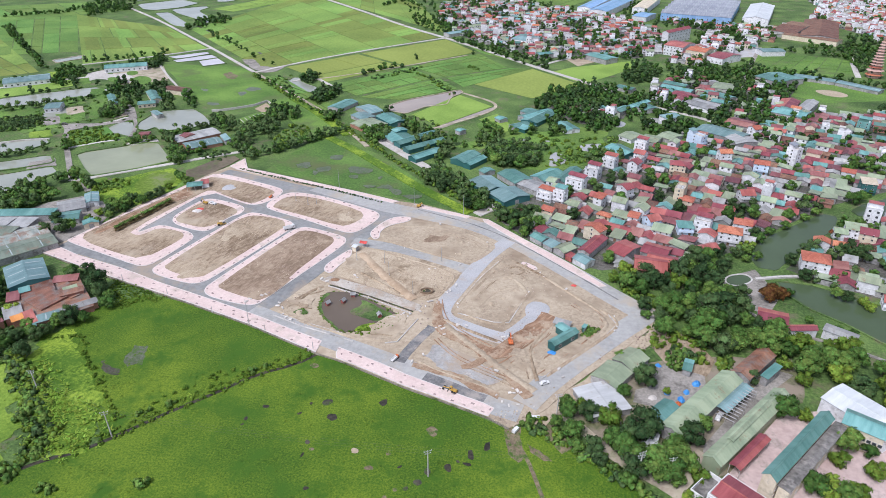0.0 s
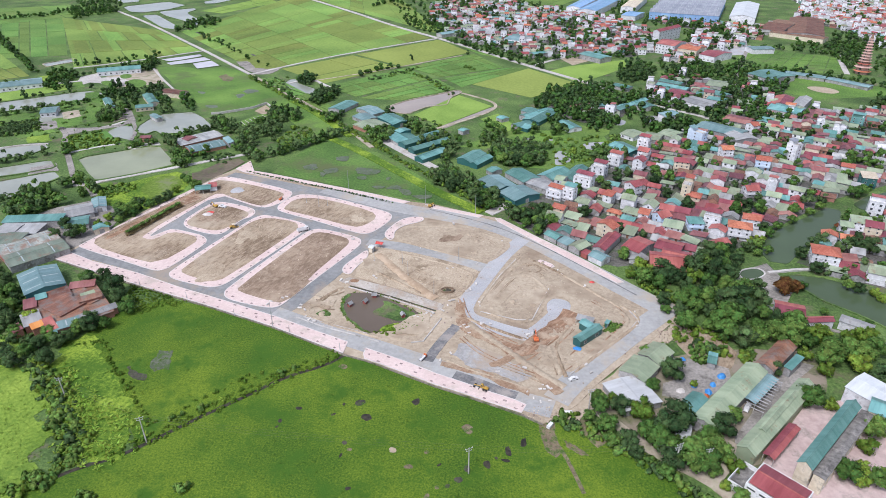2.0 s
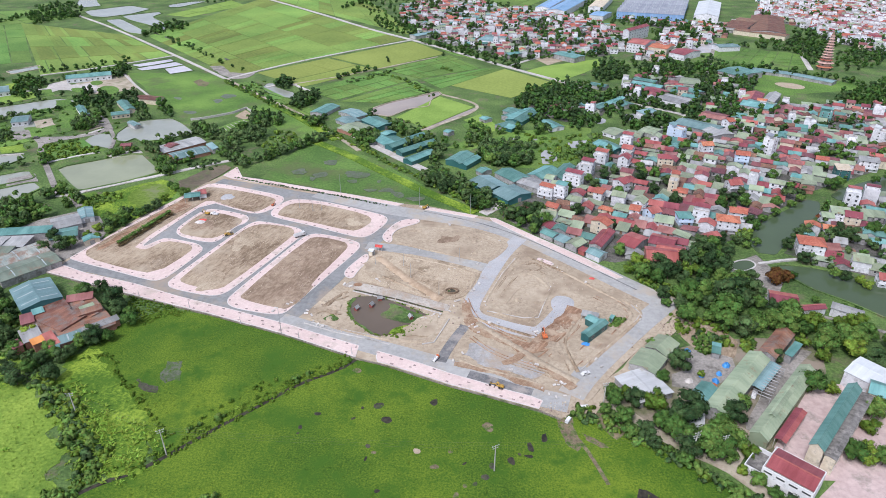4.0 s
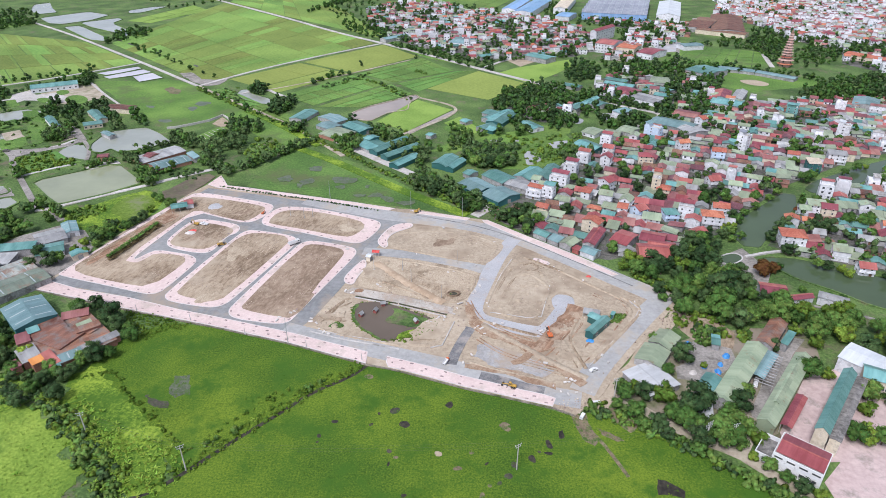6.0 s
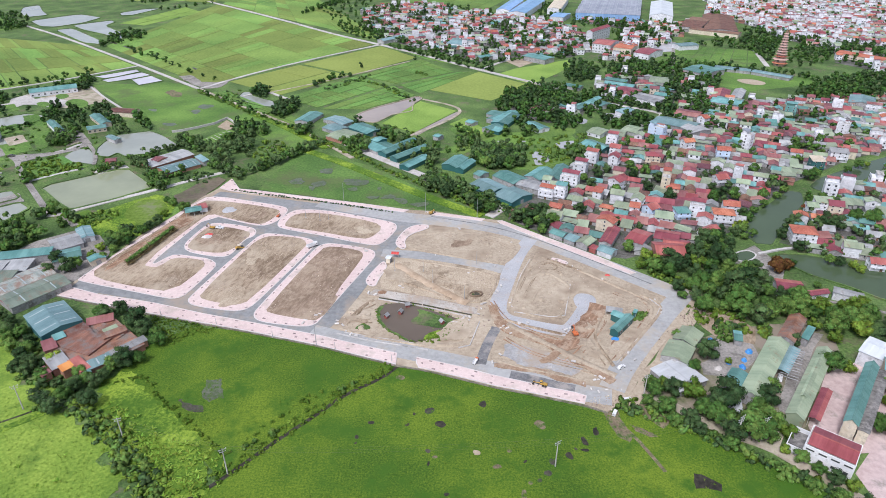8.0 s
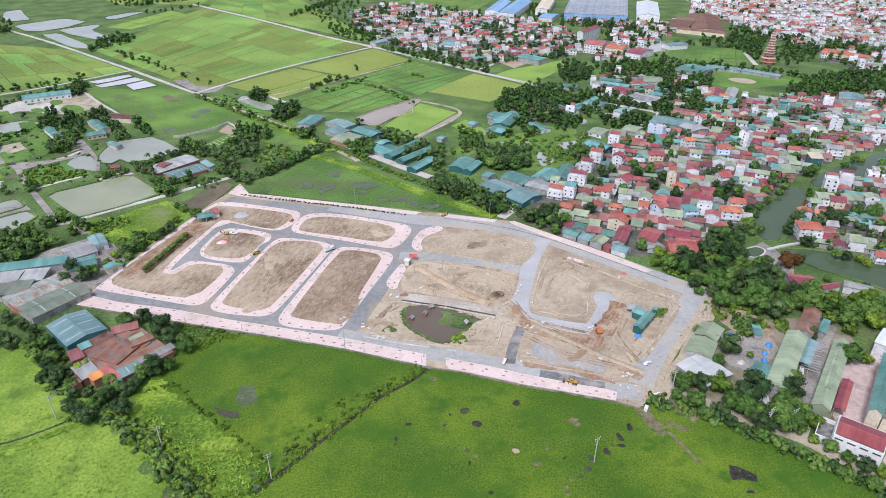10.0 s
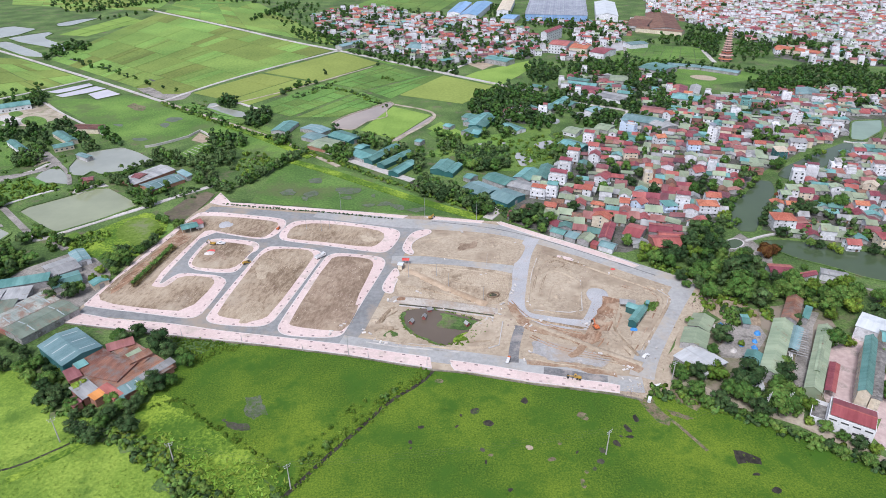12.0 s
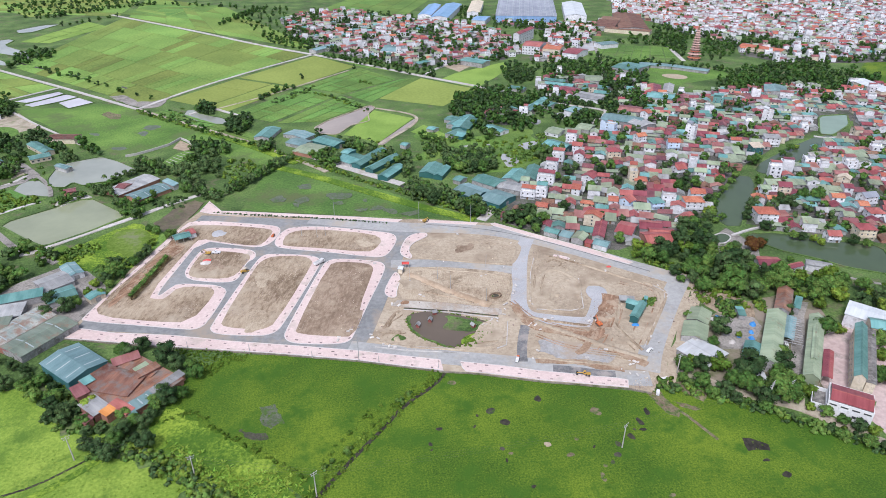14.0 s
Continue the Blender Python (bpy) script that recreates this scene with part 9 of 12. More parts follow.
def lone(spots, size_kinds, z_note=0):
    for (x, y), (kind, s) in zip(spots, size_kinds):
        tree(kind, (x, y), s * 1.2, grng.uniform(0, 6.28))


lone([(100.9, 200.0), (92.6, 192.8), (87.6, 177.5), (97.0, 174.0), (93.4, 170.4), (78.5, 182.9), (73.4, 179.2), (75.4, 170.1), (81.5, 164.6)], [("dark", 1.0), ("mid", 0.62), ("light", 1.15), ("dark", 1.3), ("dark2", 0.9), ("light", 0.7), ("mid", 0.7), ("mid", 0.8), ("dark", 0.7)])
lone([(91.1, 165.2), (87.8, 169.4), (93.1, 156.9), (99.5, 158.8), (103.9, 158.0), (107.8, 163.2), (106.9, 169.4), (113.1, 174.1), (117.2, 181.2), (95.2, 163.6)], [("mid", 1.0), ("mid", 0.8), ("dark", 0.9), ("mid2", 1.1), ("mid", 1.0), ("mid", 1.0), ("mid2", 0.7), ("dark", 0.95), ("mid", 0.7), ("mid", 0.8)])
lone([(145.5, 192.2), (138.1, 208.0), (152.2, 191.4), (160.2, 180.9), (156.5, 173.6), (157.6, 161.2), (165.2, 169.6), (153.9, 159.1), (145.1, 160.6), (148.5, 159.2), (113.1, 158.9), (111.1, 161.9)], [("mid", 1.05), ("dark", 0.7), ("light", 0.7), ("mid", 1.0), ("light", 0.8), ("light", 0.8), ("light", 0.9), ("mid", 0.8), ("mid", 0.9), ("light", 0.9), ("light", 0.75), ("mid", 0.6)])
lone([(70.0, 174.5), (76.5, 164.4), (83.4, 159.9), (91.5, 153.6), (106.5, 156.4), (132.5, 198.6), (151.4, 164.8), (167.2, 178.9), (107.8, 196.9), (83.9, 181.1)], [("mid", 0.5), ("mid", 0.6), ("dark", 0.55), ("mid", 0.6), ("mid", 0.6), ("mid", 0.5), ("light", 0.6), ("mid", 0.6), ("light", 0.4), ("mid", 0.45)])
lone([(112.2, 147.4), (115.4, 142.8), (118.5, 139.1), (123.0, 136.6), (110.0, 137.5), (116.8, 131.6), (108.8, 151.6), (122.1, 128.6)], [("mid", 0.6), ("mid", 0.5), ("dark", 0.6), ("light", 0.6), ("mid", 0.45), ("mid", 0.6), ("light", 0.5), ("dark", 0.7)])
lone([(-129.2, 194.8), (-131.2, 191.4), (-133.2, 183.6), (-137.5, 185.5), (-139.9, 181.1), (-132.0, 187.5), (-141.6, 189.8)], [("dark", 0.7), ("mid", 0.5), ("dark", 0.65), ("mid", 0.6), ("dark2", 0.6), ("dark", 0.55), ("mid", 0.6)])
lone([(104.5, 242.6), (100.0, 217.1), (93.0, 213.2), (130.4, 225.4), (80.5, 179.1), (73.1, 182.2)], [("mid", 0.5), ("mid", 0.4), ("mid", 0.5), ("dark", 0.6), ("dark", 0.8), ("mid", 0.7)])
# the belt of trees by the rusty workshops and along the lower field
BELT = "belt of trees along the lower field"
grove([(-215.1, 239.2), (-190.2, 230.5), (-181.6, 219.0), (-167.6, 206.6), (-160.9, 196.1), (-154.0, 187.8), (-131.9, 184.8), (-128.6, 175.0), (-130.6, 168.9), (-141.6, 169.5), (-157.4, 180.0), (-167.6, 191.4), (-174.4, 203.1), (-191.0, 210.6), (-203.8, 212.9)], 4.4, ("dark", "dark2", "mid", "dark", "mid"), grng, 0.55, 0.95, BELT)
lone([(-131.5, 220.6), (-127.9, 215.6), (-144.1, 230.4), (-151.6, 229.0), (-147.9, 225.6), (-119.2, 208.9), (-122.4, 214.8), (-155.8, 197.9), (-126.2, 195.2), (-131.1, 194.5), (-130.0, 199.1), (-122.6, 197.9)], [("dark", 1.1), ("dark", 0.8), ("dark", 0.75), ("mid", 0.7), ("dark", 0.7), ("mid", 0.75), ("mid", 0.6), ("light", 0.75), ("dark", 0.8), ("mid", 0.7), ("dark", 0.7), ("mid", 0.6)])
grove([(-181.8, 281.2), (-180.9, 304.0), (-166.5, 306.0), (-163.9, 312.8), (-161.5, 328.4), (-156.0, 319.8), (-163.2, 305.4), (-168.0, 292.1), (-171.2, 280.2), (-174.0, 271.2)], 4.6, ("mid", "dark", "mid", "light"), grng, 0.6, 0.95, "trees behind the site wall")
lone([(-193.5, 273.9), (-185.1, 265.8), (-182.4, 268.4), (-193.1, 263.0), (-160.9, 339.6), (-151.6, 332.1), (-165.8, 343.5), (-152.5, 396.6), (-143.6, 391.8)], [("dark", 0.8), ("dark", 0.9), ("mid", 0.8), ("dark", 0.7), ("mid", 0.6), ("mid", 0.75), ("mid", 0.5), ("mid", 0.6), ("mid", 0.7)])
grove([(36.1, 316.6), (41.9, 328.1), (53.1, 328.1), (57.5, 314.1), (54.0, 304.8), (45.9, 307.2)], 5.0, ("dark", "dark", "mid"), grng, 0.8, 1.2, "dark trees by the village entrance")
grove([(-14.8, 380.2), (0.4, 362.5), (20.2, 344.6), (25.2, 328.0), (17.9, 326.5), (0.4, 346.1), (-13.6, 365.0)], 5.5, ("dark", "mid", "dark2"), grng, 0.7, 1.0, "trees along the village ditch")
grove([(16.2, 405.8), (26.0, 427.2), (43.8, 427.4), (49.0, 408.0), (41.1, 395.9), (26.4, 397.8)], 5.5, ("dark", "mid", "dark2"), grng, 0.7, 1.05, "grove among the sheds")
grove([(130.5, 293.2), (155.8, 309.2), (161.8, 301.5), (151.2, 290.2), (130.8, 281.4)], 5.5, ("mid", "dark", "mid"), grng, 0.6, 0.9, "trees on the lake shore")
lone([(155.8, 309.2), (165.4, 319.5), (173.0, 328.9), (160.1, 312.6), (183.1, 337.9), (195.6, 349.6), (203.6, 357.9), (228.9, 378.0), (234.2, 381.8), (260.0, 389.4), (271.6, 397.2), (279.4, 401.2), (190.2, 314.9), (183.9, 310.8), (205.9, 334.2), (175.8, 299.6), (204.8, 312.9), (210.6, 309.6), (225.4, 319.9), (232.9, 316.5)], [("light", 0.7), ("mid", 0.7), ("mid", 0.6), ("light", 0.7), ("mid", 0.6), ("mid", 0.55), ("mid", 0.6), ("mid", 0.9), ("mid", 0.8), ("mid", 0.6), ("mid", 0.7), ("light", 0.5), ("dark", 0.8), ("dark", 0.7), ("flame", 0.6), ("dark", 0.7), ("dark", 1.0), ("dark", 1.0), ("mid", 0.9), ("mid", 1.1)])
lone([(158.4, 265.6), (163.2, 268.0), (167.2, 270.6), (160.6, 271.8), (178.1, 285.8), (187.4, 273.8), (190.6, 271.1), (196.5, 268.9), (198.2, 265.2), (214.9, 262.4), (220.1, 258.2), (170.0, 251.4), (179.6, 246.9), (184.2, 244.2), (146.2, 264.6), (138.6, 289.0)], [("flame", 1.0), ("flame", 0.8), ("mid", 0.5), ("flame", 0.7), ("dark", 0.7), ("mid", 0.6), ("dark", 0.6), ("light", 0.65), ("light", 0.6), ("dark", 0.7), ("mid", 0.6), ("mid", 0.4), ("mid", 0.4), ("mid", 0.45), ("dark", 0.8), ("mid", 0.7)])

# gaps between the houses are filled with garden trees
FAR = {"leaf_dark": [], "leaf_mid": [], "leaf_light": []}
LEAF_PICK = ("leaf_dark", "leaf_mid", "leaf_mid")
budget = 34
for q in GREEN_SPOTS:
    if q[1] < 400 and budget > 0:
        budget -= 1
        tree(grng.choice(("dark", "dark2", "mid", "dark", "mid2")), q, grng.uniform(0.55, 0.95), grng.uniform(0, 6.28), group="garden trees of the village")
    else:
        FAR[grng.choice(LEAF_PICK)].append(q)


def far_wood(outline, gap, pick=LEAF_PICK):
    for q in scatter(outline, gap * 0.72, grng, taken=built_over):
        FAR[grng.choice(pick)].append(q)


def far_line(line, gap, wander=1.0, pick=LEAF_PICK):
    for q in along(line, gap * 0.75, grng, wander):
        FAR[grng.choice(pick)].append(q)


far_line([(-416.6, 596.4), (-390.6, 606.5), (-376.8, 620.9), (-359.6, 636.0), (-356.6, 647.1)], 9)
far_line([(-434.5, 506.5), (-405.5, 527.5), (-383.4, 560.9), (-373.0, 580.6), (-333.8, 616.5)], 7, 1.5)
far_wood([(-295.2, 455.5), (-296.8, 465.0), (-281.7, 465.1), (-273.1, 447.1), (-274.8, 436.2), (-285.1, 438.0)], 4.2, ("leaf_dark", "leaf_dark", "leaf_mid"))
far_wood([(-334.7, 525.9), (-330.6, 536.0), (-316.7, 520.2), (-304.0, 526.6), (-288.8, 532.9), (-279.9, 521.9), (-277.5, 504.6), (-296.3, 518.7), (-294.3, 505.9), (-279.5, 481.0), (-277.1, 468.4), (-285.2, 471.4), (-300.4, 488.9), (-314.3, 496.5), (-325.4, 508.1)], 6.5, ("leaf_dark", "leaf_dark", "leaf_mid"))
far_wood([(-272.1, 504.2), (-264.1, 503.7), (-257.2, 489.7), (-259.1, 479.5), (-265.5, 479.9)], 5, ("leaf_dark", "leaf_dark", "leaf_mid"))
far_wood([(-252.8, 471.5), (-247.2, 478.6), (-241.8, 468.2), (-248.3, 463.8)], 5, ("leaf_dark", "leaf_dark", "leaf_mid"))
far_wood([(-342.2, 594.9), (-346.7, 623.6), (-333.0, 603.4), (-325.5, 581.2), (-334.3, 583.6)], 6, ("leaf_dark", "leaf_dark", "leaf_mid"))
far_wood([(-258.2, 515.9), (-243.7, 500.8), (-226.4, 477.1), (-225.1, 468.2), (-235.8, 479.0), (-249.7, 497.1)], 5, ("leaf_dark", "leaf_dark", "leaf_mid"))
far_wood([(-219.4, 409.5), (-209.9, 403.0), (-197.4, 387.2), (-185.2, 370.7), (-177.5, 364.3), (-179.7, 373.7), (-190.6, 386.7), (-199.0, 397.5), (-206.1, 405.6), (-216.8, 412.3)], 4.6, ("leaf_dark", "leaf_dark", "leaf_mid"))
far_wood([(-200.8, 448.6), (-194.6, 457.5), (-177.7, 442.4), (-171.4, 433.0), (-164.8, 434.7), (-160.8, 448.0), (-158.0, 460.9), (-164.2, 485.5), (-157.2, 493.1), (-147.1, 485.6), (-133.7, 470.3), (-124.8, 453.6), (-124.7, 443.1), (-136.1, 448.5), (-137.5, 435.0), (-140.1, 424.3), (-132.5, 408.2), (-135.1, 398.5), (-125.3, 393.1), (-129.0, 375.2), (-137.2, 377.5), (-145.5, 383.5), (-153.3, 389.5), (-159.2, 405.2), (-159.9, 417.3), (-171.1, 428.6), (-183.1, 430.6), (-191.9, 434.5)], 6.0, ("leaf_dark", "leaf_dark", "leaf_mid"))
far_wood([(-178.7, 586.5), (-168.7, 595.1), (-158.8, 574.2), (-161.2, 555.4), (-172.0, 561.3)], 4.6, ("leaf_dark", "leaf_dark", "leaf_mid"))
far_wood([(-145.9, 539.6), (-130.9, 553.2), (-122.6, 534.7), (-124.9, 517.9), (-131.2, 499.5), (-139.8, 508.7), (-145.1, 523.9)], 5, ("leaf_dark", "leaf_dark", "leaf_mid"))
far_wood([(-115.3, 474.1), (-108.0, 484.1), (-101.8, 468.0), (-105.7, 458.3), (-112.7, 461.3)], 4.6, ("leaf_dark", "leaf_dark", "leaf_mid"))
far_wood([(-72.5, 446.3), (-63.0, 452.8), (-56.3, 438.1), (-60.7, 418.5), (-66.6, 427.6)], 5, ("leaf_dark", "leaf_dark", "leaf_mid"))
far_wood([(-76.5, 501.2), (-60.0, 480.6), (-42.3, 459.9), (-44.0, 453.8), (-59.4, 464.9), (-72.4, 484.2)], 6, ("leaf_dark", "leaf_dark", "leaf_mid"))
far_wood([(16.4, 428.2), (26.3, 429.8), (37.1, 420.0), (50.6, 416.9), (48.8, 400.1), (33.0, 392.2), (20.6, 399.1), (14.8, 413.0)], 5.2, ("leaf_dark", "leaf_dark", "leaf_mid"))
far_wood([(41.9, 549.1), (59.1, 571.0), (77.7, 582.7), (79.7, 553.2), (92.1, 542.0), (89.5, 517.6), (73.9, 511.0), (62.4, 527.6), (43.3, 529.0)], 6.5, ("leaf_dark", "leaf_dark", "leaf_mid"))
far_wood([(-12.2, 389.6), (-7.1, 382.6), (1.2, 371.9), (11.3, 365.0), (19.3, 358.4), (24.0, 348.8), (26.0, 334.5), (17.8, 338.1), (8.0, 350.0), (-3.0, 363.4), (-12.2, 375.6)], 4.4, ("leaf_dark", "leaf_dark", "leaf_mid"))
far_wood([(-34.0, 444.6), (-27.7, 452.6), (-19.9, 435.4), (-23.1, 424.4), (-30.9, 429.4)], 5, ("leaf_dark", "leaf_dark", "leaf_mid"))
far_wood([(-16.9, 410.0), (-8.8, 416.8), (-7.6, 404.2), (-14.9, 394.7)], 5, ("leaf_dark", "leaf_dark", "leaf_mid"))
far_wood([(5.5, 447.8), (20.5, 451.6), (21.7, 439.4), (6.4, 433.5)], 5, ("leaf_dark", "leaf_dark", "leaf_mid"))
far_wood([(56.4, 490.1), (68.4, 493.5), (72.1, 465.6), (57.8, 458.9)], 6, ("leaf_dark", "leaf_dark", "leaf_mid"))
far_wood([(86.4, 525.8), (103.7, 516.6), (99.1, 477.1), (86.3, 469.9), (81.1, 488.3)], 6, ("leaf_dark", "leaf_dark", "leaf_mid"))
far_wood([(85.1, 418.7), (100.5, 431.3), (103.3, 408.7), (92.8, 402.0), (82.5, 399.7)], 5, ("leaf_dark", "leaf_dark", "leaf_mid"))
far_wood([(-18.7, 367.2), (-11.2, 373.7), (-6.3, 366.3), (-10.5, 356.3)], 5, ("leaf_dark", "leaf_dark", "leaf_mid"))
far_line([(-184.9, 366.5), (-179.7, 380.6), (-171.1, 387.1)], 6, 1.0)
far_line([(-262.8, 372.1), (-274.4, 385.7), (-281.9, 395.2)], 3.2, 1.0)
far_line([(-227.9, 389.5), (-221.8, 396.3), (-215.9, 399.7)], 3.6, 1.0)
far_line([(-232.6, 321.9), (-225.9, 326.8), (-225.0, 331.5)], 4, 1.0)
far_line([(-207.4, 411.6), (-201.0, 426.6), (-193.6, 433.5)], 7, 1.0)
far_line([(-125.0, 391.2), (-116.6, 402.1), (-104.3, 421.6), (-90.7, 440.6)], 4.2, 1.0)
far_line([(-175.3, 365.8), (-181.7, 370.4), (-176.2, 360.1)], 4, 1.0)
far_wood([(62.2, 572.2), (76.5, 560.7), (106.9, 562.6), (109.6, 540.2), (89.2, 521.3), (75.9, 511.6), (64.9, 526.2)], 7, ("leaf_dark", "leaf_dark", "leaf_mid"))
far_wood([(130.6, 570.2), (148.8, 587.4), (158.7, 542.6), (170.9, 551.0), (170.2, 520.9), (156.9, 530.2), (139.3, 545.4)], 6.5, ("leaf_dark", "leaf_dark", "leaf_mid"))
far_wood([(156.6, 643.0), (200.7, 700.2), (207.7, 673.6), (193.8, 625.2), (161.3, 609.8)], 9, ("leaf_dark", "leaf_dark", "leaf_mid"))
far_wood([(187.5, 570.0), (203.6, 583.0), (198.0, 543.4), (182.0, 509.1), (177.2, 525.0)], 6.5, ("leaf_dark", "leaf_dark", "leaf_mid"))
far_wood([(173.7, 517.3), (185.6, 515.2), (179.4, 491.5), (170.8, 496.5)], 6, ("leaf_dark", "leaf_dark", "leaf_mid"))
far_wood([(142.6, 502.2), (160.3, 510.7), (163.1, 488.7), (147.8, 467.5), (139.2, 475.7)], 7, ("leaf_dark", "leaf_dark", "leaf_mid"))
far_wood([(56.6, 496.8), (67.2, 498.6), (68.1, 472.0), (59.3, 464.2)], 6, ("leaf_dark", "leaf_dark", "leaf_mid"))
far_wood([(88.5, 502.4), (103.9, 512.1), (103.4, 484.7), (91.7, 477.4)], 6.5, ("leaf_dark", "leaf_dark", "leaf_mid"))
far_wood([(223.3, 654.7), (250.0, 728.6), (244.2, 680.0), (224.4, 615.2), (205.9, 560.3), (201.4, 559.5)], 7, ("leaf_dark", "leaf_dark", "leaf_mid"))
far_line([(-622.3, 739.2), (-534.9, 654.5), (-482.6, 608.2), (-431.9, 561.7)], 11, 2.0)
far_line([(-373.9, 767.8), (-305.7, 697.9), (-256.9, 650.8), (-222.5, 615.1)], 22, 2.0)
far_line([(-687.8, 800.1), (-662.7, 827.3), (-630.8, 842.6), (-632.9, 881.0), (-607.3, 896.0), (-555.2, 885.8)], 6, 2.5)
far_line([(-406.6, 799.5), (-404.6, 832.5), (-371.2, 814.1)], 5, 2.5)
far_line([(-167.6, 478.2), (-129.8, 443.1), (-95.1, 407.3), (-81.4, 402.2)], 6, 2.5)
far_line([(-124.5, 597.7), (-109.2, 622.6), (-90.8, 639.9)], 7, 2.5)
far_line([(-373.5, 437.2), (-353.6, 450.0), (-332.8, 469.6), (-319.8, 495.4), (-316.2, 510.1)], 8, 2.0)
far_line([(-628.4, 735.6), (-535.5, 653.9), (-447.5, 575.8)], 9, 1.0)
far_line([(-311.6, 367.1), (-299.8, 373.8), (-285.2, 378.8)], 5, 0.6, ("leaf_dark",))
far_wood([(-612.6, 864.6), (-597.4, 907.0), (-555.5, 885.1), (-575.8, 826.0)], 9)
far_wood([(-355.9, 625.2), (-353.4, 638.2), (-331.6, 600.9), (-337.6, 596.9)], 6)
far_wood([(-422.2, 571.9), (-396.8, 572.0), (-363.0, 521.9), (-366.8, 514.1), (-380.6, 506.6)], 7)
far_line([(-218.8, 573.2), (-169.2, 523.1), (-127.5, 484.1), (-94.8, 448.5), (-80.2, 434.6)], 24, 2.0, ("leaf_mid", "leaf_mid", "leaf_dark"))
far_wood([(-62.1, 471.1), (-42.0, 461.1), (-28.8, 451.4), (-36.4, 441.8), (-49.0, 454.9)], 6)
far_wood([(22.1, 417.6), (38.5, 430.0), (53.6, 432.6), (52.8, 414.8), (38.6, 408.0), (24.0, 403.6)], 7)
far_wood([(-76.2, 448.6), (-61.0, 442.8), (-55.4, 428.0), (-62.4, 420.2), (-73.0, 434.6)], 7)
far_wood([(-35.4, 425.9), (-17.6, 428.2), (4.4, 435.1), (-3.6, 420.6), (-18.6, 404.9), (-24.6, 410.0)], 7)
far_wood([(46.2, 509.2), (63.1, 516.9), (65.2, 495.0), (55.0, 481.1)], 7)
far_wood([(76.8, 575.1), (108.8, 584.6), (137.9, 575.5), (123.4, 552.6), (96.9, 540.8), (75.6, 524.6)], 9)
far_wood([(120.1, 673.6), (152.2, 688.5), (152.4, 646.1), (141.6, 620.2), (118.5, 628.5)], 8)
far_wood([(136.5, 594.2), (170.4, 604.2), (183.8, 575.9), (169.5, 541.2), (151.2, 546.0), (136.0, 566.5)], 15)
far_wood([(162.1, 693.5), (211.5, 699.0), (245.1, 720.1), (231.6, 669.6), (200.1, 635.5), (164.6, 650.6)], 12)
far_wood([(194.2, 604.4), (214.1, 608.5), (185.5, 517.6), (172.4, 517.6)], 9)
far_wood([(130.4, 495.4), (156.5, 510.0), (147.0, 481.8), (128.6, 468.5)], 8)
far_wood([(84.9, 435.6), (101.9, 440.2), (92.5, 410.8), (83.4, 413.8)], 6)
far_wood([(209.2, 576.0), (240.5, 570.8), (246.9, 541.8), (235.2, 518.0), (205.8, 469.0), (195.0, 468.9), (211.8, 510.4), (200.5, 525.5)], 8)
far_wood([(231.4, 646.6), (258.5, 635.9), (247.6, 595.0), (217.4, 585.2)], 8)
far_wood([(386.6, 863.6), (442.5, 890.9), (476.0, 853.2), (448.1, 804.8), (412.8, 794.8), (372.2, 763.6), (366.0, 804.1)], 9)
far_wood([(323.9, 810.5), (369.4, 804.2), (349.0, 754.6), (313.6, 778.4)], 10)
far_wood([(352.6, 763.5), (372.2, 748.9), (345.4, 694.9), (338.8, 707.6)], 9)
far_wood([(395.1, 763.8), (450.6, 764.1), (415.1, 708.1), (386.5, 675.4), (357.1, 675.2)], 9)
far_wood([(322.6, 589.8), (347.9, 609.4), (380.2, 630.2), (439.1, 648.0), (483.8, 637.4), (438.1, 568.5), (387.8, 568.2), (340.6, 564.4), (308.9, 550.4)], 7)
far_wood([(309.5, 562.1), (360.6, 596.4), (400.6, 580.4), (484.6, 605.8), (497.2, 572.6), (451.6, 533.4), (365.5, 513.9), (330.5, 538.6)], 7)
far_wood([(473.8, 795.2), (508.1, 764.5), (482.9, 721.9), (448.0, 735.2)], 10)
far_wood([(141.5, 1065.0), (176.6, 1093.4), (169.6, 965.1), (131.6, 921.1)], 9)
far_wood([(170.0, 942.8), (203.0, 930.1), (238.1, 913.5), (226.9, 881.5), (187.4, 889.0), (167.0, 900.8)], 10)
far_wood([(215.1, 862.4), (252.9, 881.6), (230.0, 793.5), (203.0, 793.2)], 10)
far_wood([(-668.8, 958.8), (-640.1, 1006.6), (-592.4, 959.4), (-553.2, 883.5), (-581.2, 867.9), (-615.5, 875.2)], 11)
far_wood([(-411.9, 811.9), (-408.5, 869.1), (-376.8, 839.9), (-371.1, 805.5), (-390.5, 779.5)], 10)
far_wood([(-203.1, 1062.2), (-137.8, 1108.2), (-109.6, 1010.8), (-72.6, 963.2), (-110.4, 871.2), (-143.9, 898.5)], 16)
far_wood([(-568.6, 1175.8), (-548.4, 1260.1), (-472.6, 1279.1), (-366.2, 1221.8), (-412.2, 1159.2), (-486.8, 1084.6)], 16)
far_line([(-587.6, 1224.4), (-415.1, 1236.8), (-200.5, 1144.6), (-108.8, 1094.9)], 14, 8)
far_line([(-65.8, 769.5), (6.1, 687.5), (51.2, 649.9)], 8, 3)
far_line([(-232.2, 292.2), (-218.8, 299.8), (-213.6, 312.9), (-209.6, 323.2)], 9, 4)
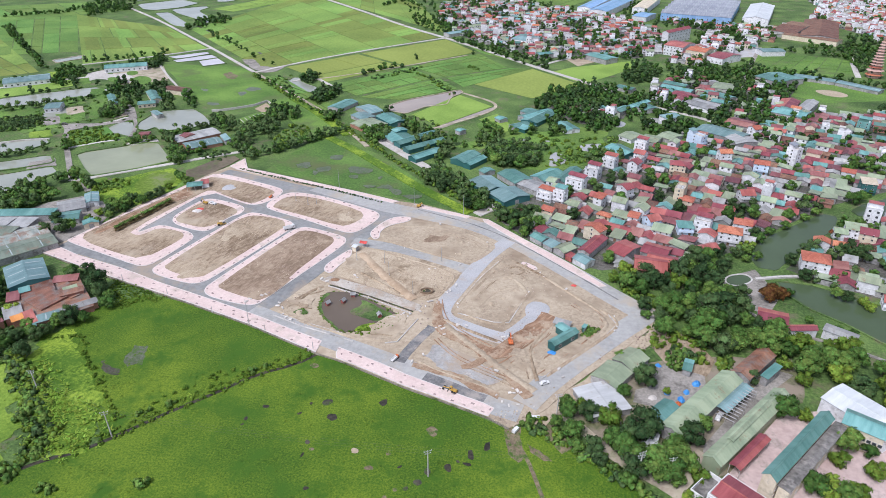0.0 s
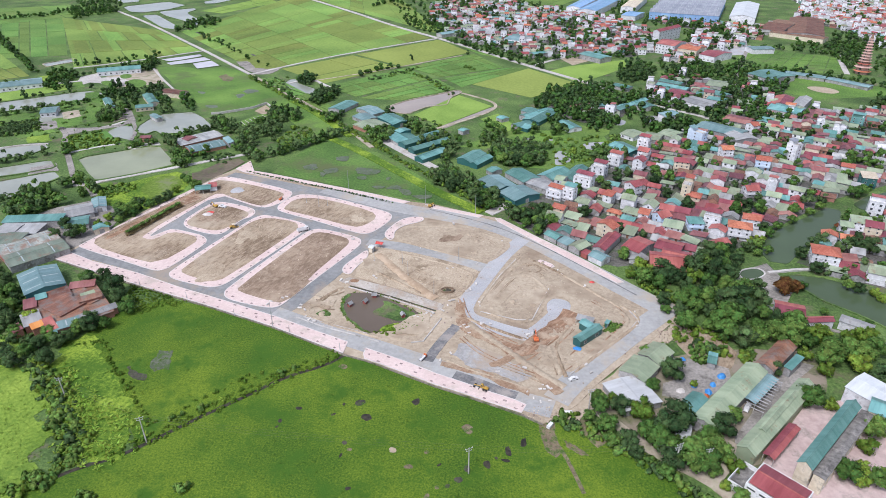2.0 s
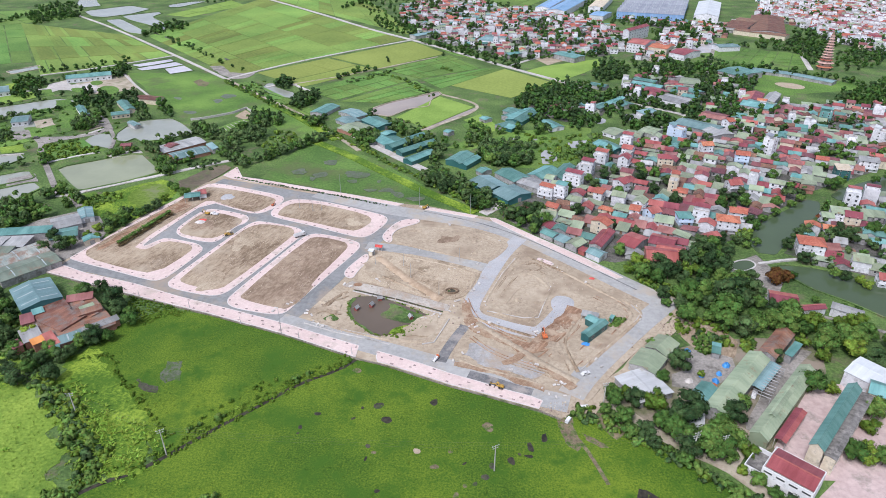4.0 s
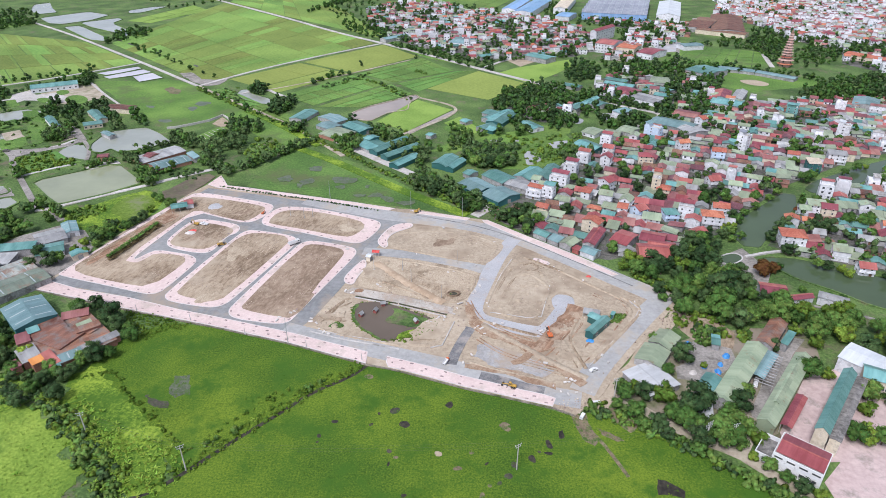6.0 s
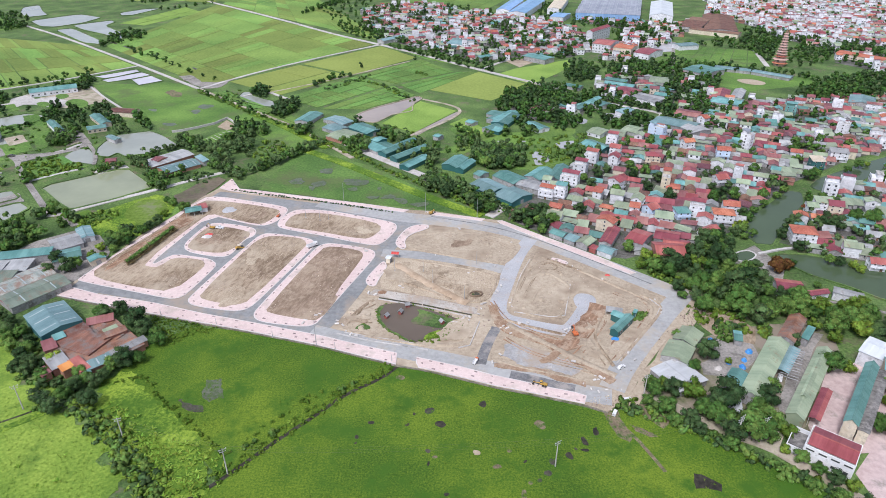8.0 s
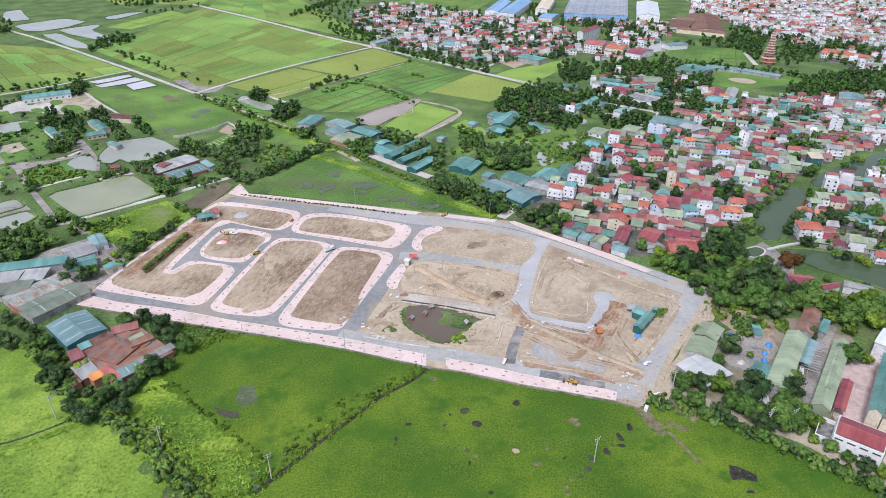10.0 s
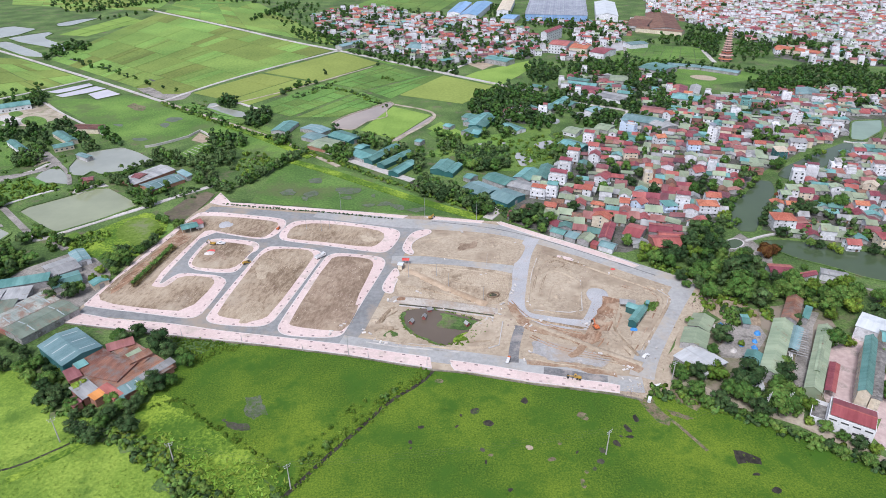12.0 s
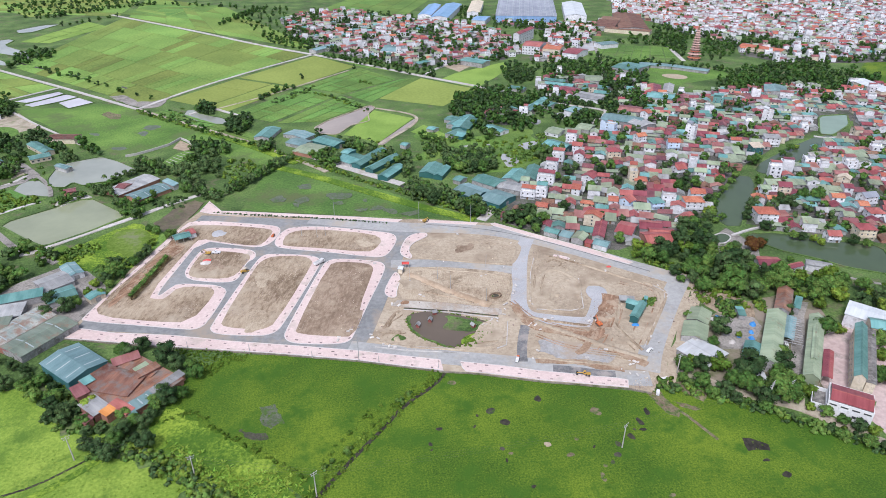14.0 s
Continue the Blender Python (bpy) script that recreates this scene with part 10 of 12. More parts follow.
far_wood([(-254.0, 312.6), (-234.2, 316.1), (-222.4, 306.2), (-216.8, 293.6), (-225.9, 281.6), (-232.6, 278.8)], 6)
far_wood([(-227.4, 270.5), (-213.4, 275.0), (-196.6, 260.1), (-198.8, 245.5), (-208.8, 240.9)], 6)
far_wood([(-262.1, 310.9), (-245.4, 318.4), (-224.0, 305.9), (-220.1, 287.5), (-233.1, 278.0)], 6)
far_wood([(181.2, 294.8), (200.4, 293.6), (216.0, 285.1), (245.2, 273.0), (237.6, 264.1), (207.5, 274.0), (191.5, 280.9), (177.4, 286.0)], 9)
far_wood([(103.4, 545.9), (128.4, 549.5), (143.1, 517.9), (122.4, 495.6), (111.5, 509.9)], 8)
for q in [(-397.8, 474.5), (-385.3, 487.1), (-380.3, 489.8), (-375.3, 492.4), (-357.4, 506.5), (-347.3, 519.5), (-399.8, 467.5), (-298.0, 351.5), (-293.5, 354.5), (-288.6, 358.0), (-283.5, 363.0), (-278.0, 368.5)]:
    FAR["leaf_dark"].append(q)
far_line([(-476.2, 1084.5), (-441.3, 1128.2), (-366.9, 1192.0), (-335.4, 1205.0)], 5.0, 7.0)
far_line([(-209.5, 985.3), (-186.5, 1052.3), (-154.0, 1136.6)], 5.5, 3.0)
far_line([(-401.6, 765.4), (-397.4, 827.0), (-387.4, 853.0)], 6.0, 4.0)
far_line([(-368.9, 1091.9), (-394.7, 1052.1), (-430.7, 1017.4)], 14.0, 2.0)
far_wood([(42.2, 553.3), (61.0, 587.2), (79.5, 598.4), (107.4, 610.8), (111.0, 580.0), (91.5, 555.0), (77.7, 539.6), (61.4, 533.6), (52.3, 538.2)], 9)
far_wood([(15.6, 419.4), (25.8, 437.2), (46.3, 434.2), (53.6, 419.5), (47.1, 399.0), (31.7, 401.2), (18.6, 405.2)], 7, ("leaf_dark", "leaf_dark", "leaf_mid"))
far_wood([(38.8, 531.6), (53.6, 566.5), (75.5, 598.0), (82.0, 587.2), (64.9, 543.8), (49.9, 508.2), (41.0, 516.4)], 9)
far_wood([(43.4, 522.8), (65.0, 547.0), (83.1, 535.8), (99.4, 512.9), (101.9, 496.0), (79.9, 491.2), (63.1, 503.8), (49.8, 502.5)], 12)
far_wood([(111.2, 538.2), (135.0, 574.0), (154.8, 575.8), (166.0, 559.6), (156.8, 536.2), (131.4, 549.9), (111.8, 519.9)], 10)
far_wood([(114.1, 629.6), (127.9, 677.6), (145.0, 679.2), (148.4, 645.5), (139.1, 619.6), (119.8, 609.9)], 6.5, ("leaf_dark",))
far_wood([(122.4, 495.6), (143.6, 510.4), (158.2, 496.1), (135.0, 472.8), (123.1, 477.9)], 8)
far_wood([(238.2, 656.1), (274.5, 644.1), (220.2, 520.1), (197.0, 526.5), (205.1, 576.6)], 10)
far_wood([(252.6, 908.2), (314.1, 875.0), (297.1, 830.4), (238.1, 861.0)], 10)
far_wood([(181.6, 972.2), (225.0, 1014.9), (275.6, 909.8), (331.4, 917.9), (303.0, 846.5), (244.1, 864.8), (194.2, 915.2)], 12)
far_wood([(216.9, 359.4), (225.5, 359.9), (215.1, 347.1), (205.1, 339.5)], 6)
far_line([(281.0, 781.0), (319.9, 768.8), (358.6, 750.0)], 8, 2)
far_line([(246.2, 692.1), (279.2, 676.5), (321.1, 654.9)], 8, 2)
far_wood([(368.6, 829.4), (400.2, 795.1), (358.8, 721.8), (347.0, 748.5)], 9)
far_line([(266.6, 647.8), (301.9, 655.1), (348.4, 633.5), (353.6, 618.4)], 8, 2)
far_wood([(235.6, 669.6), (275.1, 674.6), (264.8, 642.4), (230.0, 642.2)], 9)
far_wood([(178.9, 843.9), (169.8, 762.1), (128.2, 706.1), (90.8, 698.1), (86.9, 719.1), (132.5, 733.1)], 12)
far_line([(-58.5, 760.5), (-18.8, 732.0), (35.6, 680.2), (66.6, 698.0), (128.6, 708.8)], 7, 2)
far_line([(-103.0, 871.4), (-61.4, 801.1), (-6.2, 740.5)], 6, 2)
far_wood([(-143.9, 898.5), (-96.5, 879.1), (-67.4, 791.4), (-96.9, 814.1), (-129.5, 848.9)], 10)
far_wood([(64.4, 843.0), (99.4, 836.2), (99.8, 776.9), (71.9, 761.5)], 12)
far_wood([(416.0, 880.8), (466.2, 791.1), (524.0, 734.9), (621.4, 711.1), (585.9, 669.9), (495.2, 694.8), (423.4, 745.6), (387.6, 823.9)], 13)
far_wood([(401.8, 1005.1), (459.9, 968.4), (522.8, 884.4), (638.5, 799.8), (675.0, 773.6), (658.0, 753.9), (494.1, 837.2), (381.0, 956.8)], 22)
far_wood([(201.0, 681.4), (238.6, 689.1), (223.5, 635.6), (191.6, 604.4), (180.8, 624.6)], 9)
far_wood([(55.5, 566.0), (89.2, 593.9), (112.4, 575.4), (101.8, 540.8), (67.0, 532.5)], 8)
far_wood([(129.1, 532.9), (146.4, 525.1), (165.8, 510.1), (152.8, 495.5), (133.5, 509.9)], 8)
far_line([(4.6, 474.2), (25.4, 455.2), (47.0, 464.1)], 8, 2)
for q in [(-33.1, 699.9), (-86.9, 667.4), (-83.0, 414.9), (-97.1, 434.5)]:
    FAR["leaf_dark"].append(q)
for mat, spots in FAR.items():
    spots[:] = [q for q in spots if q[1] > 470 or not built_over(q)]
    mass("distant_trees", [q for q in spots if q[1] > 470], TINY_CROWNS, mat, grng, 0.7, 1.3, "far scattered %s trees of the plain" % mat.replace("leaf_", "").replace("mid", "green").replace("light", "pale green"), "trees")
    mass("distant_trees", [q for q in spots if q[1] <= 470], FAR_CROWNS, mat, grng, 0.7, 1.25, "scattered %s trees of the plain and village" % mat.replace("leaf_", "").replace("mid", "green").replace("light", "pale green"), "trees")

# low growth: hedges, banks and ditch sides
LOW = {"leaf_dark": [], "leaf_mid": [], "leaf_light": []}


def brush(outline, gap, pick):
    for q in scatter(outline, gap, grng):
        LOW[grng.choice(pick)].append(q)


def brush_line(line, gap, wander, pick):
    for q in along(line, gap, grng, wander):
        LOW[grng.choice(pick)].append(q)


brush_line([(-227.0, 582.4), (-163.2, 518.5), (-111.6, 470.9), (-75.8, 431.2), (-48.9, 402.8), (-17.4, 371.9), (19.8, 331.9)], 2.4, 1.6, ("leaf_mid", "leaf_light"))
brush([(60.9, 177.1), (72.9, 172.5), (83.2, 164.8), (95.5, 153.4), (101.0, 149.0), (117.0, 135.9), (132.8, 123.2), (131.0, 120.2), (113.4, 133.1), (97.9, 145.2), (80.8, 159.5), (58.6, 171.9)], 1.5, ("leaf_mid", "leaf_light", "leaf_mid", "leaf_dark"))
brush_line([(-141.0, 177.0), (-126.0, 166.5), (-112.5, 156.0), (-100.5, 145.0), (-92.0, 136.0), (-93.5, 127.0), (-101.0, 118.5)], 0.75, 3.6, ("leaf_mid", "leaf_dark", "leaf_light", "leaf_mid"))
for q in ((-78.0, 121.5), (-76.5, 120.2), (-79.8, 120.0), (-51.6, 127.0), (-69.5, 153.6), (-67.0, 155.5), (-37.3, 185.5), (-41.0, 181.0), (-61.5, 160.5)):
    LOW["leaf_mid"].append(q)
brush([(-192.0, 226.4), (-170.6, 214.4), (-149.4, 196.4), (-136.9, 180.2), (-143.5, 177.1), (-169.6, 189.5)], 3.0, ("leaf_dark", "leaf_mid"))
brush_line([(-147.8, 169.6), (-141.9, 175.0), (-135.1, 177.8)], 1.6, 1.5, ("leaf_mid", "leaf_dark"))
brush([(-210.2, 319.9), (-206.8, 326.3), (-198.0, 331.2), (-189.7, 334.0), (-189.1, 323.7), (-193.1, 314.2), (-197.9, 311.3)], 2.4, ("leaf_mid", "leaf_light"))
brush([(-182.5, 313.4), (-173.3, 317.3), (-167.1, 309.1), (-169.1, 300.0), (-179.1, 303.8)], 2.4, ("leaf_dark", "leaf_mid"))
brush([(-230.2, 337.0), (-209.2, 326.4), (-210.4, 321.9), (-228.8, 330.1)], 2.4, ("leaf_mid", "leaf_light"))
brush([(-134.7, 417.9), (-134.8, 443.9), (-125.4, 450.1), (-114.6, 437.9), (-116.5, 418.6), (-126.6, 404.2)], 3.6, ("leaf_light", "leaf_mid",))
brush([(-59.8, 472.4), (-33.8, 481.0), (-9.5, 441.7), (-6.6, 421.2), (-18.1, 430.9), (-38.2, 458.2)], 4.2, ("leaf_mid", "leaf_dark", "leaf_light",))
brush([(4.9, 467.6), (21.0, 471.7), (19.3, 439.6), (5.7, 425.8)], 4.2, ("leaf_mid", "leaf_dark",))
brush([(50.2, 464.3), (67.2, 450.5), (91.2, 461.3), (89.1, 434.5), (67.4, 410.5), (51.0, 396.2), (48.6, 428.3)], 5.5, ("leaf_mid", "leaf_light",))
brush([(-285.9, 401.5), (-279.4, 412.4), (-268.3, 417.5), (-260.7, 405.3), (-247.4, 406.2), (-242.7, 398.4), (-257.9, 385.2), (-266.0, 376.4)], 3.4, ("leaf_light", "leaf_mid", "leaf_light",))
brush([(-205.8, 572.6), (-191.3, 589.3), (-179.5, 553.8), (-160.2, 528.7), (-144.3, 517.1), (-151.8, 508.9), (-174.3, 529.7), (-194.6, 546.8)], 5.0, ("leaf_mid", "leaf_dark",))
brush([(-177.9, 384.6), (-161.9, 390.7), (-147.9, 384.2), (-153.1, 369.9), (-164.8, 375.0)], 3.6, ("leaf_mid", "leaf_dark",))
brush([(110.1, 219.8), (115.4, 225.7), (119.3, 220.1), (116.6, 211.3), (111.5, 210.3)], 2.0, ("leaf_mid", "leaf_dark"))
brush([(128.9, 218.5), (134.0, 222.2), (134.5, 216.2), (129.6, 211.4)], 1.6, ("leaf_mid", "leaf_light"))
brush([(-359.5, 418.0), (-335.2, 436.1), (-319.6, 423.6), (-320.2, 405.2), (-338.1, 393.4)], 3.0, ("leaf_dark", "leaf_mid"))
brush([(30.9, 353.0), (36.4, 337.4), (45.0, 326.4), (36.4, 319.2), (29.2, 329.9), (24.6, 332.1)], 2.5, ("leaf_mid", "leaf_dark"))
brush([(97.1, 270.8), (115.5, 255.4), (116.1, 245.8), (109.6, 249.5), (97.0, 260.2)], 2.5, ("leaf_light", "leaf_mid"))
brush([(103.0, 236.6), (118.0, 236.8), (124.6, 228.1), (127.0, 216.1), (118.4, 218.0), (106.2, 223.9)], 3.0, ("leaf_light", "leaf_mid"))
brush([(65.9, 428.8), (89.0, 435.6), (97.6, 462.0), (107.2, 468.4), (100.5, 443.8), (80.9, 410.6), (60.9, 403.4)], 4.0, ("leaf_light", "leaf_mid"))
brush_line([(-113.2, 588.0), (-96.7, 605.7), (-77.2, 637.0)], 2.6, 4.5, ("leaf_mid", "leaf_dark"))
brush_line([(-87.2, 621.0), (-59.4, 599.1), (-28.4, 551.8)], 2.6, 4.0, ("leaf_mid", "leaf_light", "leaf_dark"))
brush_line([(-29.8, 648.8), (-18.8, 637.0)], 2.0, 3.0, ("leaf_mid",))
for k in range(5):
    brush_line([(-350.0 + 2.6 * k, 407.5 - 2.3 * k), (-339.0 + 3.4 * k, 431.5 - 1.6 * k)], 1.5, 0.5, ("leaf_dark",))
brush([(79.1, 231.2), (82.6, 233.0), (84.1, 229.6), (81.4, 225.4), (78.0, 224.6)], 1.3, ("leaf_mid",))
for mat, spots in LOW.items():
    mass("undergrowth", spots, SHRUBS, mat, grng, 0.7, 1.5, "tangled %s bushes and weeds" % mat.replace("leaf_", "").replace("mid", "green").replace("light", "yellow-green"), "bushes")


CREEPER = [q for q in scatter(ragged([(-129.5, 230.9), (-120.0, 231.6), (-105.4, 226.8), (-91.1, 222.0), (-100.0, 218.1), (-108.6, 214.9), (-114.5, 208.8), (-120.2, 211.5), (-124.9, 219.5)], 3, 2.0), 1.2, grng) if not inside(q, SITE)]
CREEPER += along([(-21.6, 195.5), (-27.6, 189.9), (-39.0, 179.5), (-49.5, 169.2), (-58.9, 158.5), (-66.1, 149.8), (-72.8, 141.6), (-79.1, 134.0)], 1.0, grng, 1.8)
CREEPER += along([(-47.8, 181.9), (-54.5, 174.4), (-62.6, 165.9), (-69.9, 156.6), (-75.2, 149.2)], 1.7, grng, 1.6)
CREEPER += along(POOL, 1.0, grng, 0.5)
CREEPER += [q for q in scatter([(-11.2, 209.6), (-9.6, 217.0), (0.4, 220.8), (2.8, 217.4), (-2.0, 212.4), (-7.4, 209.6)], 1.0, grng)] + [q for q in scatter([(-17.8, 222.6), (-16.4, 231.2), (-11.9, 234.6), (-0.5, 228.8), (4.1, 225.5), (1.5, 221.2), (-9.9, 218.6)], 2.6, grng)] + [q for q in scatter([(-39.5, 220.8), (-36.4, 223.9), (-33.6, 220.4), (-35.6, 218.2)], 1.0, grng)]
CREEPER += along([(x - 2.2, y + 2.2) for x, y in DITCH], 1.2, grng, 1.5) + along([(-131.5, 185.1), (-117.1, 189.1), (-103.9, 174.5), (-93.0, 166.5), (-80.9, 155.6), (-75.3, 150.2)], 1.0, grng, 1.2)
mass("creeper", CREEPER, SHRUBS, "leaf_weed", grng, 0.25, 0.6, "low broad-leaved creepers and weeds", "weeds")


GARDEN = [q for q in scatter([(-379.4, 487.0), (-367.1, 512.2), (-283.0, 488.1), (-236.2, 431.2), (-224.0, 382.5), (-268.0, 383.5), (-288.4, 362.0)], 7.5, grng, taken=built_over)]
mass("garden_bushes", GARDEN, SHRUBS, "leaf_mid", grng, 0.5, 1.2, "scattered garden bushes among the fish ponds", "bushes")


# ---------------- tall grass and banana plants ----------------
def blade_shape(rng, count, height, spread, width):
    verts, faces = [], []
    for _ in range(count):
        a = rng.uniform(0, 6.28)
        d, n = Vector((math.cos(a), math.sin(a), 0)), Vector((-math.sin(a), math.cos(a), 0))
        h, s, w, b = height * rng.uniform(0.6, 1.1), spread * rng.uniform(0.5, 1.2), width * rng.uniform(0.7, 1.2), len(verts)
        foot = d * rng.uniform(0, 0.25) * spread
        for t, ww in ((0, 0.5), (0.55, 1.0), (1.0, 0.15)):
            c = foot + d * s * t * t + Vector((0, 0, h * (t - 0.35 * t * t)))
            verts += [c - n * w * ww / 2, c + n * w * ww / 2]
        faces += [(b, b + 1, b + 3, b + 2), (b + 2, b + 3, b + 5, b + 4)]
    return mesh_of("blade_shape", verts, faces)


M["banana"] = leaves("banana_leaves", (0.19, 0.31, 0.03), (0.36, 0.49, 0.075))
TUFTS = [blade_shape(grng, 9, 0.9, 0.7, 0.28) for _ in range(3)]
BANANAS = [blade_shape(grng, 9, 2.2, 2.4, 0.8) for _ in range(3)]
grassy = [q for rim in (TALL,) for edge_width, gap in ((3.0, 1.1), (7.0, 2.0)) for q in scatter(ragged(rim, 3, edge_width), gap, grng, 60000, most=8000)]
mass("tall_grass_tufts", grassy, TUFTS, "tall_grass", grng, 0.4, 0.9, "swaying tufts of tall yellow-green grass", "grass")
knee = [q for q in scatter(ragged(MIDTALL, 3, 2.0), 1.2, grng, 60000, most=8000)]
mass("tall_grass_tufts", knee, TUFTS, "tall_mid", grng, 0.35, 0.75, "tufts of knee-high green grass", "grass")
banana_ground = [q for rim, gap in (([(-130.0, 167.5), (-121.0, 170.4), (-109.5, 165.0), (-91.4, 156.5), (-81.2, 149.2), (-79.1, 139.6), (-83.1, 130.8), (-95.5, 128.0), (-108.1, 143.9)], 2.1), ([(-104.0, 155.1), (-92.8, 156.5), (-77.6, 152.1), (-71.2, 141.1), (-77.4, 131.5), (-86.0, 129.4), (-96.4, 144.4)], 1.9), ([(-114.0, 161.5), (-104.1, 156.4), (-95.4, 144.4), (-97.1, 139.9)], 2.6), ([(-142.5, 144.1), (-135.5, 151.2), (-127.5, 153.8), (-118.5, 139.8), (-125.5, 133.4)], 5.0), ([(-68.5, 151.6), (-59.8, 161.9), (-53.4, 168.6), (-60.8, 157.9), (-66.2, 150.5)], 2.6)) for q in scatter(rim, gap * 1.25, grng)]
banana_ground += along([(-128.0, 172.0), (-116.0, 162.0), (-106.0, 154.0), (-95.0, 143.5), (-87.0, 135.5)], 0.55, grng, 5.5)
mass("banana_plants", banana_ground, BANANAS, "banana", grng, 0.4, 0.78, "broad-leaved yellow-green banana plants", "plants")
HEDGE = [p for k in (-0.4, 0.4) for p in along([(x + k, y - k) for x, y in [(-158.8, 271.8), (-154.4, 288.2), (-149.2, 309.0)]], 0.8, grng, 0.3)]
mass("hedge", HEDGE, BANANAS, "leaf_mid", grng, 0.4, 0.65, "dense row of young banana plants on the plot", "hedge").location.z = 2.3
M["dry_leaf"] = leaves("dry_banana_leaves", (0.16, 0.115, 0.05), (0.3, 0.235, 0.12))
mass("dry_leaves", [(x + 0.5, y - 0.5) for x, y in HEDGE], BANANAS, "dry_leaf", grng, 0.7, 0.95, "dry brown lower leaves under the young banana plants", "leaves").location.z = 0.9

# short tufts that break up the meadow
SHORT = [blade_shape(grng, 7, 0.4, 0.55, 0.3) for _ in range(3)]
clumpy = [q for q in scatter(MEADOW, 1.5, grng, 90000, most=16000) if noise.noise((q[0] * 0.05, q[1] * 0.05, 3.0)) + 0.5 * noise.noise((q[0] * 0.2, q[1] * 0.2, 8.0)) > -0.05]
mass("meadow_tufts", clumpy, SHORT, "meadow", grng, 0.6, 1.4, "short green grass tufts of the wet meadow", "grass")


# ---------------- machines and cars on the site ----------------
def wheel(parent, x, y, r, width):
    w = part("wheel", rod((x, y - width / 2, r), (x, y + width / 2, r), r, r, 14), M["rubber"], parent, "black rubber tyre")
    part("rim", rod((x, y - width / 2 - 0.02, r), (x, y + width / 2 + 0.02, r), r * 0.5, r * 0.5, 10), M["steel"], w)
    return w


def wedge(x0, x1, y0, y1, z0, z1, top0, top1):
    """A box whose top is drawn in along x."""
    bm = bmesh.new()
    v = [bm.verts.new(q) for q in ((x0, y0, z0), (x1, y0, z0), (x1, y1, z0), (x0, y1, z0), (top0, y0 + 0.1, z1), (top1, y0 + 0.1, z1), (top1, y1 - 0.1, z1), (top0, y1 - 0.1, z1))]
    for f in ((3, 2, 1, 0), (4, 5, 6, 7), (0, 1, 5, 4), (1, 2, 6, 5), (2, 3, 7, 6), (3, 0, 4, 7)):
        bm.faces.new([v[i] for i in f])
    bmesh.ops.bevel(bm, geom=bm.edges[:], offset=0.05, segments=1, affect="EDGES")
    return bm


def dump_truck(p, turn, paint, label, z=SITE_Z + 0.04):
    t = thing("dump_truck", label, "truck", at=pose(p[0], p[1], z, 0, 0, turn))
    part("chassis", box(-3.6, -0.5, 0.55, 3.7, 0.5, 0.95, 0.04), M["steel"], t)
    cab = part("cab", wedge(1.9, 3.8, -1.2, 1.2, 0.8, 2.8, 2.0, 3.5), M[paint], t)
    part("windscreen", box(3.52, -1.0, 1.75, 3.72, 1.0, 2.5), M["window"], cab)
    part("side_window", box(2.3, -1.2, 1.8, 3.2, 1.2, 2.45), M["window"], cab)
    bed = bmesh.new()
    prof = [(-1.2, 0.95), (-1.25, 2.3), (-1.1, 2.3), (-1.05, 1.1), (1.05, 1.1), (1.1, 2.3), (1.25, 2.3), (1.2, 0.95)]
    ends = [[bed.verts.new((x, y, h)) for y, h in prof] for x in (-3.8, 1.6)]
    for i in range(8):
        bed.faces.new([ends[0][i], ends[0][(i + 1) % 8], ends[1][(i + 1) % 8], ends[1][i]])
    for e in ends:
        bed.faces.new(e)
    bmesh.ops.recalc_face_normals(bed, faces=bed.faces[:])
    part("tipper_body", bed, M["white_paint"], t)
    part("headboard", box(1.45, -1.2, 1.1, 1.65, 1.2, 2.6), M["white_paint"], t)
    for x in (-2.9, -1.6, 2.7):
        for y in (-1.0, 1.0):
            wheel(t, x, y, 0.52, 0.4)
    return t


def excavator(p, turn, paint, label, z=SITE_Z + 0.1, reach=1.0):
    t = thing("excavator", label, "excavator", at=pose(p[0], p[1], z, 0, 0, turn))
    for y in (-1.05, 1.05):
        bm = bmesh.new()
        pts = [(-1.7, 0.1), (1.7, 0.1), (2.05, 0.45), (1.7, 0.85), (-1.7, 0.85), (-2.05, 0.45)]
        ends = [[bm.verts.new((a, y + s, b)) for a, b in pts] for s in (-0.28, 0.28)]
        for i in range(6):
            bm.faces.new([ends[0][i], ends[0][(i + 1) % 6], ends[1][(i + 1) % 6], ends[1][i]])
        for e in ends:
            bm.faces.new(e)
        bmesh.ops.recalc_face_normals(bm, faces=bm.faces[:])
        part("track", bm, M["steel"], t, "dark steel crawler track")
    part("turntable", rod((0, 0, 0.6), (0, 0, 1.0), 0.7, 0.7, 14), M["steel"], t)
    part("engine_housing", wedge(-2.3, 0.6, -1.3, 1.3, 1.0, 2.1, -2.2, 0.5), M[paint], t)
    cab = part("cab", wedge(0.3, 1.7, 0.25, 1.3, 1.0, 2.75, 0.4, 1.45), M[paint], t)
    part("window", box(0.6, 0.22, 1.8, 1.3, 1.33, 2.5), M["window"], cab)
    a, b, c = (1.2, -0.2, 1.5), (3.6 * reach, -0.2, 4.2), (5.4 * reach, -0.2, 2.2)
    part("boom", rod(a, b, 0.32, 0.24, 6), M[paint], t)
    part("arm", rod(b, c, 0.22, 0.16, 6), M[paint], t)
    part("bucket", wedge(c[0] - 0.6, c[0] + 0.5, -0.8, 0.4, 0.9, 2.2, c[0] - 0.2, c[0] + 0.3), M["steel"], t)
    return t


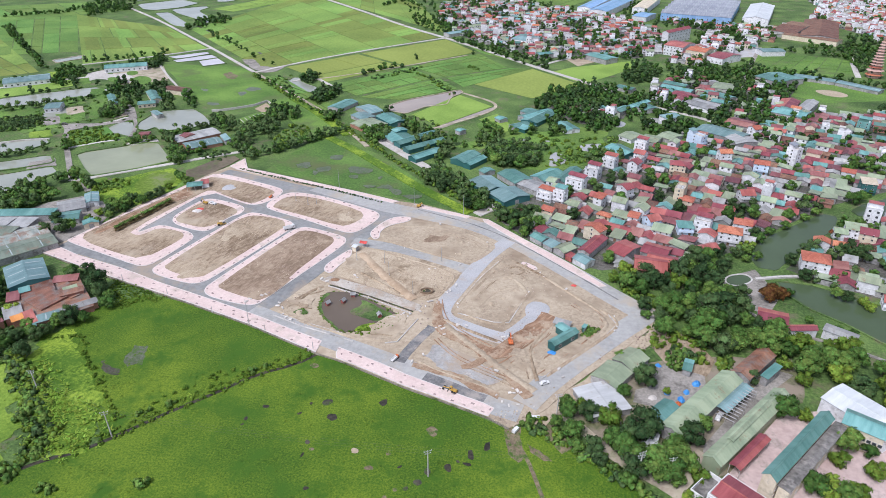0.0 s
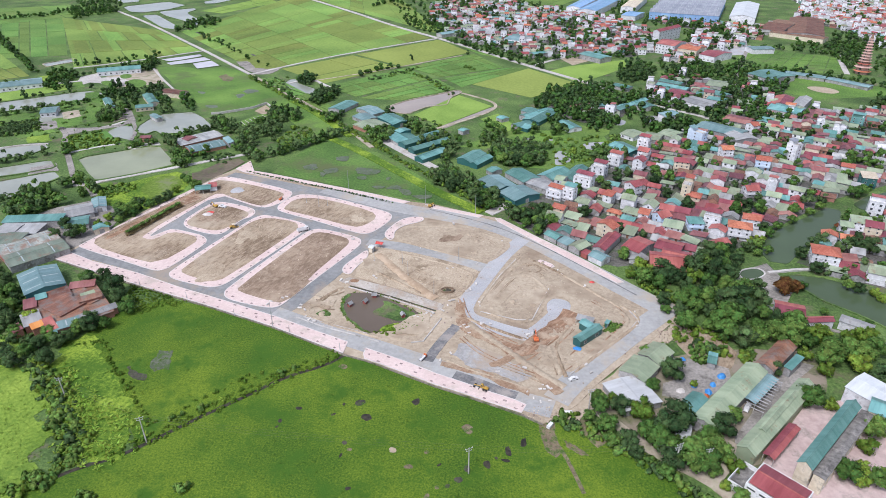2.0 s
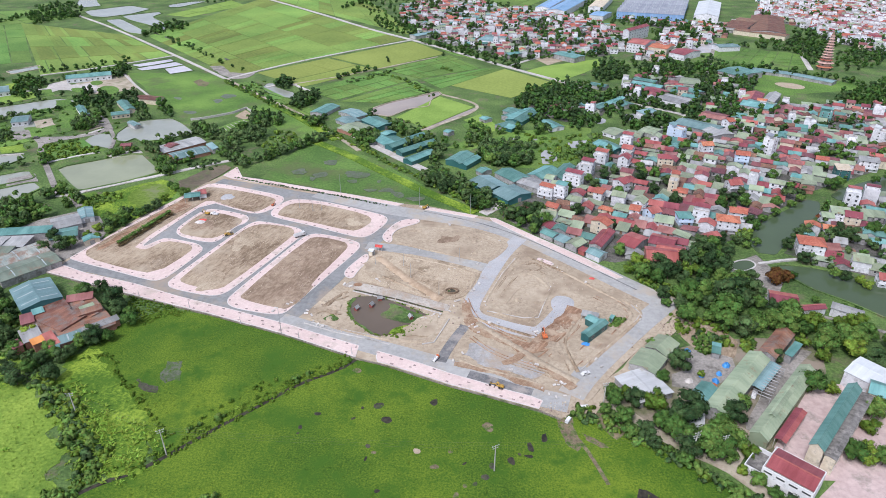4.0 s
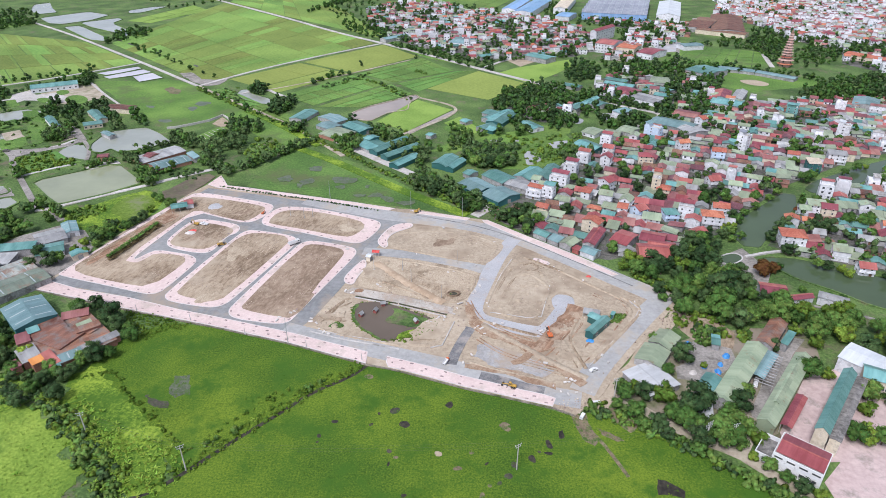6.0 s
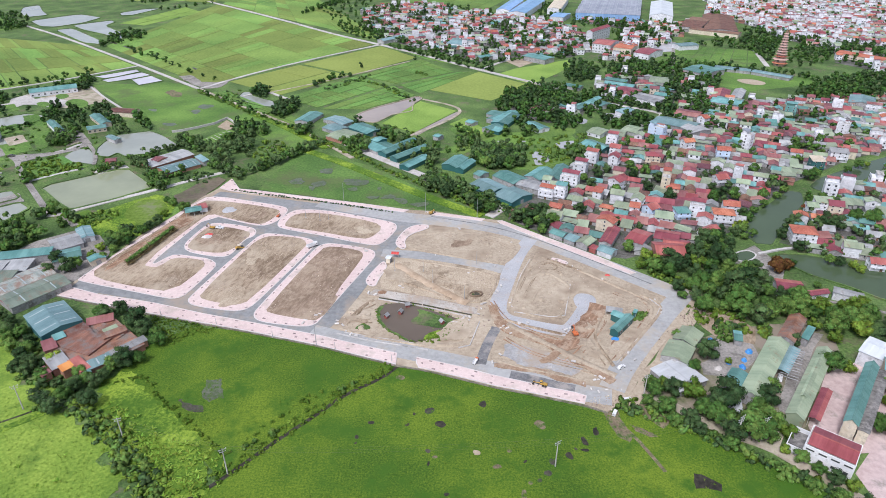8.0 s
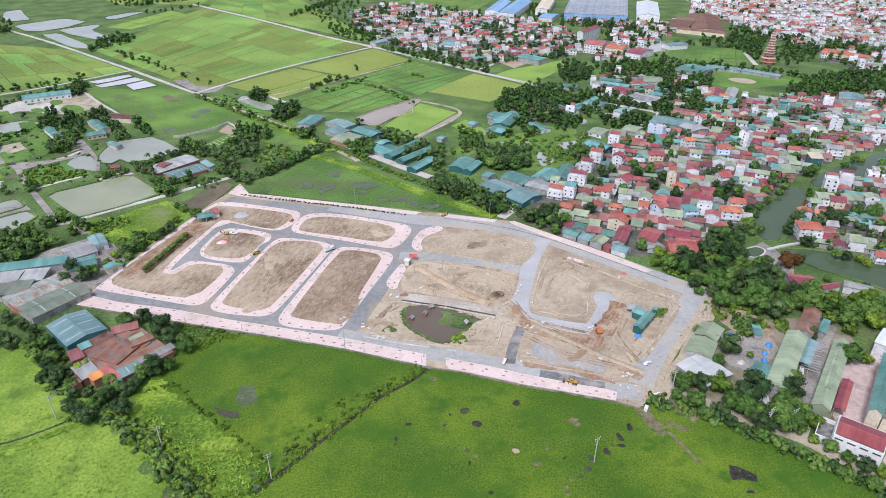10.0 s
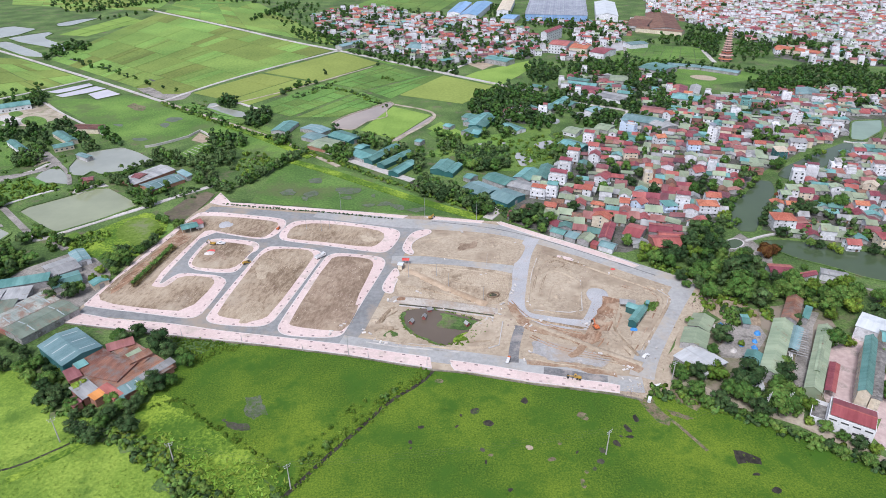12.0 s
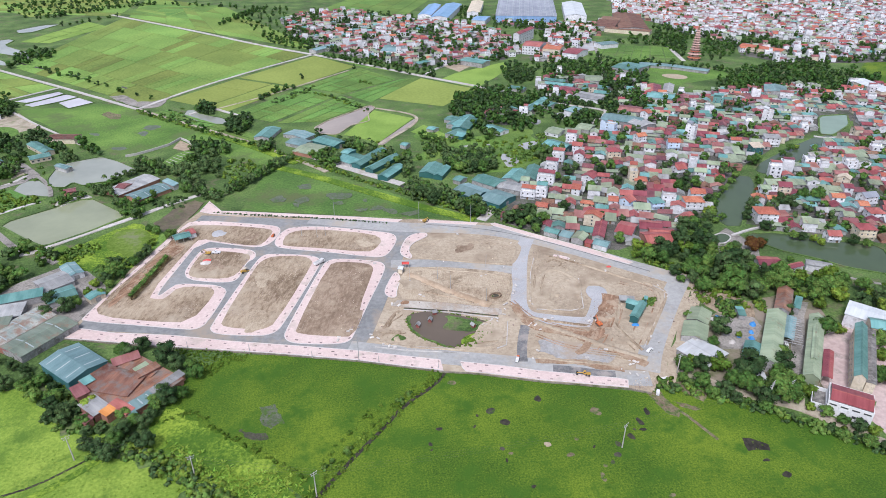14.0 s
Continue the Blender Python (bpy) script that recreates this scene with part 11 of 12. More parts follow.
def road_roller(p, turn, label, z=SITE_Z + 0.04):
    t = thing("road_roller", label, "roller", at=pose(p[0], p[1], z, 0, 0, turn))
    part("drum", rod((2.0, -1.05, 0.75), (2.0, 1.05, 0.75), 0.75, 0.75, 18), M["steel"], t)
    part("drum_yoke", box(0.7, -1.2, 0.6, 2.9, 1.2, 0.9, 0.05), M["yellow"], t)
    part("body", wedge(-2.6, 0.7, -1.0, 1.0, 0.7, 1.8, -2.4, 0.6), M["yellow"], t)
    part("canopy", box(-1.0, -1.1, 2.75, 1.4, 1.1, 2.9, 0.05), M["cream_wall"], t, "pale sun canopy")
    for x in (-0.8, 1.2):
        for y in (-0.9, 0.9):
            part("canopy_post", rod((x, y, 1.5 if x < 0 else 0.8), (x, y, 2.8), 0.05), M["steel"], t)
    for y in (-0.9, 0.9):
        wheel(t, -1.7, y, 0.75, 0.5)
    return t


def grader(p, turn, label, z=SITE_Z + 0.07):
    t = thing("motor_grader", label, "grader", at=pose(p[0], p[1], z, 0, 0, turn))
    part("engine_housing", wedge(-3.4, -0.8, -0.7, 0.7, 0.9, 2.0, -3.2, -0.8), M["yellow"], t)
    cab = part("cab", wedge(-0.8, 0.7, -0.7, 0.7, 1.0, 3.0, -0.6, 0.5), M["yellow"], t)
    part("window", box(-0.5, -0.74, 2.0, 0.4, 0.74, 2.7), M["window"], cab)
    part("front_frame", rod((0.6, 0, 1.5), (4.2, 0, 1.1), 0.25, 0.2, 6), M["yellow"], t)
    blade = part("blade", box(1.2, -1.7, 0.05, 1.4, 1.7, 0.7), M["steel"], t)
    for x, y in ((-2.6, -1), (-2.6, 1), (-1.2, -1), (-1.2, 1), (3.9, -0.95), (3.9, 0.95)):
        wheel(t, x, y, 0.6, 0.4)
    return t


def car(p, turn, paint, label, z=SITE_Z + 0.05, pickup=False):
    t = thing("pickup_truck" if pickup else "car", label, "car", at=pose(p[0], p[1], z, 0, 0, turn))
    body = part("body", wedge(-2.3, 2.3, -0.9, 0.9, 0.35, 1.0, -2.2, 2.15), M[paint], t)
    cab = part("cabin", wedge(-0.5 if pickup else -1.7, 1.3, -0.82, 0.82, 0.98, 1.6, -0.3 if pickup else -1.2, 0.6), M[paint], t)
    part("windscreen", wedge(0.72, 1.22, -0.7, 0.7, 1.05, 1.52, 0.6, 0.75), M["window"], cab)
    part("side_window", box(-0.25 if pickup else -1.1, -0.83, 1.1, 0.5, 0.83, 1.48), M["window"], cab)
    for x in (-1.45, 1.4):
        for y in (-0.82, 0.82):
            wheel(t, x, y, 0.34, 0.22)
    for y in (-0.6, 0.6):
        part("headlight", box(2.2, y - 0.15, 0.65, 2.32, y + 0.15, 0.82), M["frame"], body)
    return t


dump_truck((-71.0, 289.9), 40, "white_paint", "white dump truck parked on a street").scale = (0.8, 0.8, 0.8)
road_roller((-108.1, 287.9), 35, "yellow road roller with a pale canopy on a street").scale = (0.8, 0.8, 0.8)
excavator((-129.0, 310.1), 160, "yellow", "small dirty yellow excavator on a plot").scale = (0.65, 0.65, 0.65)
car((-124.8, 310.1), 170, "white_paint", "white pickup truck parked on a plot", SITE_Z + 0.2, True)
excavator((51.1, 214.9), 100, "orange", "orange-red excavator digging in red soil", SITE_Z + 0.14).scale = (0.75, 0.75, 0.75)
dump_truck((9.0, 197.2), 65, "orange", "small orange tipper truck on the dusty road").scale = (0.5, 0.5, 0.5)
grader((32.8, 183.9), 160, "yellow motor grader on the fresh asphalt").scale = (0.72, 0.72, 0.72)
excavator((-10.2, 328.2), 20, "yellow", "yellow wheeled excavator beside the main street", SITE_Z + 0.05, 0.6).scale = (0.65, 0.65, 0.65)
car((65.2, 193.8), 30, "white_paint", "white car parked on the bare earth").scale = (0.8, 0.8, 0.8)
excavator((-96.2, 324.1), 60, "orange", "small orange mini digger on the footway", SITE_Z + 0.17, 0.5).scale = (0.5, 0.5, 0.5)
car((124.0, 187.9), 60, "white_paint", "white delivery van parked under the canopy", 0.16)
car((-301.1, 417.9), 10, "steel", "dark truck parked on the farm road", 0.32)

# the site office, shelters and small structures
shed(*[(64.8, 214.6), (68.1, 212.0), (77.4, 222.8)], 3.5, 0.9, "teal", "teal_wall", "site office hut with a dark teal sheet roof", "cross", name="site_office", category="hut", z=0.4, windows=2)
shed(*[(67.6, 225.1), (71.6, 221.5), (74.4, 224.8)], 3.5, 0.7, "teal", "teal_wall", "side wing of the teal site office", "gable", name="site_office", category="hut", z=0.4)
shed(*[(78.0, 227.6), (79.5, 226.8), (80.6, 229.2)], 2.6, 0.3, "teal", "teal_wall", "tiny teal sheet-metal hut", "mono", name="site_hut", category="hut", z=0.4)
shed(*[(66.6, 228.8), (73.4, 226.8), (73.4, 230.9)], 2.4, 0.3, "grey_sheet", "grey_wall", "flat open shelter with a pale grey roof", "mono", True, name="shelter", category="shelter", z=0.4)
shed(*[(-147.6, 323.0), (-139.4, 326.6), (-142.2, 333.4)], 3.2, 0.9, "teal", "grey_wall", "open workers' shelter with a teal roof", "gable", True, name="shelter", category="shelter", z=0.4)
shed(*[(-141.8, 328.9), (-137.6, 331.1), (-140.4, 336.4)], 3.0, 0.5, "red_sheet", "white_wall", "workers' hut with a red and white roof", "mono", name="site_hut", category="hut", z=0.4)
shed(*[(-32.2, 273.6), (-29.6, 272.6), (-28.8, 275.9)], 2.8, 0.4, "white_sheet", "cream_wall", "small cream guard kiosk", "gable", name="kiosk", category="kiosk", z=0.4)
shed(*[(-29.5, 278.1), (-25.8, 277.6), (-25.6, 279.9)], 2.6, 0.6, "tarp_red", "white_wall", "red canopy on posts by the junction", "gable", True, name="canopy", category="canopy", z=0.4)


def shrine(p, turn, z, group):
    t = thing("pool_hut", "small red box with a grey tent roof standing in the pool", "hut", group, at=pose(p[0], p[1], z, 0, 0, turn))
    part("body", box(-1.1, -0.9, -0.3, 1.1, 0.9, 1.5, 0.05), M["pool_red"], t, "dull red painted body")
    fold_roof(t, 1.5, 1.3, 1.4, 2.5, "grey_sheet")
    t.scale = (0.8, 0.8, 0.9)
    return t


for q, a in zip([(-28.1, 227.2), (-22.2, 230.2), (-19.4, 235.5), (-4.1, 222.9)], (60, 70, 10, 120)):
    shrine(q, a, SITE_Z + 0.1, "huts in the pool")
tank = thing("well_ring", "dark round concrete ring lying on the earth", "ring", at=pose(*(11.4, 244.8), SITE_Z + 0.1, 0, 0, 15))
bm = bmesh.new()
sides = 20
rows4 = [[bm.verts.new((r * math.cos(k * math.tau / sides) * 1.5, r * math.sin(k * math.tau / sides), h)) for k in range(sides)] for r, h in ((2.1, 0), (2.1, 1.0), (1.8, 1.0), (1.8, 0.1))]
for a, b in zip(rows4, rows4[1:]):
    for k in range(sides):
        bm.faces.new([a[k], a[(k + 1) % sides], b[(k + 1) % sides], b[k]])
part("ring_wall", bm, M["damp"], tank)
part("water", rod((0, 0, 0), (0, 0, 0.3), 1.8, 1.8, sides), M["mud"], tank)

# trench and cast walls along the concrete deck
strip("trench", [(-32.6, 242.5), (-12.1, 236.8), (8.8, 229.0)], 0.6, 0.2, SITE_Z + 0.22, M["mud"], "narrow muddy open culvert trench", "trench", bow=0)
strip("trench_wall", [(-32.8, 241.5), (-12.1, 235.4), (8.6, 227.4)], 0.4, 0.2, SITE_Z + 0.35, M["concrete"], "pale concrete trench wall", "wall", bow=0)
for line in ([(-47.8, 215.8), (-34.2, 210.9), (-20.1, 207.6), (-9.8, 204.8)], [(-44.9, 216.5), (-32.2, 213.1), (-15.8, 209.1)], [(2.6, 206.2), (7.2, 207.8), (12.0, 224.1)], [(89.4, 241.8), (92.6, 235.1), (87.8, 226.5), (64.1, 196.4)], [(55.8, 253.4), (49.2, 228.4), (43.0, 227.5), (27.5, 231.2)], [(39.8, 276.8), (33.2, 260.8), (26.9, 239.1)]):
    strip("cast_kerb", line, 0.4, 0.3, SITE_Z + 0.36, M["concrete"], "line of newly cast concrete kerbs", "kerb", bow=0)
strip("median_joint", [(-10.1, 324.9), (19.0, 314.6), (35.2, 305.5), (50.5, 294.2), (73.0, 274.1), (94.0, 254.0)], 0.7, 0.3, SITE_Z + 0.1, M["asphalt_dark"], "dark low median joint along the main street", "road", bow=1)
drng = random.Random(91)
for q in along([(-133.1, 361.4), (-116.0, 355.8), (-76.4, 344.6), (-48.6, 335.6), (-31.9, 329.9)], 1.9, drng, 0.25):
    LOW.setdefault("median", []).append(q)
mass("median_shrubs", LOW["median"], SHRUBS, "leaf_dark", drng, 0.35, 0.55, "row of small dark shrubs along the street median", "shrubs").location.z = 0.55

for k, line in enumerate(([(42.5, 281.0), (35.2, 265.8), (28.8, 245.9), (26.1, 235.5)], [(45.1, 279.4), (58.4, 270.1), (69.9, 258.8), (85.9, 243.0)], [(56.2, 253.2), (52.5, 241.4), (48.2, 230.0)], [(28.8, 232.0), (38.1, 227.4), (45.2, 226.1), (49.5, 230.4)], [(86.4, 244.9), (91.5, 240.2), (93.2, 234.5), (87.6, 226.0), (75.4, 210.6), (65.6, 198.0)], [(84.0, 242.5), (88.1, 237.1), (88.8, 231.9), (78.1, 217.1), (65.1, 200.8)], [(-20.8, 277.2), (-2.4, 270.8), (18.9, 263.5), (22.2, 258.0), (19.0, 245.9)], [(-22.1, 255.2), (-12.6, 249.4), (0.4, 241.1)], [(-19.2, 303.0), (3.4, 306.4), (22.9, 301.4), (34.1, 292.8), (31.9, 283.2), (25.5, 274.2)],) + ([(-19.9, 287.6), (3.2, 279.1), (24.4, 273.1)], [(44.8, 271.1), (49.2, 273.9), (52.9, 270.0), (50.0, 265.8), (45.5, 266.9)], [(36.1, 255.5), (44.0, 265.8), (52.5, 258.1), (55.2, 250.8)], [(35.5, 236.9), (40.9, 250.8), (49.4, 255.6)], [(63.1, 224.2), (58.4, 212.4), (60.8, 201.5), (62.6, 194.6)], [(56.1, 212.4), (58.1, 205.0), (60.9, 196.2)], [(18.1, 197.8), (24.4, 194.4), (37.0, 190.5), (47.2, 187.2)], [(-43.5, 227.8), (-37.5, 238.6), (-34.8, 240.9)], [(-6.5, 208.2), (2.6, 207.6), (6.2, 212.1), (11.2, 223.9)], [(-47.2, 219.6), (-34.6, 213.4), (-20.4, 209.8), (-9.9, 207.5)], [(22.2, 226.0), (33.8, 220.0), (46.1, 215.4)],)):
    ridge("earth_bank", line, 1.3 + 0.5 * (k % 3), 0.35 + 0.12 * (k % 2), SITE_Z + 0.08, M["dirt" if k % 3 == 1 else "sand"], "low bank of loose earth left by machines")
for k, (spot, mat) in enumerate((([(-13.1, 261.2), (3.0, 255.4), (16.0, 248.1), (14.4, 242.1), (0.4, 244.8)], "dirt"), ([(-1.1, 295.0), (7.9, 300.0), (13.8, 296.9), (9.1, 289.0), (1.9, 287.8)], "damp"), ([(-46.0, 227.8), (-38.6, 227.0), (-34.5, 222.9), (-41.6, 222.9)], "dirt"), ([(50.2, 212.4), (63.0, 212.4), (65.2, 201.5), (56.5, 202.1)], "sand"), ([(-4.5, 228.0), (10.1, 226.0), (6.2, 212.1), (-4.2, 212.0)], "sand"), ([(-104.4, 238.5), (-103.0, 248.2), (-95.0, 255.5), (-90.9, 245.9), (-95.5, 236.2)], "pale_earth"), ([(-100.1, 295.2), (-90.8, 288.0), (-97.1, 269.9), (-103.5, 271.0)], "pale_earth"), ([(-64.5, 263.6), (-58.5, 274.2), (-54.8, 271.0), (-58.9, 258.5)], "damp"), ([(-78.0, 233.2), (-76.1, 247.8), (-66.9, 246.8), (-59.1, 234.5), (-64.6, 228.1)], "damp"),) + (([(-133.8, 300.2), (-124.8, 305.4), (-118.4, 294.0), (-126.8, 288.0)], "damp"), ([(-123.4, 327.2), (-113.0, 324.4), (-105.6, 333.1), (-102.9, 327.2), (-109.4, 320.1)], "damp"), ([(-54.6, 308.4), (-49.5, 315.8), (-41.6, 308.2), (-48.2, 301.8)], "pale_earth"), ([(-33.2, 263.9), (-28.1, 268.5), (-19.9, 265.0), (-23.2, 256.5), (-29.2, 257.0)], "sand"), ([(-45.6, 227.1), (-39.9, 234.1), (-33.5, 228.2), (-38.5, 223.1)], "sand"), ([(5.1, 289.8), (16.6, 289.6), (18.8, 281.6), (8.8, 280.8)], "sand"),)):
    rough_slab("earth_patch", ragged(ragged(rounded(spot, 1), 3.0, 2.4), 1.0, 1.4, 2), 0.3, SITE_Z + 0.3, M[mat], 0.25, "patch of damp churned earth", "earth", 0.9, 3.0 * k)

# wheel ruts pressed into the earth
for k, line in enumerate(([(80.2, 246.1), (87.1, 238.0), (86.8, 231.9), (70.1, 208.0), (62.2, 198.0)], [(61.5, 228.4), (65.2, 227.5), (59.5, 218.1), (50.1, 204.2), (43.5, 197.9)], [(63.2, 230.0), (66.8, 225.9), (60.9, 215.5), (52.1, 202.9)], [(18.0, 239.0), (20.5, 229.8), (24.4, 222.4), (33.2, 216.1), (43.1, 210.8)], [(16.6, 235.9), (19.2, 225.6), (23.1, 218.4), (32.9, 212.2), (41.0, 207.5)], [(21.2, 212.1), (29.6, 203.0), (40.1, 197.9), (52.5, 192.9)], [(73.9, 246.1), (81.2, 239.2), (81.6, 232.8), (71.4, 218.2), (62.0, 205.0)], [(30.0, 245.9), (37.2, 265.8), (45.2, 275.5), (53.9, 267.9)],) + ([(32.2, 242.2), (39.2, 259.5), (45.8, 269.0), (52.4, 262.8)], [(46.2, 216.1), (51.5, 212.4), (57.0, 205.0), (59.5, 195.2)], [(-24.5, 270.6), (-7.8, 261.4), (10.8, 249.5)], [(-26.9, 264.2), (-10.1, 253.8), (3.0, 245.8)], [(-16.1, 299.9), (3.4, 301.2), (24.0, 295.1), (29.4, 288.0)], [(35.8, 197.9), (46.1, 193.9), (55.1, 189.6)], [(-45.1, 221.6), (-40.4, 232.0), (-34.8, 236.4)],)):
    for side in (0.0, 1.7):
        ridge("wheel_rut", [(x + side * 0.7, y + side * 0.7) for x, y in line], 0.55, 0.12, SITE_Z + 0.13 + 0.004 * (k % 5), M["red_soil" if k < 7 else "dirt"], "rut of darker earth left by wheels")

# loose cast blocks, pipes and rubble
first_block = part("concrete_block", box(-0.9, -0.5, 0, 0.9, 0.5, 0.7, 0.06), M["block"])
tagged(first_block, "pale cast concrete block lying on the earth", "block", "loose concrete blocks")
first_block.matrix_basis = pose(*(-42.8, 284.8), SITE_Z + 0.1)
SPOTS = [(-49.6, 223.1), (-48.4, 224.4), (-46.4, 220.8), (-44.6, 218.0), (-41.8, 214.5), (-39.4, 214.1), (-34.4, 211.9), (-63.2, 223.5), (-62.0, 224.8), (-58.9, 228.9), (-58.0, 229.4), (-38.4, 246.4), (-34.4, 244.6), (-23.2, 252.2), (-21.9, 251.2), (0.4, 223.0), (2.8, 223.9), (4.2, 225.5), (5.8, 226.8), (7.1, 224.8), (7.8, 228.0), (11.8, 230.1), (12.4, 234.5), (13.4, 236.8), (15.5, 237.6)]
SPOTS += [(20.6, 219.1), (21.9, 220.8), (22.6, 218.8), (23.9, 216.0), (28.0, 223.2), (29.6, 222.8), (32.9, 223.2), (26.1, 235.9), (26.8, 237.6), (47.6, 218.1), (49.2, 218.9), (51.0, 218.1), (-8.1, 281.4), (8.5, 263.0), (11.8, 264.0), (5.0, 309.8), (32.8, 294.0), (59.8, 270.1), (62.0, 266.9), (72.2, 257.2), (91.9, 241.6), (92.8, 233.6), (90.9, 230.6)]
SPOTS += [(52.6, 187.4), (53.9, 188.6), (54.8, 187.4), (55.9, 188.0), (57.9, 187.4), (46.9, 197.9), (37.5, 193.8), (18.4, 201.9), (16.4, 197.8), (71.6, 198.0), (69.9, 202.2), (62.0, 181.8), (57.1, 181.8), (54.2, 179.6), (50.5, 181.8), (48.9, 184.8), (22.0, 271.0), (23.0, 253.0), (21.6, 248.2), (20.5, 245.9), (24.4, 258.0)]
for q in SPOTS:
    s = drng.uniform(0.45, 0.9)
    b = copy_thing(first_block, pose(q[0] + drng.uniform(-0.8, 0.8), q[1] + drng.uniform(-0.8, 0.8), SITE_Z + 0.12, 0, 0, drng.uniform(0, 180)))
    b.scale = (s * drng.uniform(0.8, 1.5), s, s * drng.uniform(0.6, 1.1))


def rubble_shape(rng):
    verts, faces = [], []
    core_into(verts, faces, (0, 0, 0.12), 0.5, rng)
    return mesh_of("rubble_shape", verts, faces)


STONES = [rubble_shape(drng) for _ in range(3)]
stones = []
for zone, gap in (([(105.0, 228.2), (113.4, 235.4), (120.4, 231.0), (118.1, 221.6), (109.3, 217.6)], 1.6), ([(-36.4, 250.4), (-12.0, 245.2), (12.4, 236.4), (13.4, 233.0), (-12.0, 240.6), (-36.6, 246.6)], 1.5), ([(12.0, 232.0), (17.0, 240.0), (26.0, 236.0), (28.0, 222.0), (22.0, 212.0), (14.0, 218.0)], 2.0), ([(-50.0, 224.0), (-44.6, 233.0), (-39.6, 236.4), (-37.4, 228.0), (-43.0, 219.6)], 1.8), ([(63.0, 180.0), (79.0, 200.0), (95.0, 222.0), (93.4, 224.0), (76.0, 202.0), (60.4, 182.4)], 1.8), ([(-12.0, 246.4), (16.4, 237.6), (21.0, 248.4), (19.0, 250.0), (13.0, 241.6), (-11.0, 249.0)], 2.2),) + (([(47.1, 174.4), (54.1, 178.8), (62.0, 177.4), (56.5, 170.8), (51.5, 170.6)], 0.9), ([(-33.4, 248.0), (-17.6, 245.8), (2.9, 236.8), (12.6, 228.2), (10.0, 222.0), (0.4, 228.1), (-17.2, 238.9)], 2.6), ([(-50.2, 223.8), (-45.8, 225.8), (-34.6, 213.9), (-15.8, 210.2), (-16.8, 207.6), (-39.1, 212.8)], 1.6), ([(99.4, 228.8), (108.9, 235.1), (109.0, 224.6), (99.8, 218.5)], 1.0), ([(-8.9, 309.8), (33.0, 297.2), (58.6, 271.4), (89.4, 241.8), (85.8, 237.2), (55.0, 266.0), (29.4, 288.1), (-5.6, 303.2)], 3.2), ([(-65.1, 225.8), (-55.8, 227.9), (-50.9, 243.2), (-48.6, 245.6), (-55.1, 223.8)], 1.4),) + (([(-138.4, 315.8), (-125.4, 313.8), (-121.4, 296.4), (-131.8, 296.2)], 2.0),):
    stones += scatter(zone, gap, drng)
mass("rubble", stones, STONES, "clod", drng, 0.3, 0.95, "scattered rubble and broken concrete", "rubble").location.z = SITE_Z + 0.08
clods = []
for zone, gap in (([(-170.6, 265.6), (-152.1, 314.8), (-147.4, 337.1), (-137.6, 327.5), (-141.1, 319.0), (-152.8, 272.1), (-139.8, 278.2), (-124.4, 274.5), (-129.2, 249.8), (-168.4, 260.9)], 1.5), ([(-134.2, 292.4), (-129.0, 310.9), (-109.5, 305.1), (-113.0, 288.2), (-130.0, 287.0)], 1.5), ([(-112.6, 245.5), (-99.0, 296.2), (-79.2, 297.0), (-76.4, 291.5), (-92.6, 241.5), (-110.9, 242.8)], 1.2), ([(-79.8, 234.0), (-64.6, 286.2), (-47.0, 283.4), (-47.0, 277.1), (-58.2, 227.6), (-78.9, 232.2)], 1.2), ([(-89.0, 315.1), (-79.8, 327.1), (-43.4, 316.9), (-39.0, 310.8), (-46.1, 300.4), (-70.1, 309.2)], 1.5), ([(-134.2, 342.6), (-100.4, 332.9), (-103.2, 318.5), (-133.8, 330.5)], 1.6),) + (([(-27.6, 275.0), (20.8, 264.6), (17.1, 245.9), (2.9, 240.2), (-28.5, 251.2)], 1.8), ([(-19.2, 302.4), (30.0, 296.4), (25.6, 275.4), (-17.0, 287.6)], 2.2), ([(40.0, 279.4), (90.1, 234.9), (64.5, 198.0), (49.8, 216.1), (27.6, 233.2)], 2.2),):
    clods += [p for p in scatter(zone, gap * 0.72, drng, 60000) if noise.noise((p[0] * 0.08, p[1] * 0.08, 2.0)) > -0.1]
mass("earth_clods", clods, STONES, "clod", drng, 0.2, 0.7, "dry earth clods strewn over the cleared plots", "earth").location.z = SITE_Z + 0.16
mounds = []
for k, zone in enumerate(([(-27.8, 276.4), (19.5, 265.8), (18.4, 246.0), (2.9, 241.2), (-23.4, 252.9)], [(40.0, 279.5), (67.1, 258.4), (57.5, 248.5), (49.6, 230.5), (27.8, 234.8)], [(63.9, 228.5), (90.1, 235.1), (67.1, 199.9), (51.5, 212.5)], [(-20.8, 303.2), (30.1, 297.2), (25.5, 273.9), (-17.0, 287.9)], [(-48.5, 227.9), (-35.2, 241.0), (-34.9, 215.9), (-44.9, 219.8)])):
    mounds += scatter(zone, 7.0, drng)
EARTHS = []
for _ in range(3):
    bm = bmesh.new()
    n, rings = 16, 4
    prev = None
    for r in range(rings + 1):
        q = r / rings
        ring = [bm.verts.new((math.cos(k * math.tau / n) * (1 - q) * 2.2 * drng.uniform(0.85, 1.15), math.sin(k * math.tau / n) * (1 - q) * 1.6 * drng.uniform(0.85, 1.15), 0.75 * math.sin(q * math.pi / 2) * drng.uniform(0.85, 1.1))) for k in range(n)]
        if prev:
            for k in range(n):
                bm.faces.new([prev[k], prev[(k + 1) % n], ring[(k + 1) % n], ring[k]])
        prev = ring
    me = bpy.data.meshes.new("heap_shape")
    bm.to_mesh(me)
    bm.free()
    EARTHS.append(me)
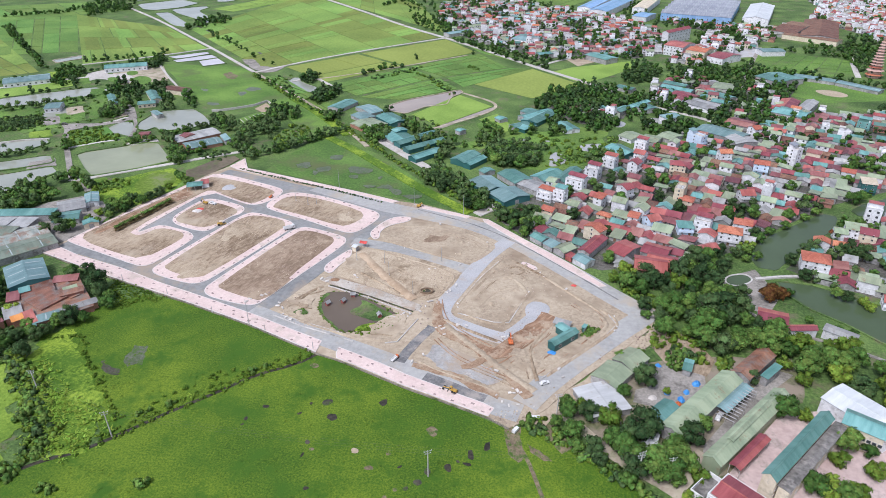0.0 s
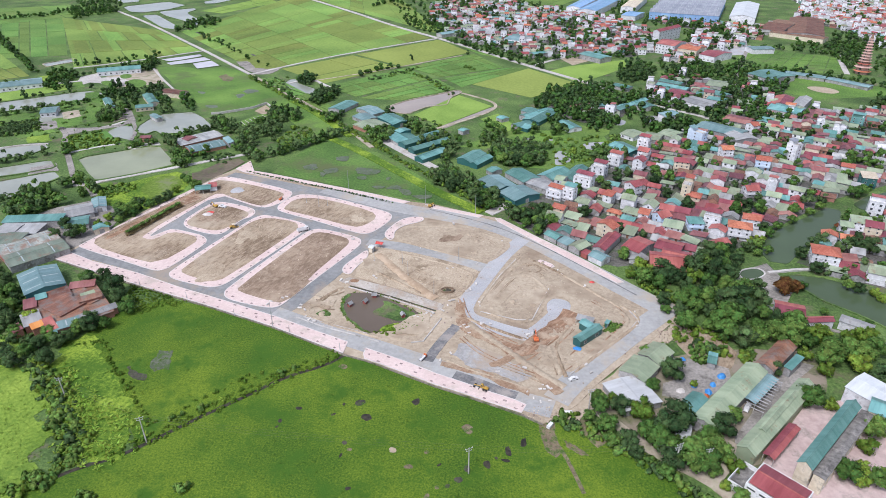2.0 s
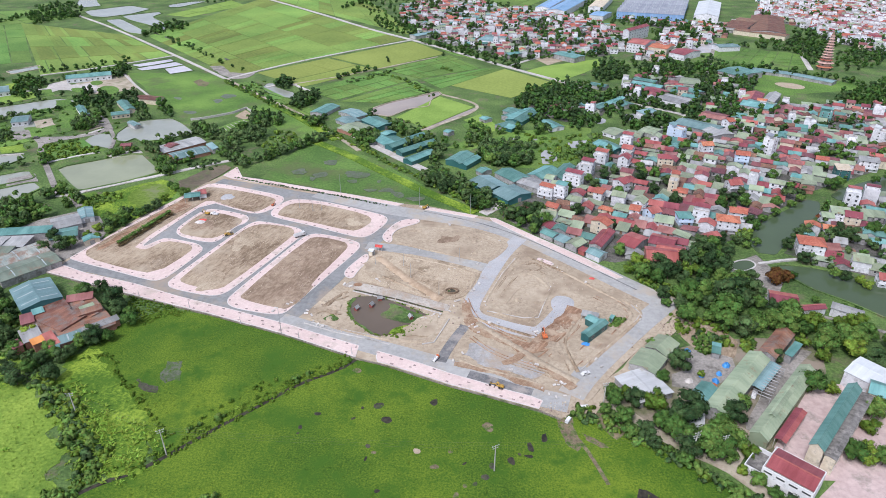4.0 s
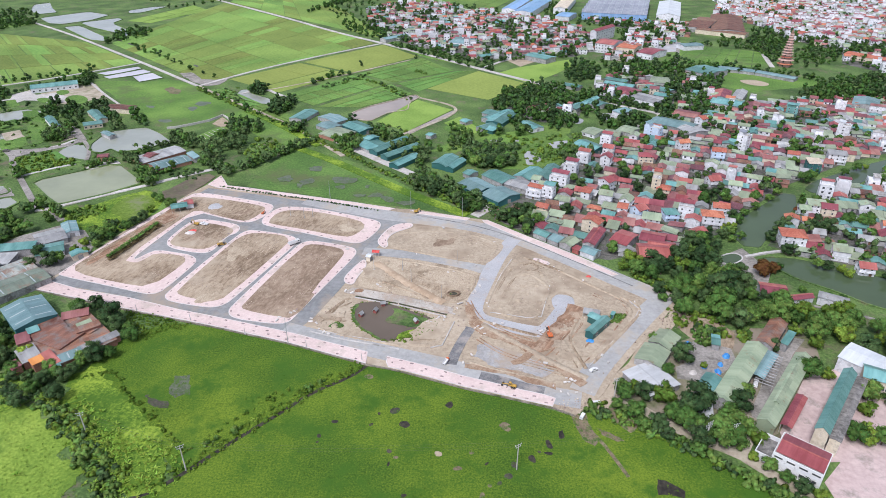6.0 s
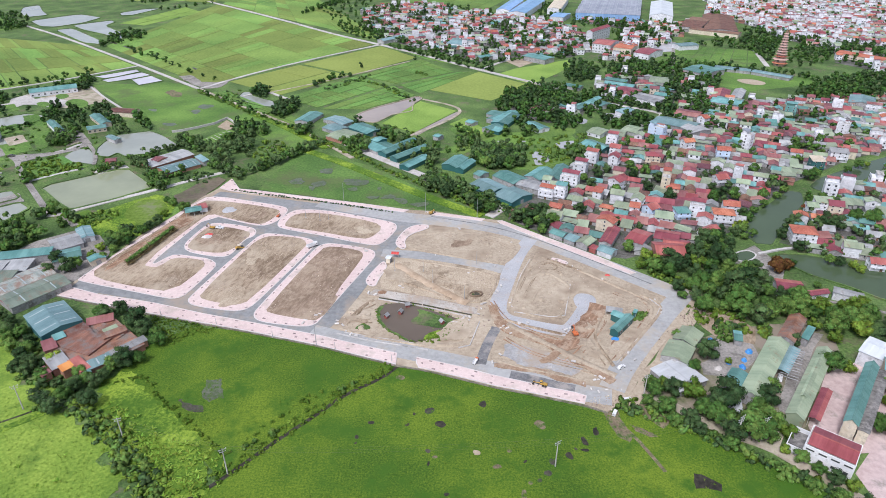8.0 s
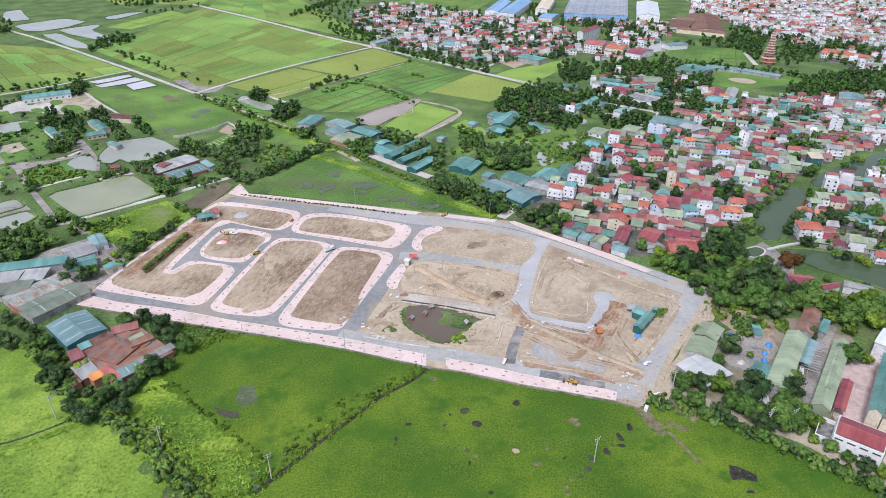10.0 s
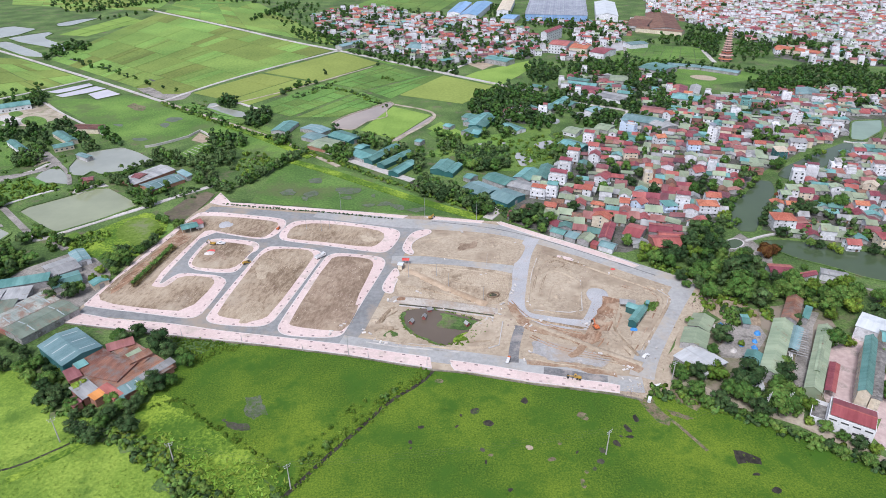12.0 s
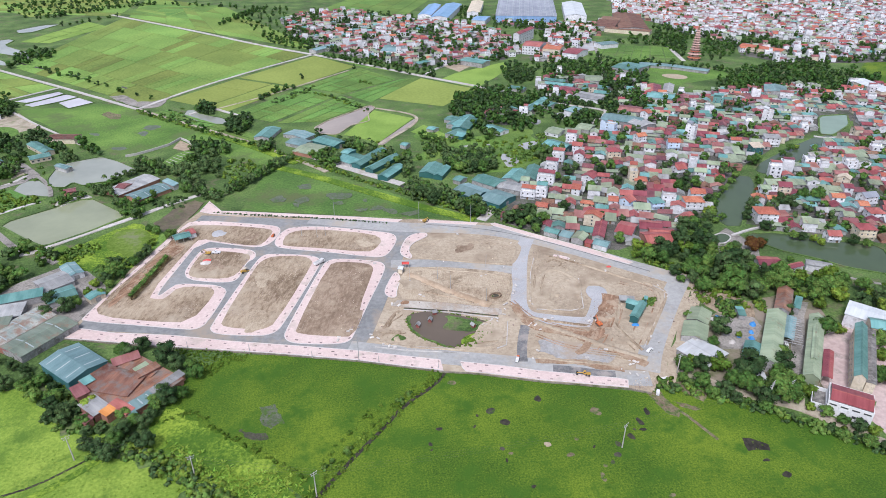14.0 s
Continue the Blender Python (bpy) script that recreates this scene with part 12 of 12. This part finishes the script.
mass("earth_heaps", mounds, EARTHS, "sand", drng, 0.4, 1.1, "low heaps of pale earth on the plots", "earth").location.z = SITE_Z + 0.02
heap = mass("gravel_heap", [(-127.2, 333.6), (-125.5, 332.2), (-127.8, 332.2)], EARTHS, "gravel", drng, 1.6, 2.2, "spread heap of grey gravel on a plot", "gravel")
heap.location.z, heap.scale.z = SITE_Z + 0.15, 0.4
for q, mat, s, label in (((-128.4, 302.9), "tarp_red", 1.1, "crumpled red tarpaulin over a small heap"), ((-128.8, 300.4), "block", 1.4, "heap of white bags on a plot"), ((67.2, 212.1), "tarp_blue", 0.8, "crumpled blue tarpaulin beside the site office"), ((-31.5, 246.9), "red_soil", 1.0, "heap of red bricks"), ((75.1, 261.8), "tarp_red", 0.6, "small heap under an orange sheet")):
    one = part("tarpaulin_mound", EARTHS[0].copy(), None)
    one.data.materials.append(M[mat])
    tagged(one, label, "heap")
    one.matrix_basis = pose(q[0], q[1], SITE_Z + 0.15) @ Matrix.Scale(s, 4)
for q, mat, s in zip([(119.1, 204.2), (115.0, 199.0), (112.6, 194.8), (106.6, 212.2), (103.1, 210.9), (108.0, 196.9), (111.2, 192.2), (102.9, 193.9)], ("tarp_blue", "tarp_blue", "tarp_blue", "tarp_blue", "block", "tarp_blue", "orange", "block"), (0.9, 0.7, 0.8, 0.6, 0.7, 0.5, 0.7, 0.8)):
    one = part("tarpaulin_mound", EARTHS[1].copy(), None)
    one.data.materials.append(M[mat])
    tagged(one, "stored goods under a %s sheet in a yard" % {"tarp_blue": "bright blue", "block": "pale grey", "orange": "pale orange"}[mat], "heap")
    one.matrix_basis = pose(q[0], q[1], 0.08, 0, 0, drng.uniform(0, 180)) @ Matrix.Diagonal((s, s, s * 2.2, 1))

def culvert_box(p, turn):
    t = thing("culvert_box", "white cast concrete box culvert section", "culvert", "culvert sections", at=pose(p[0], p[1], SITE_Z - 0.1, 0, 0, turn))
    bm = bmesh.new()
    sets = [[bm.verts.new((x, a * s, 0.8 + b * s)) for a, b in ((-1, -0.8), (1, -0.8), (1, 0.8), (-1, 0.8))] for x, s in ((-2.2, 1.0), (2.2, 1.0), (2.2, 0.78), (-2.2, 0.78))]
    for a, b in zip(sets, sets[1:] + sets[:1]):
        for i in range(4):
            bm.faces.new([a[i], a[(i + 1) % 4], b[(i + 1) % 4], b[i]])
    bmesh.ops.recalc_face_normals(bm, faces=bm.faces[:])
    part("shell", bm, M["white_paint"], t, "white cast concrete shell")
    return t


culvert_box((63.1, 176.0), 8).scale = (0.6, 0.6, 0.6)
culvert_box((56.9, 169.1), 60).scale = (0.6, 0.6, 0.6)

# covers and tree pits in the footways
pit = bmesh.new()
box_into(pit, -0.75, -0.45, 0, 0.75, 0.45, 0.05)
first_pit = part("inspection_cover", pit, M["cover"])
tagged(first_pit, "dark inspection cover set in the pink footway", "cover", "covers in the footways")
first_pit.matrix_basis = pose(*(-56.1, 210.1), SITE_Z + 0.155)
pits = 0
for ring in WALKS:
    n = len(ring)
    sign = 1 if area2(ring) > 0 else -1
    run, due = 0.0, 4.0
    for (ax, ay), (bx, by) in zip(ring, ring[1:] + ring[:1]):
        d = math.dist((ax, ay), (bx, by))
        while due < run + d and d > 0.05 and pits < 260:
            k = (due - run) / d
            nx, ny = -(by - ay) / d * sign, (bx - ax) / d * sign
            off = drng.choice((0.75, 0.9, 2.0))
            q = (ax + (bx - ax) * k + nx * off, ay + (by - ay) * k + ny * off)
            due += drng.uniform(4.5, 9.0)
            if not inside(q, ring):
                continue
            copy_thing(first_pit, pose(q[0], q[1], SITE_Z + 0.155, 0, 0, math.degrees(math.atan2(by - ay, bx - ax)))).scale = (drng.uniform(0.6, 0.95), drng.uniform(0.55, 0.95), 1)
            pits += 1
        run += d


# ---------------- poles and wires ----------------
def power_pole(p, turn, height=11.0, z=0.0):
    t = thing("power_pole", "grey concrete power pole with crossarms and insulators", "pole", "power poles in the meadow", at=pose(p[0], p[1], z, 0, 0, turn))
    part("post", rod((0, 0, -0.3), (0, 0, height), 0.24, 0.13, 10), M["concrete"], t)
    for h, w in ((height - 0.3, 1.3), (height - 1.2, 1.0)):
        part("crossarm", box(-w, -0.07, h - 0.07, w, 0.07, h + 0.07), M["dark_metal"], t)
        for x in (-w + 0.15, 0, w - 0.15):
            part("insulator", rod((x, 0, h + 0.07), (x, 0, h + 0.4), 0.09, 0.05, 7), M["white_paint"], t)
    return t


def street_pole(p, height, z=SITE_Z + 0.1, arm=True, label="slim grey street pole on the footway"):
    t = thing("street_pole", label, "pole", "poles along the streets", at=pose(p[0], p[1], z, 0, 0, drng.uniform(0, 360) if not arm else 120))
    part("post", rod((0, 0, -0.3), (0, 0, height), 0.14, 0.07, 8), M["dark_metal"], t)
    part("base", box(-0.25, -0.25, -0.1, 0.25, 0.25, 0.3, 0.03), M["concrete"], t)
    if arm:
        part("lamp_arm", rod((0, 0, height - 0.1), (1.4, 0, height + 0.3), 0.05, 0.04, 6), M["dark_metal"], t)
        part("lamp_head", box(1.3, -0.14, height + 0.2, 2.0, 0.14, height + 0.36, 0.03), M["dark_metal"], t)
    return t


POLES = [(-153.5, 171.8), (-72.2, 142.8), (32.4, 145.8), (95.1, 157.0)]
for q in POLES:
    power_pole(q, V + 60)
power_pole((-112.0, 158.1), V + 40, 9.0)
for q in [(95.0, 157.1), (104.1, 157.8), (70.0, 179.2)]:
    power_pole(q, 20, 9.5)
for q in [(-62.0, 344.5), (-13.5, 330.5), (15.5, 322.8), (-55.1, 208.2)]:
    street_pole(q, 12.0, arm=False)
for q in [(-80.5, 322.9), (-72.0, 319.4), (-67.5, 320.9), (-13.2, 265.4), (-8.4, 255.2), (6.0, 241.1), (-26.9, 265.4), (12.9, 272.0)]:
    street_pole(q, 7.5, arm=False, label="thin timber service pole on the site")

for q in [(-74.0, 213.3), (-47.1, 205.7), (-23.8, 197.9), (-100.0, 222.4), (-126.0, 229.0)]:
    street_pole(q, 3.2, arm=False, label="short slim grey post on the footway")


def wire(a, b, sag, offset):
    a, b = Vector(a), Vector(b)
    side = Vector((b.y - a.y, a.x - b.x, 0)).normalized() * offset
    cu = bpy.data.curves.new("power_line", "CURVE")
    cu.dimensions, cu.bevel_depth, cu.bevel_resolution = "3D", 0.016, 0
    sp = cu.splines.new("POLY")
    sp.points.add(16)
    for k, pt in enumerate(sp.points):
        s = k / 16
        q = a.lerp(b, s) + side
        pt.co = (q.x, q.y, q.z - sag * 4 * s * (1 - s), 1)
    cu.materials.append(M["steel"])
    ob = new("power_line", cu)
    return tagged(ob, "thin sagging overhead power line between poles", "power line", "power lines over the meadow")


ends3 = [(*q, 11.0) for q in (POLES[0], POLES[1], POLES[2], POLES[3])]
for a, b in zip(ends3, ends3[1:]):
    for off in (-1.1, 0, 1.1):
        wire(a, b, 1.6, off)
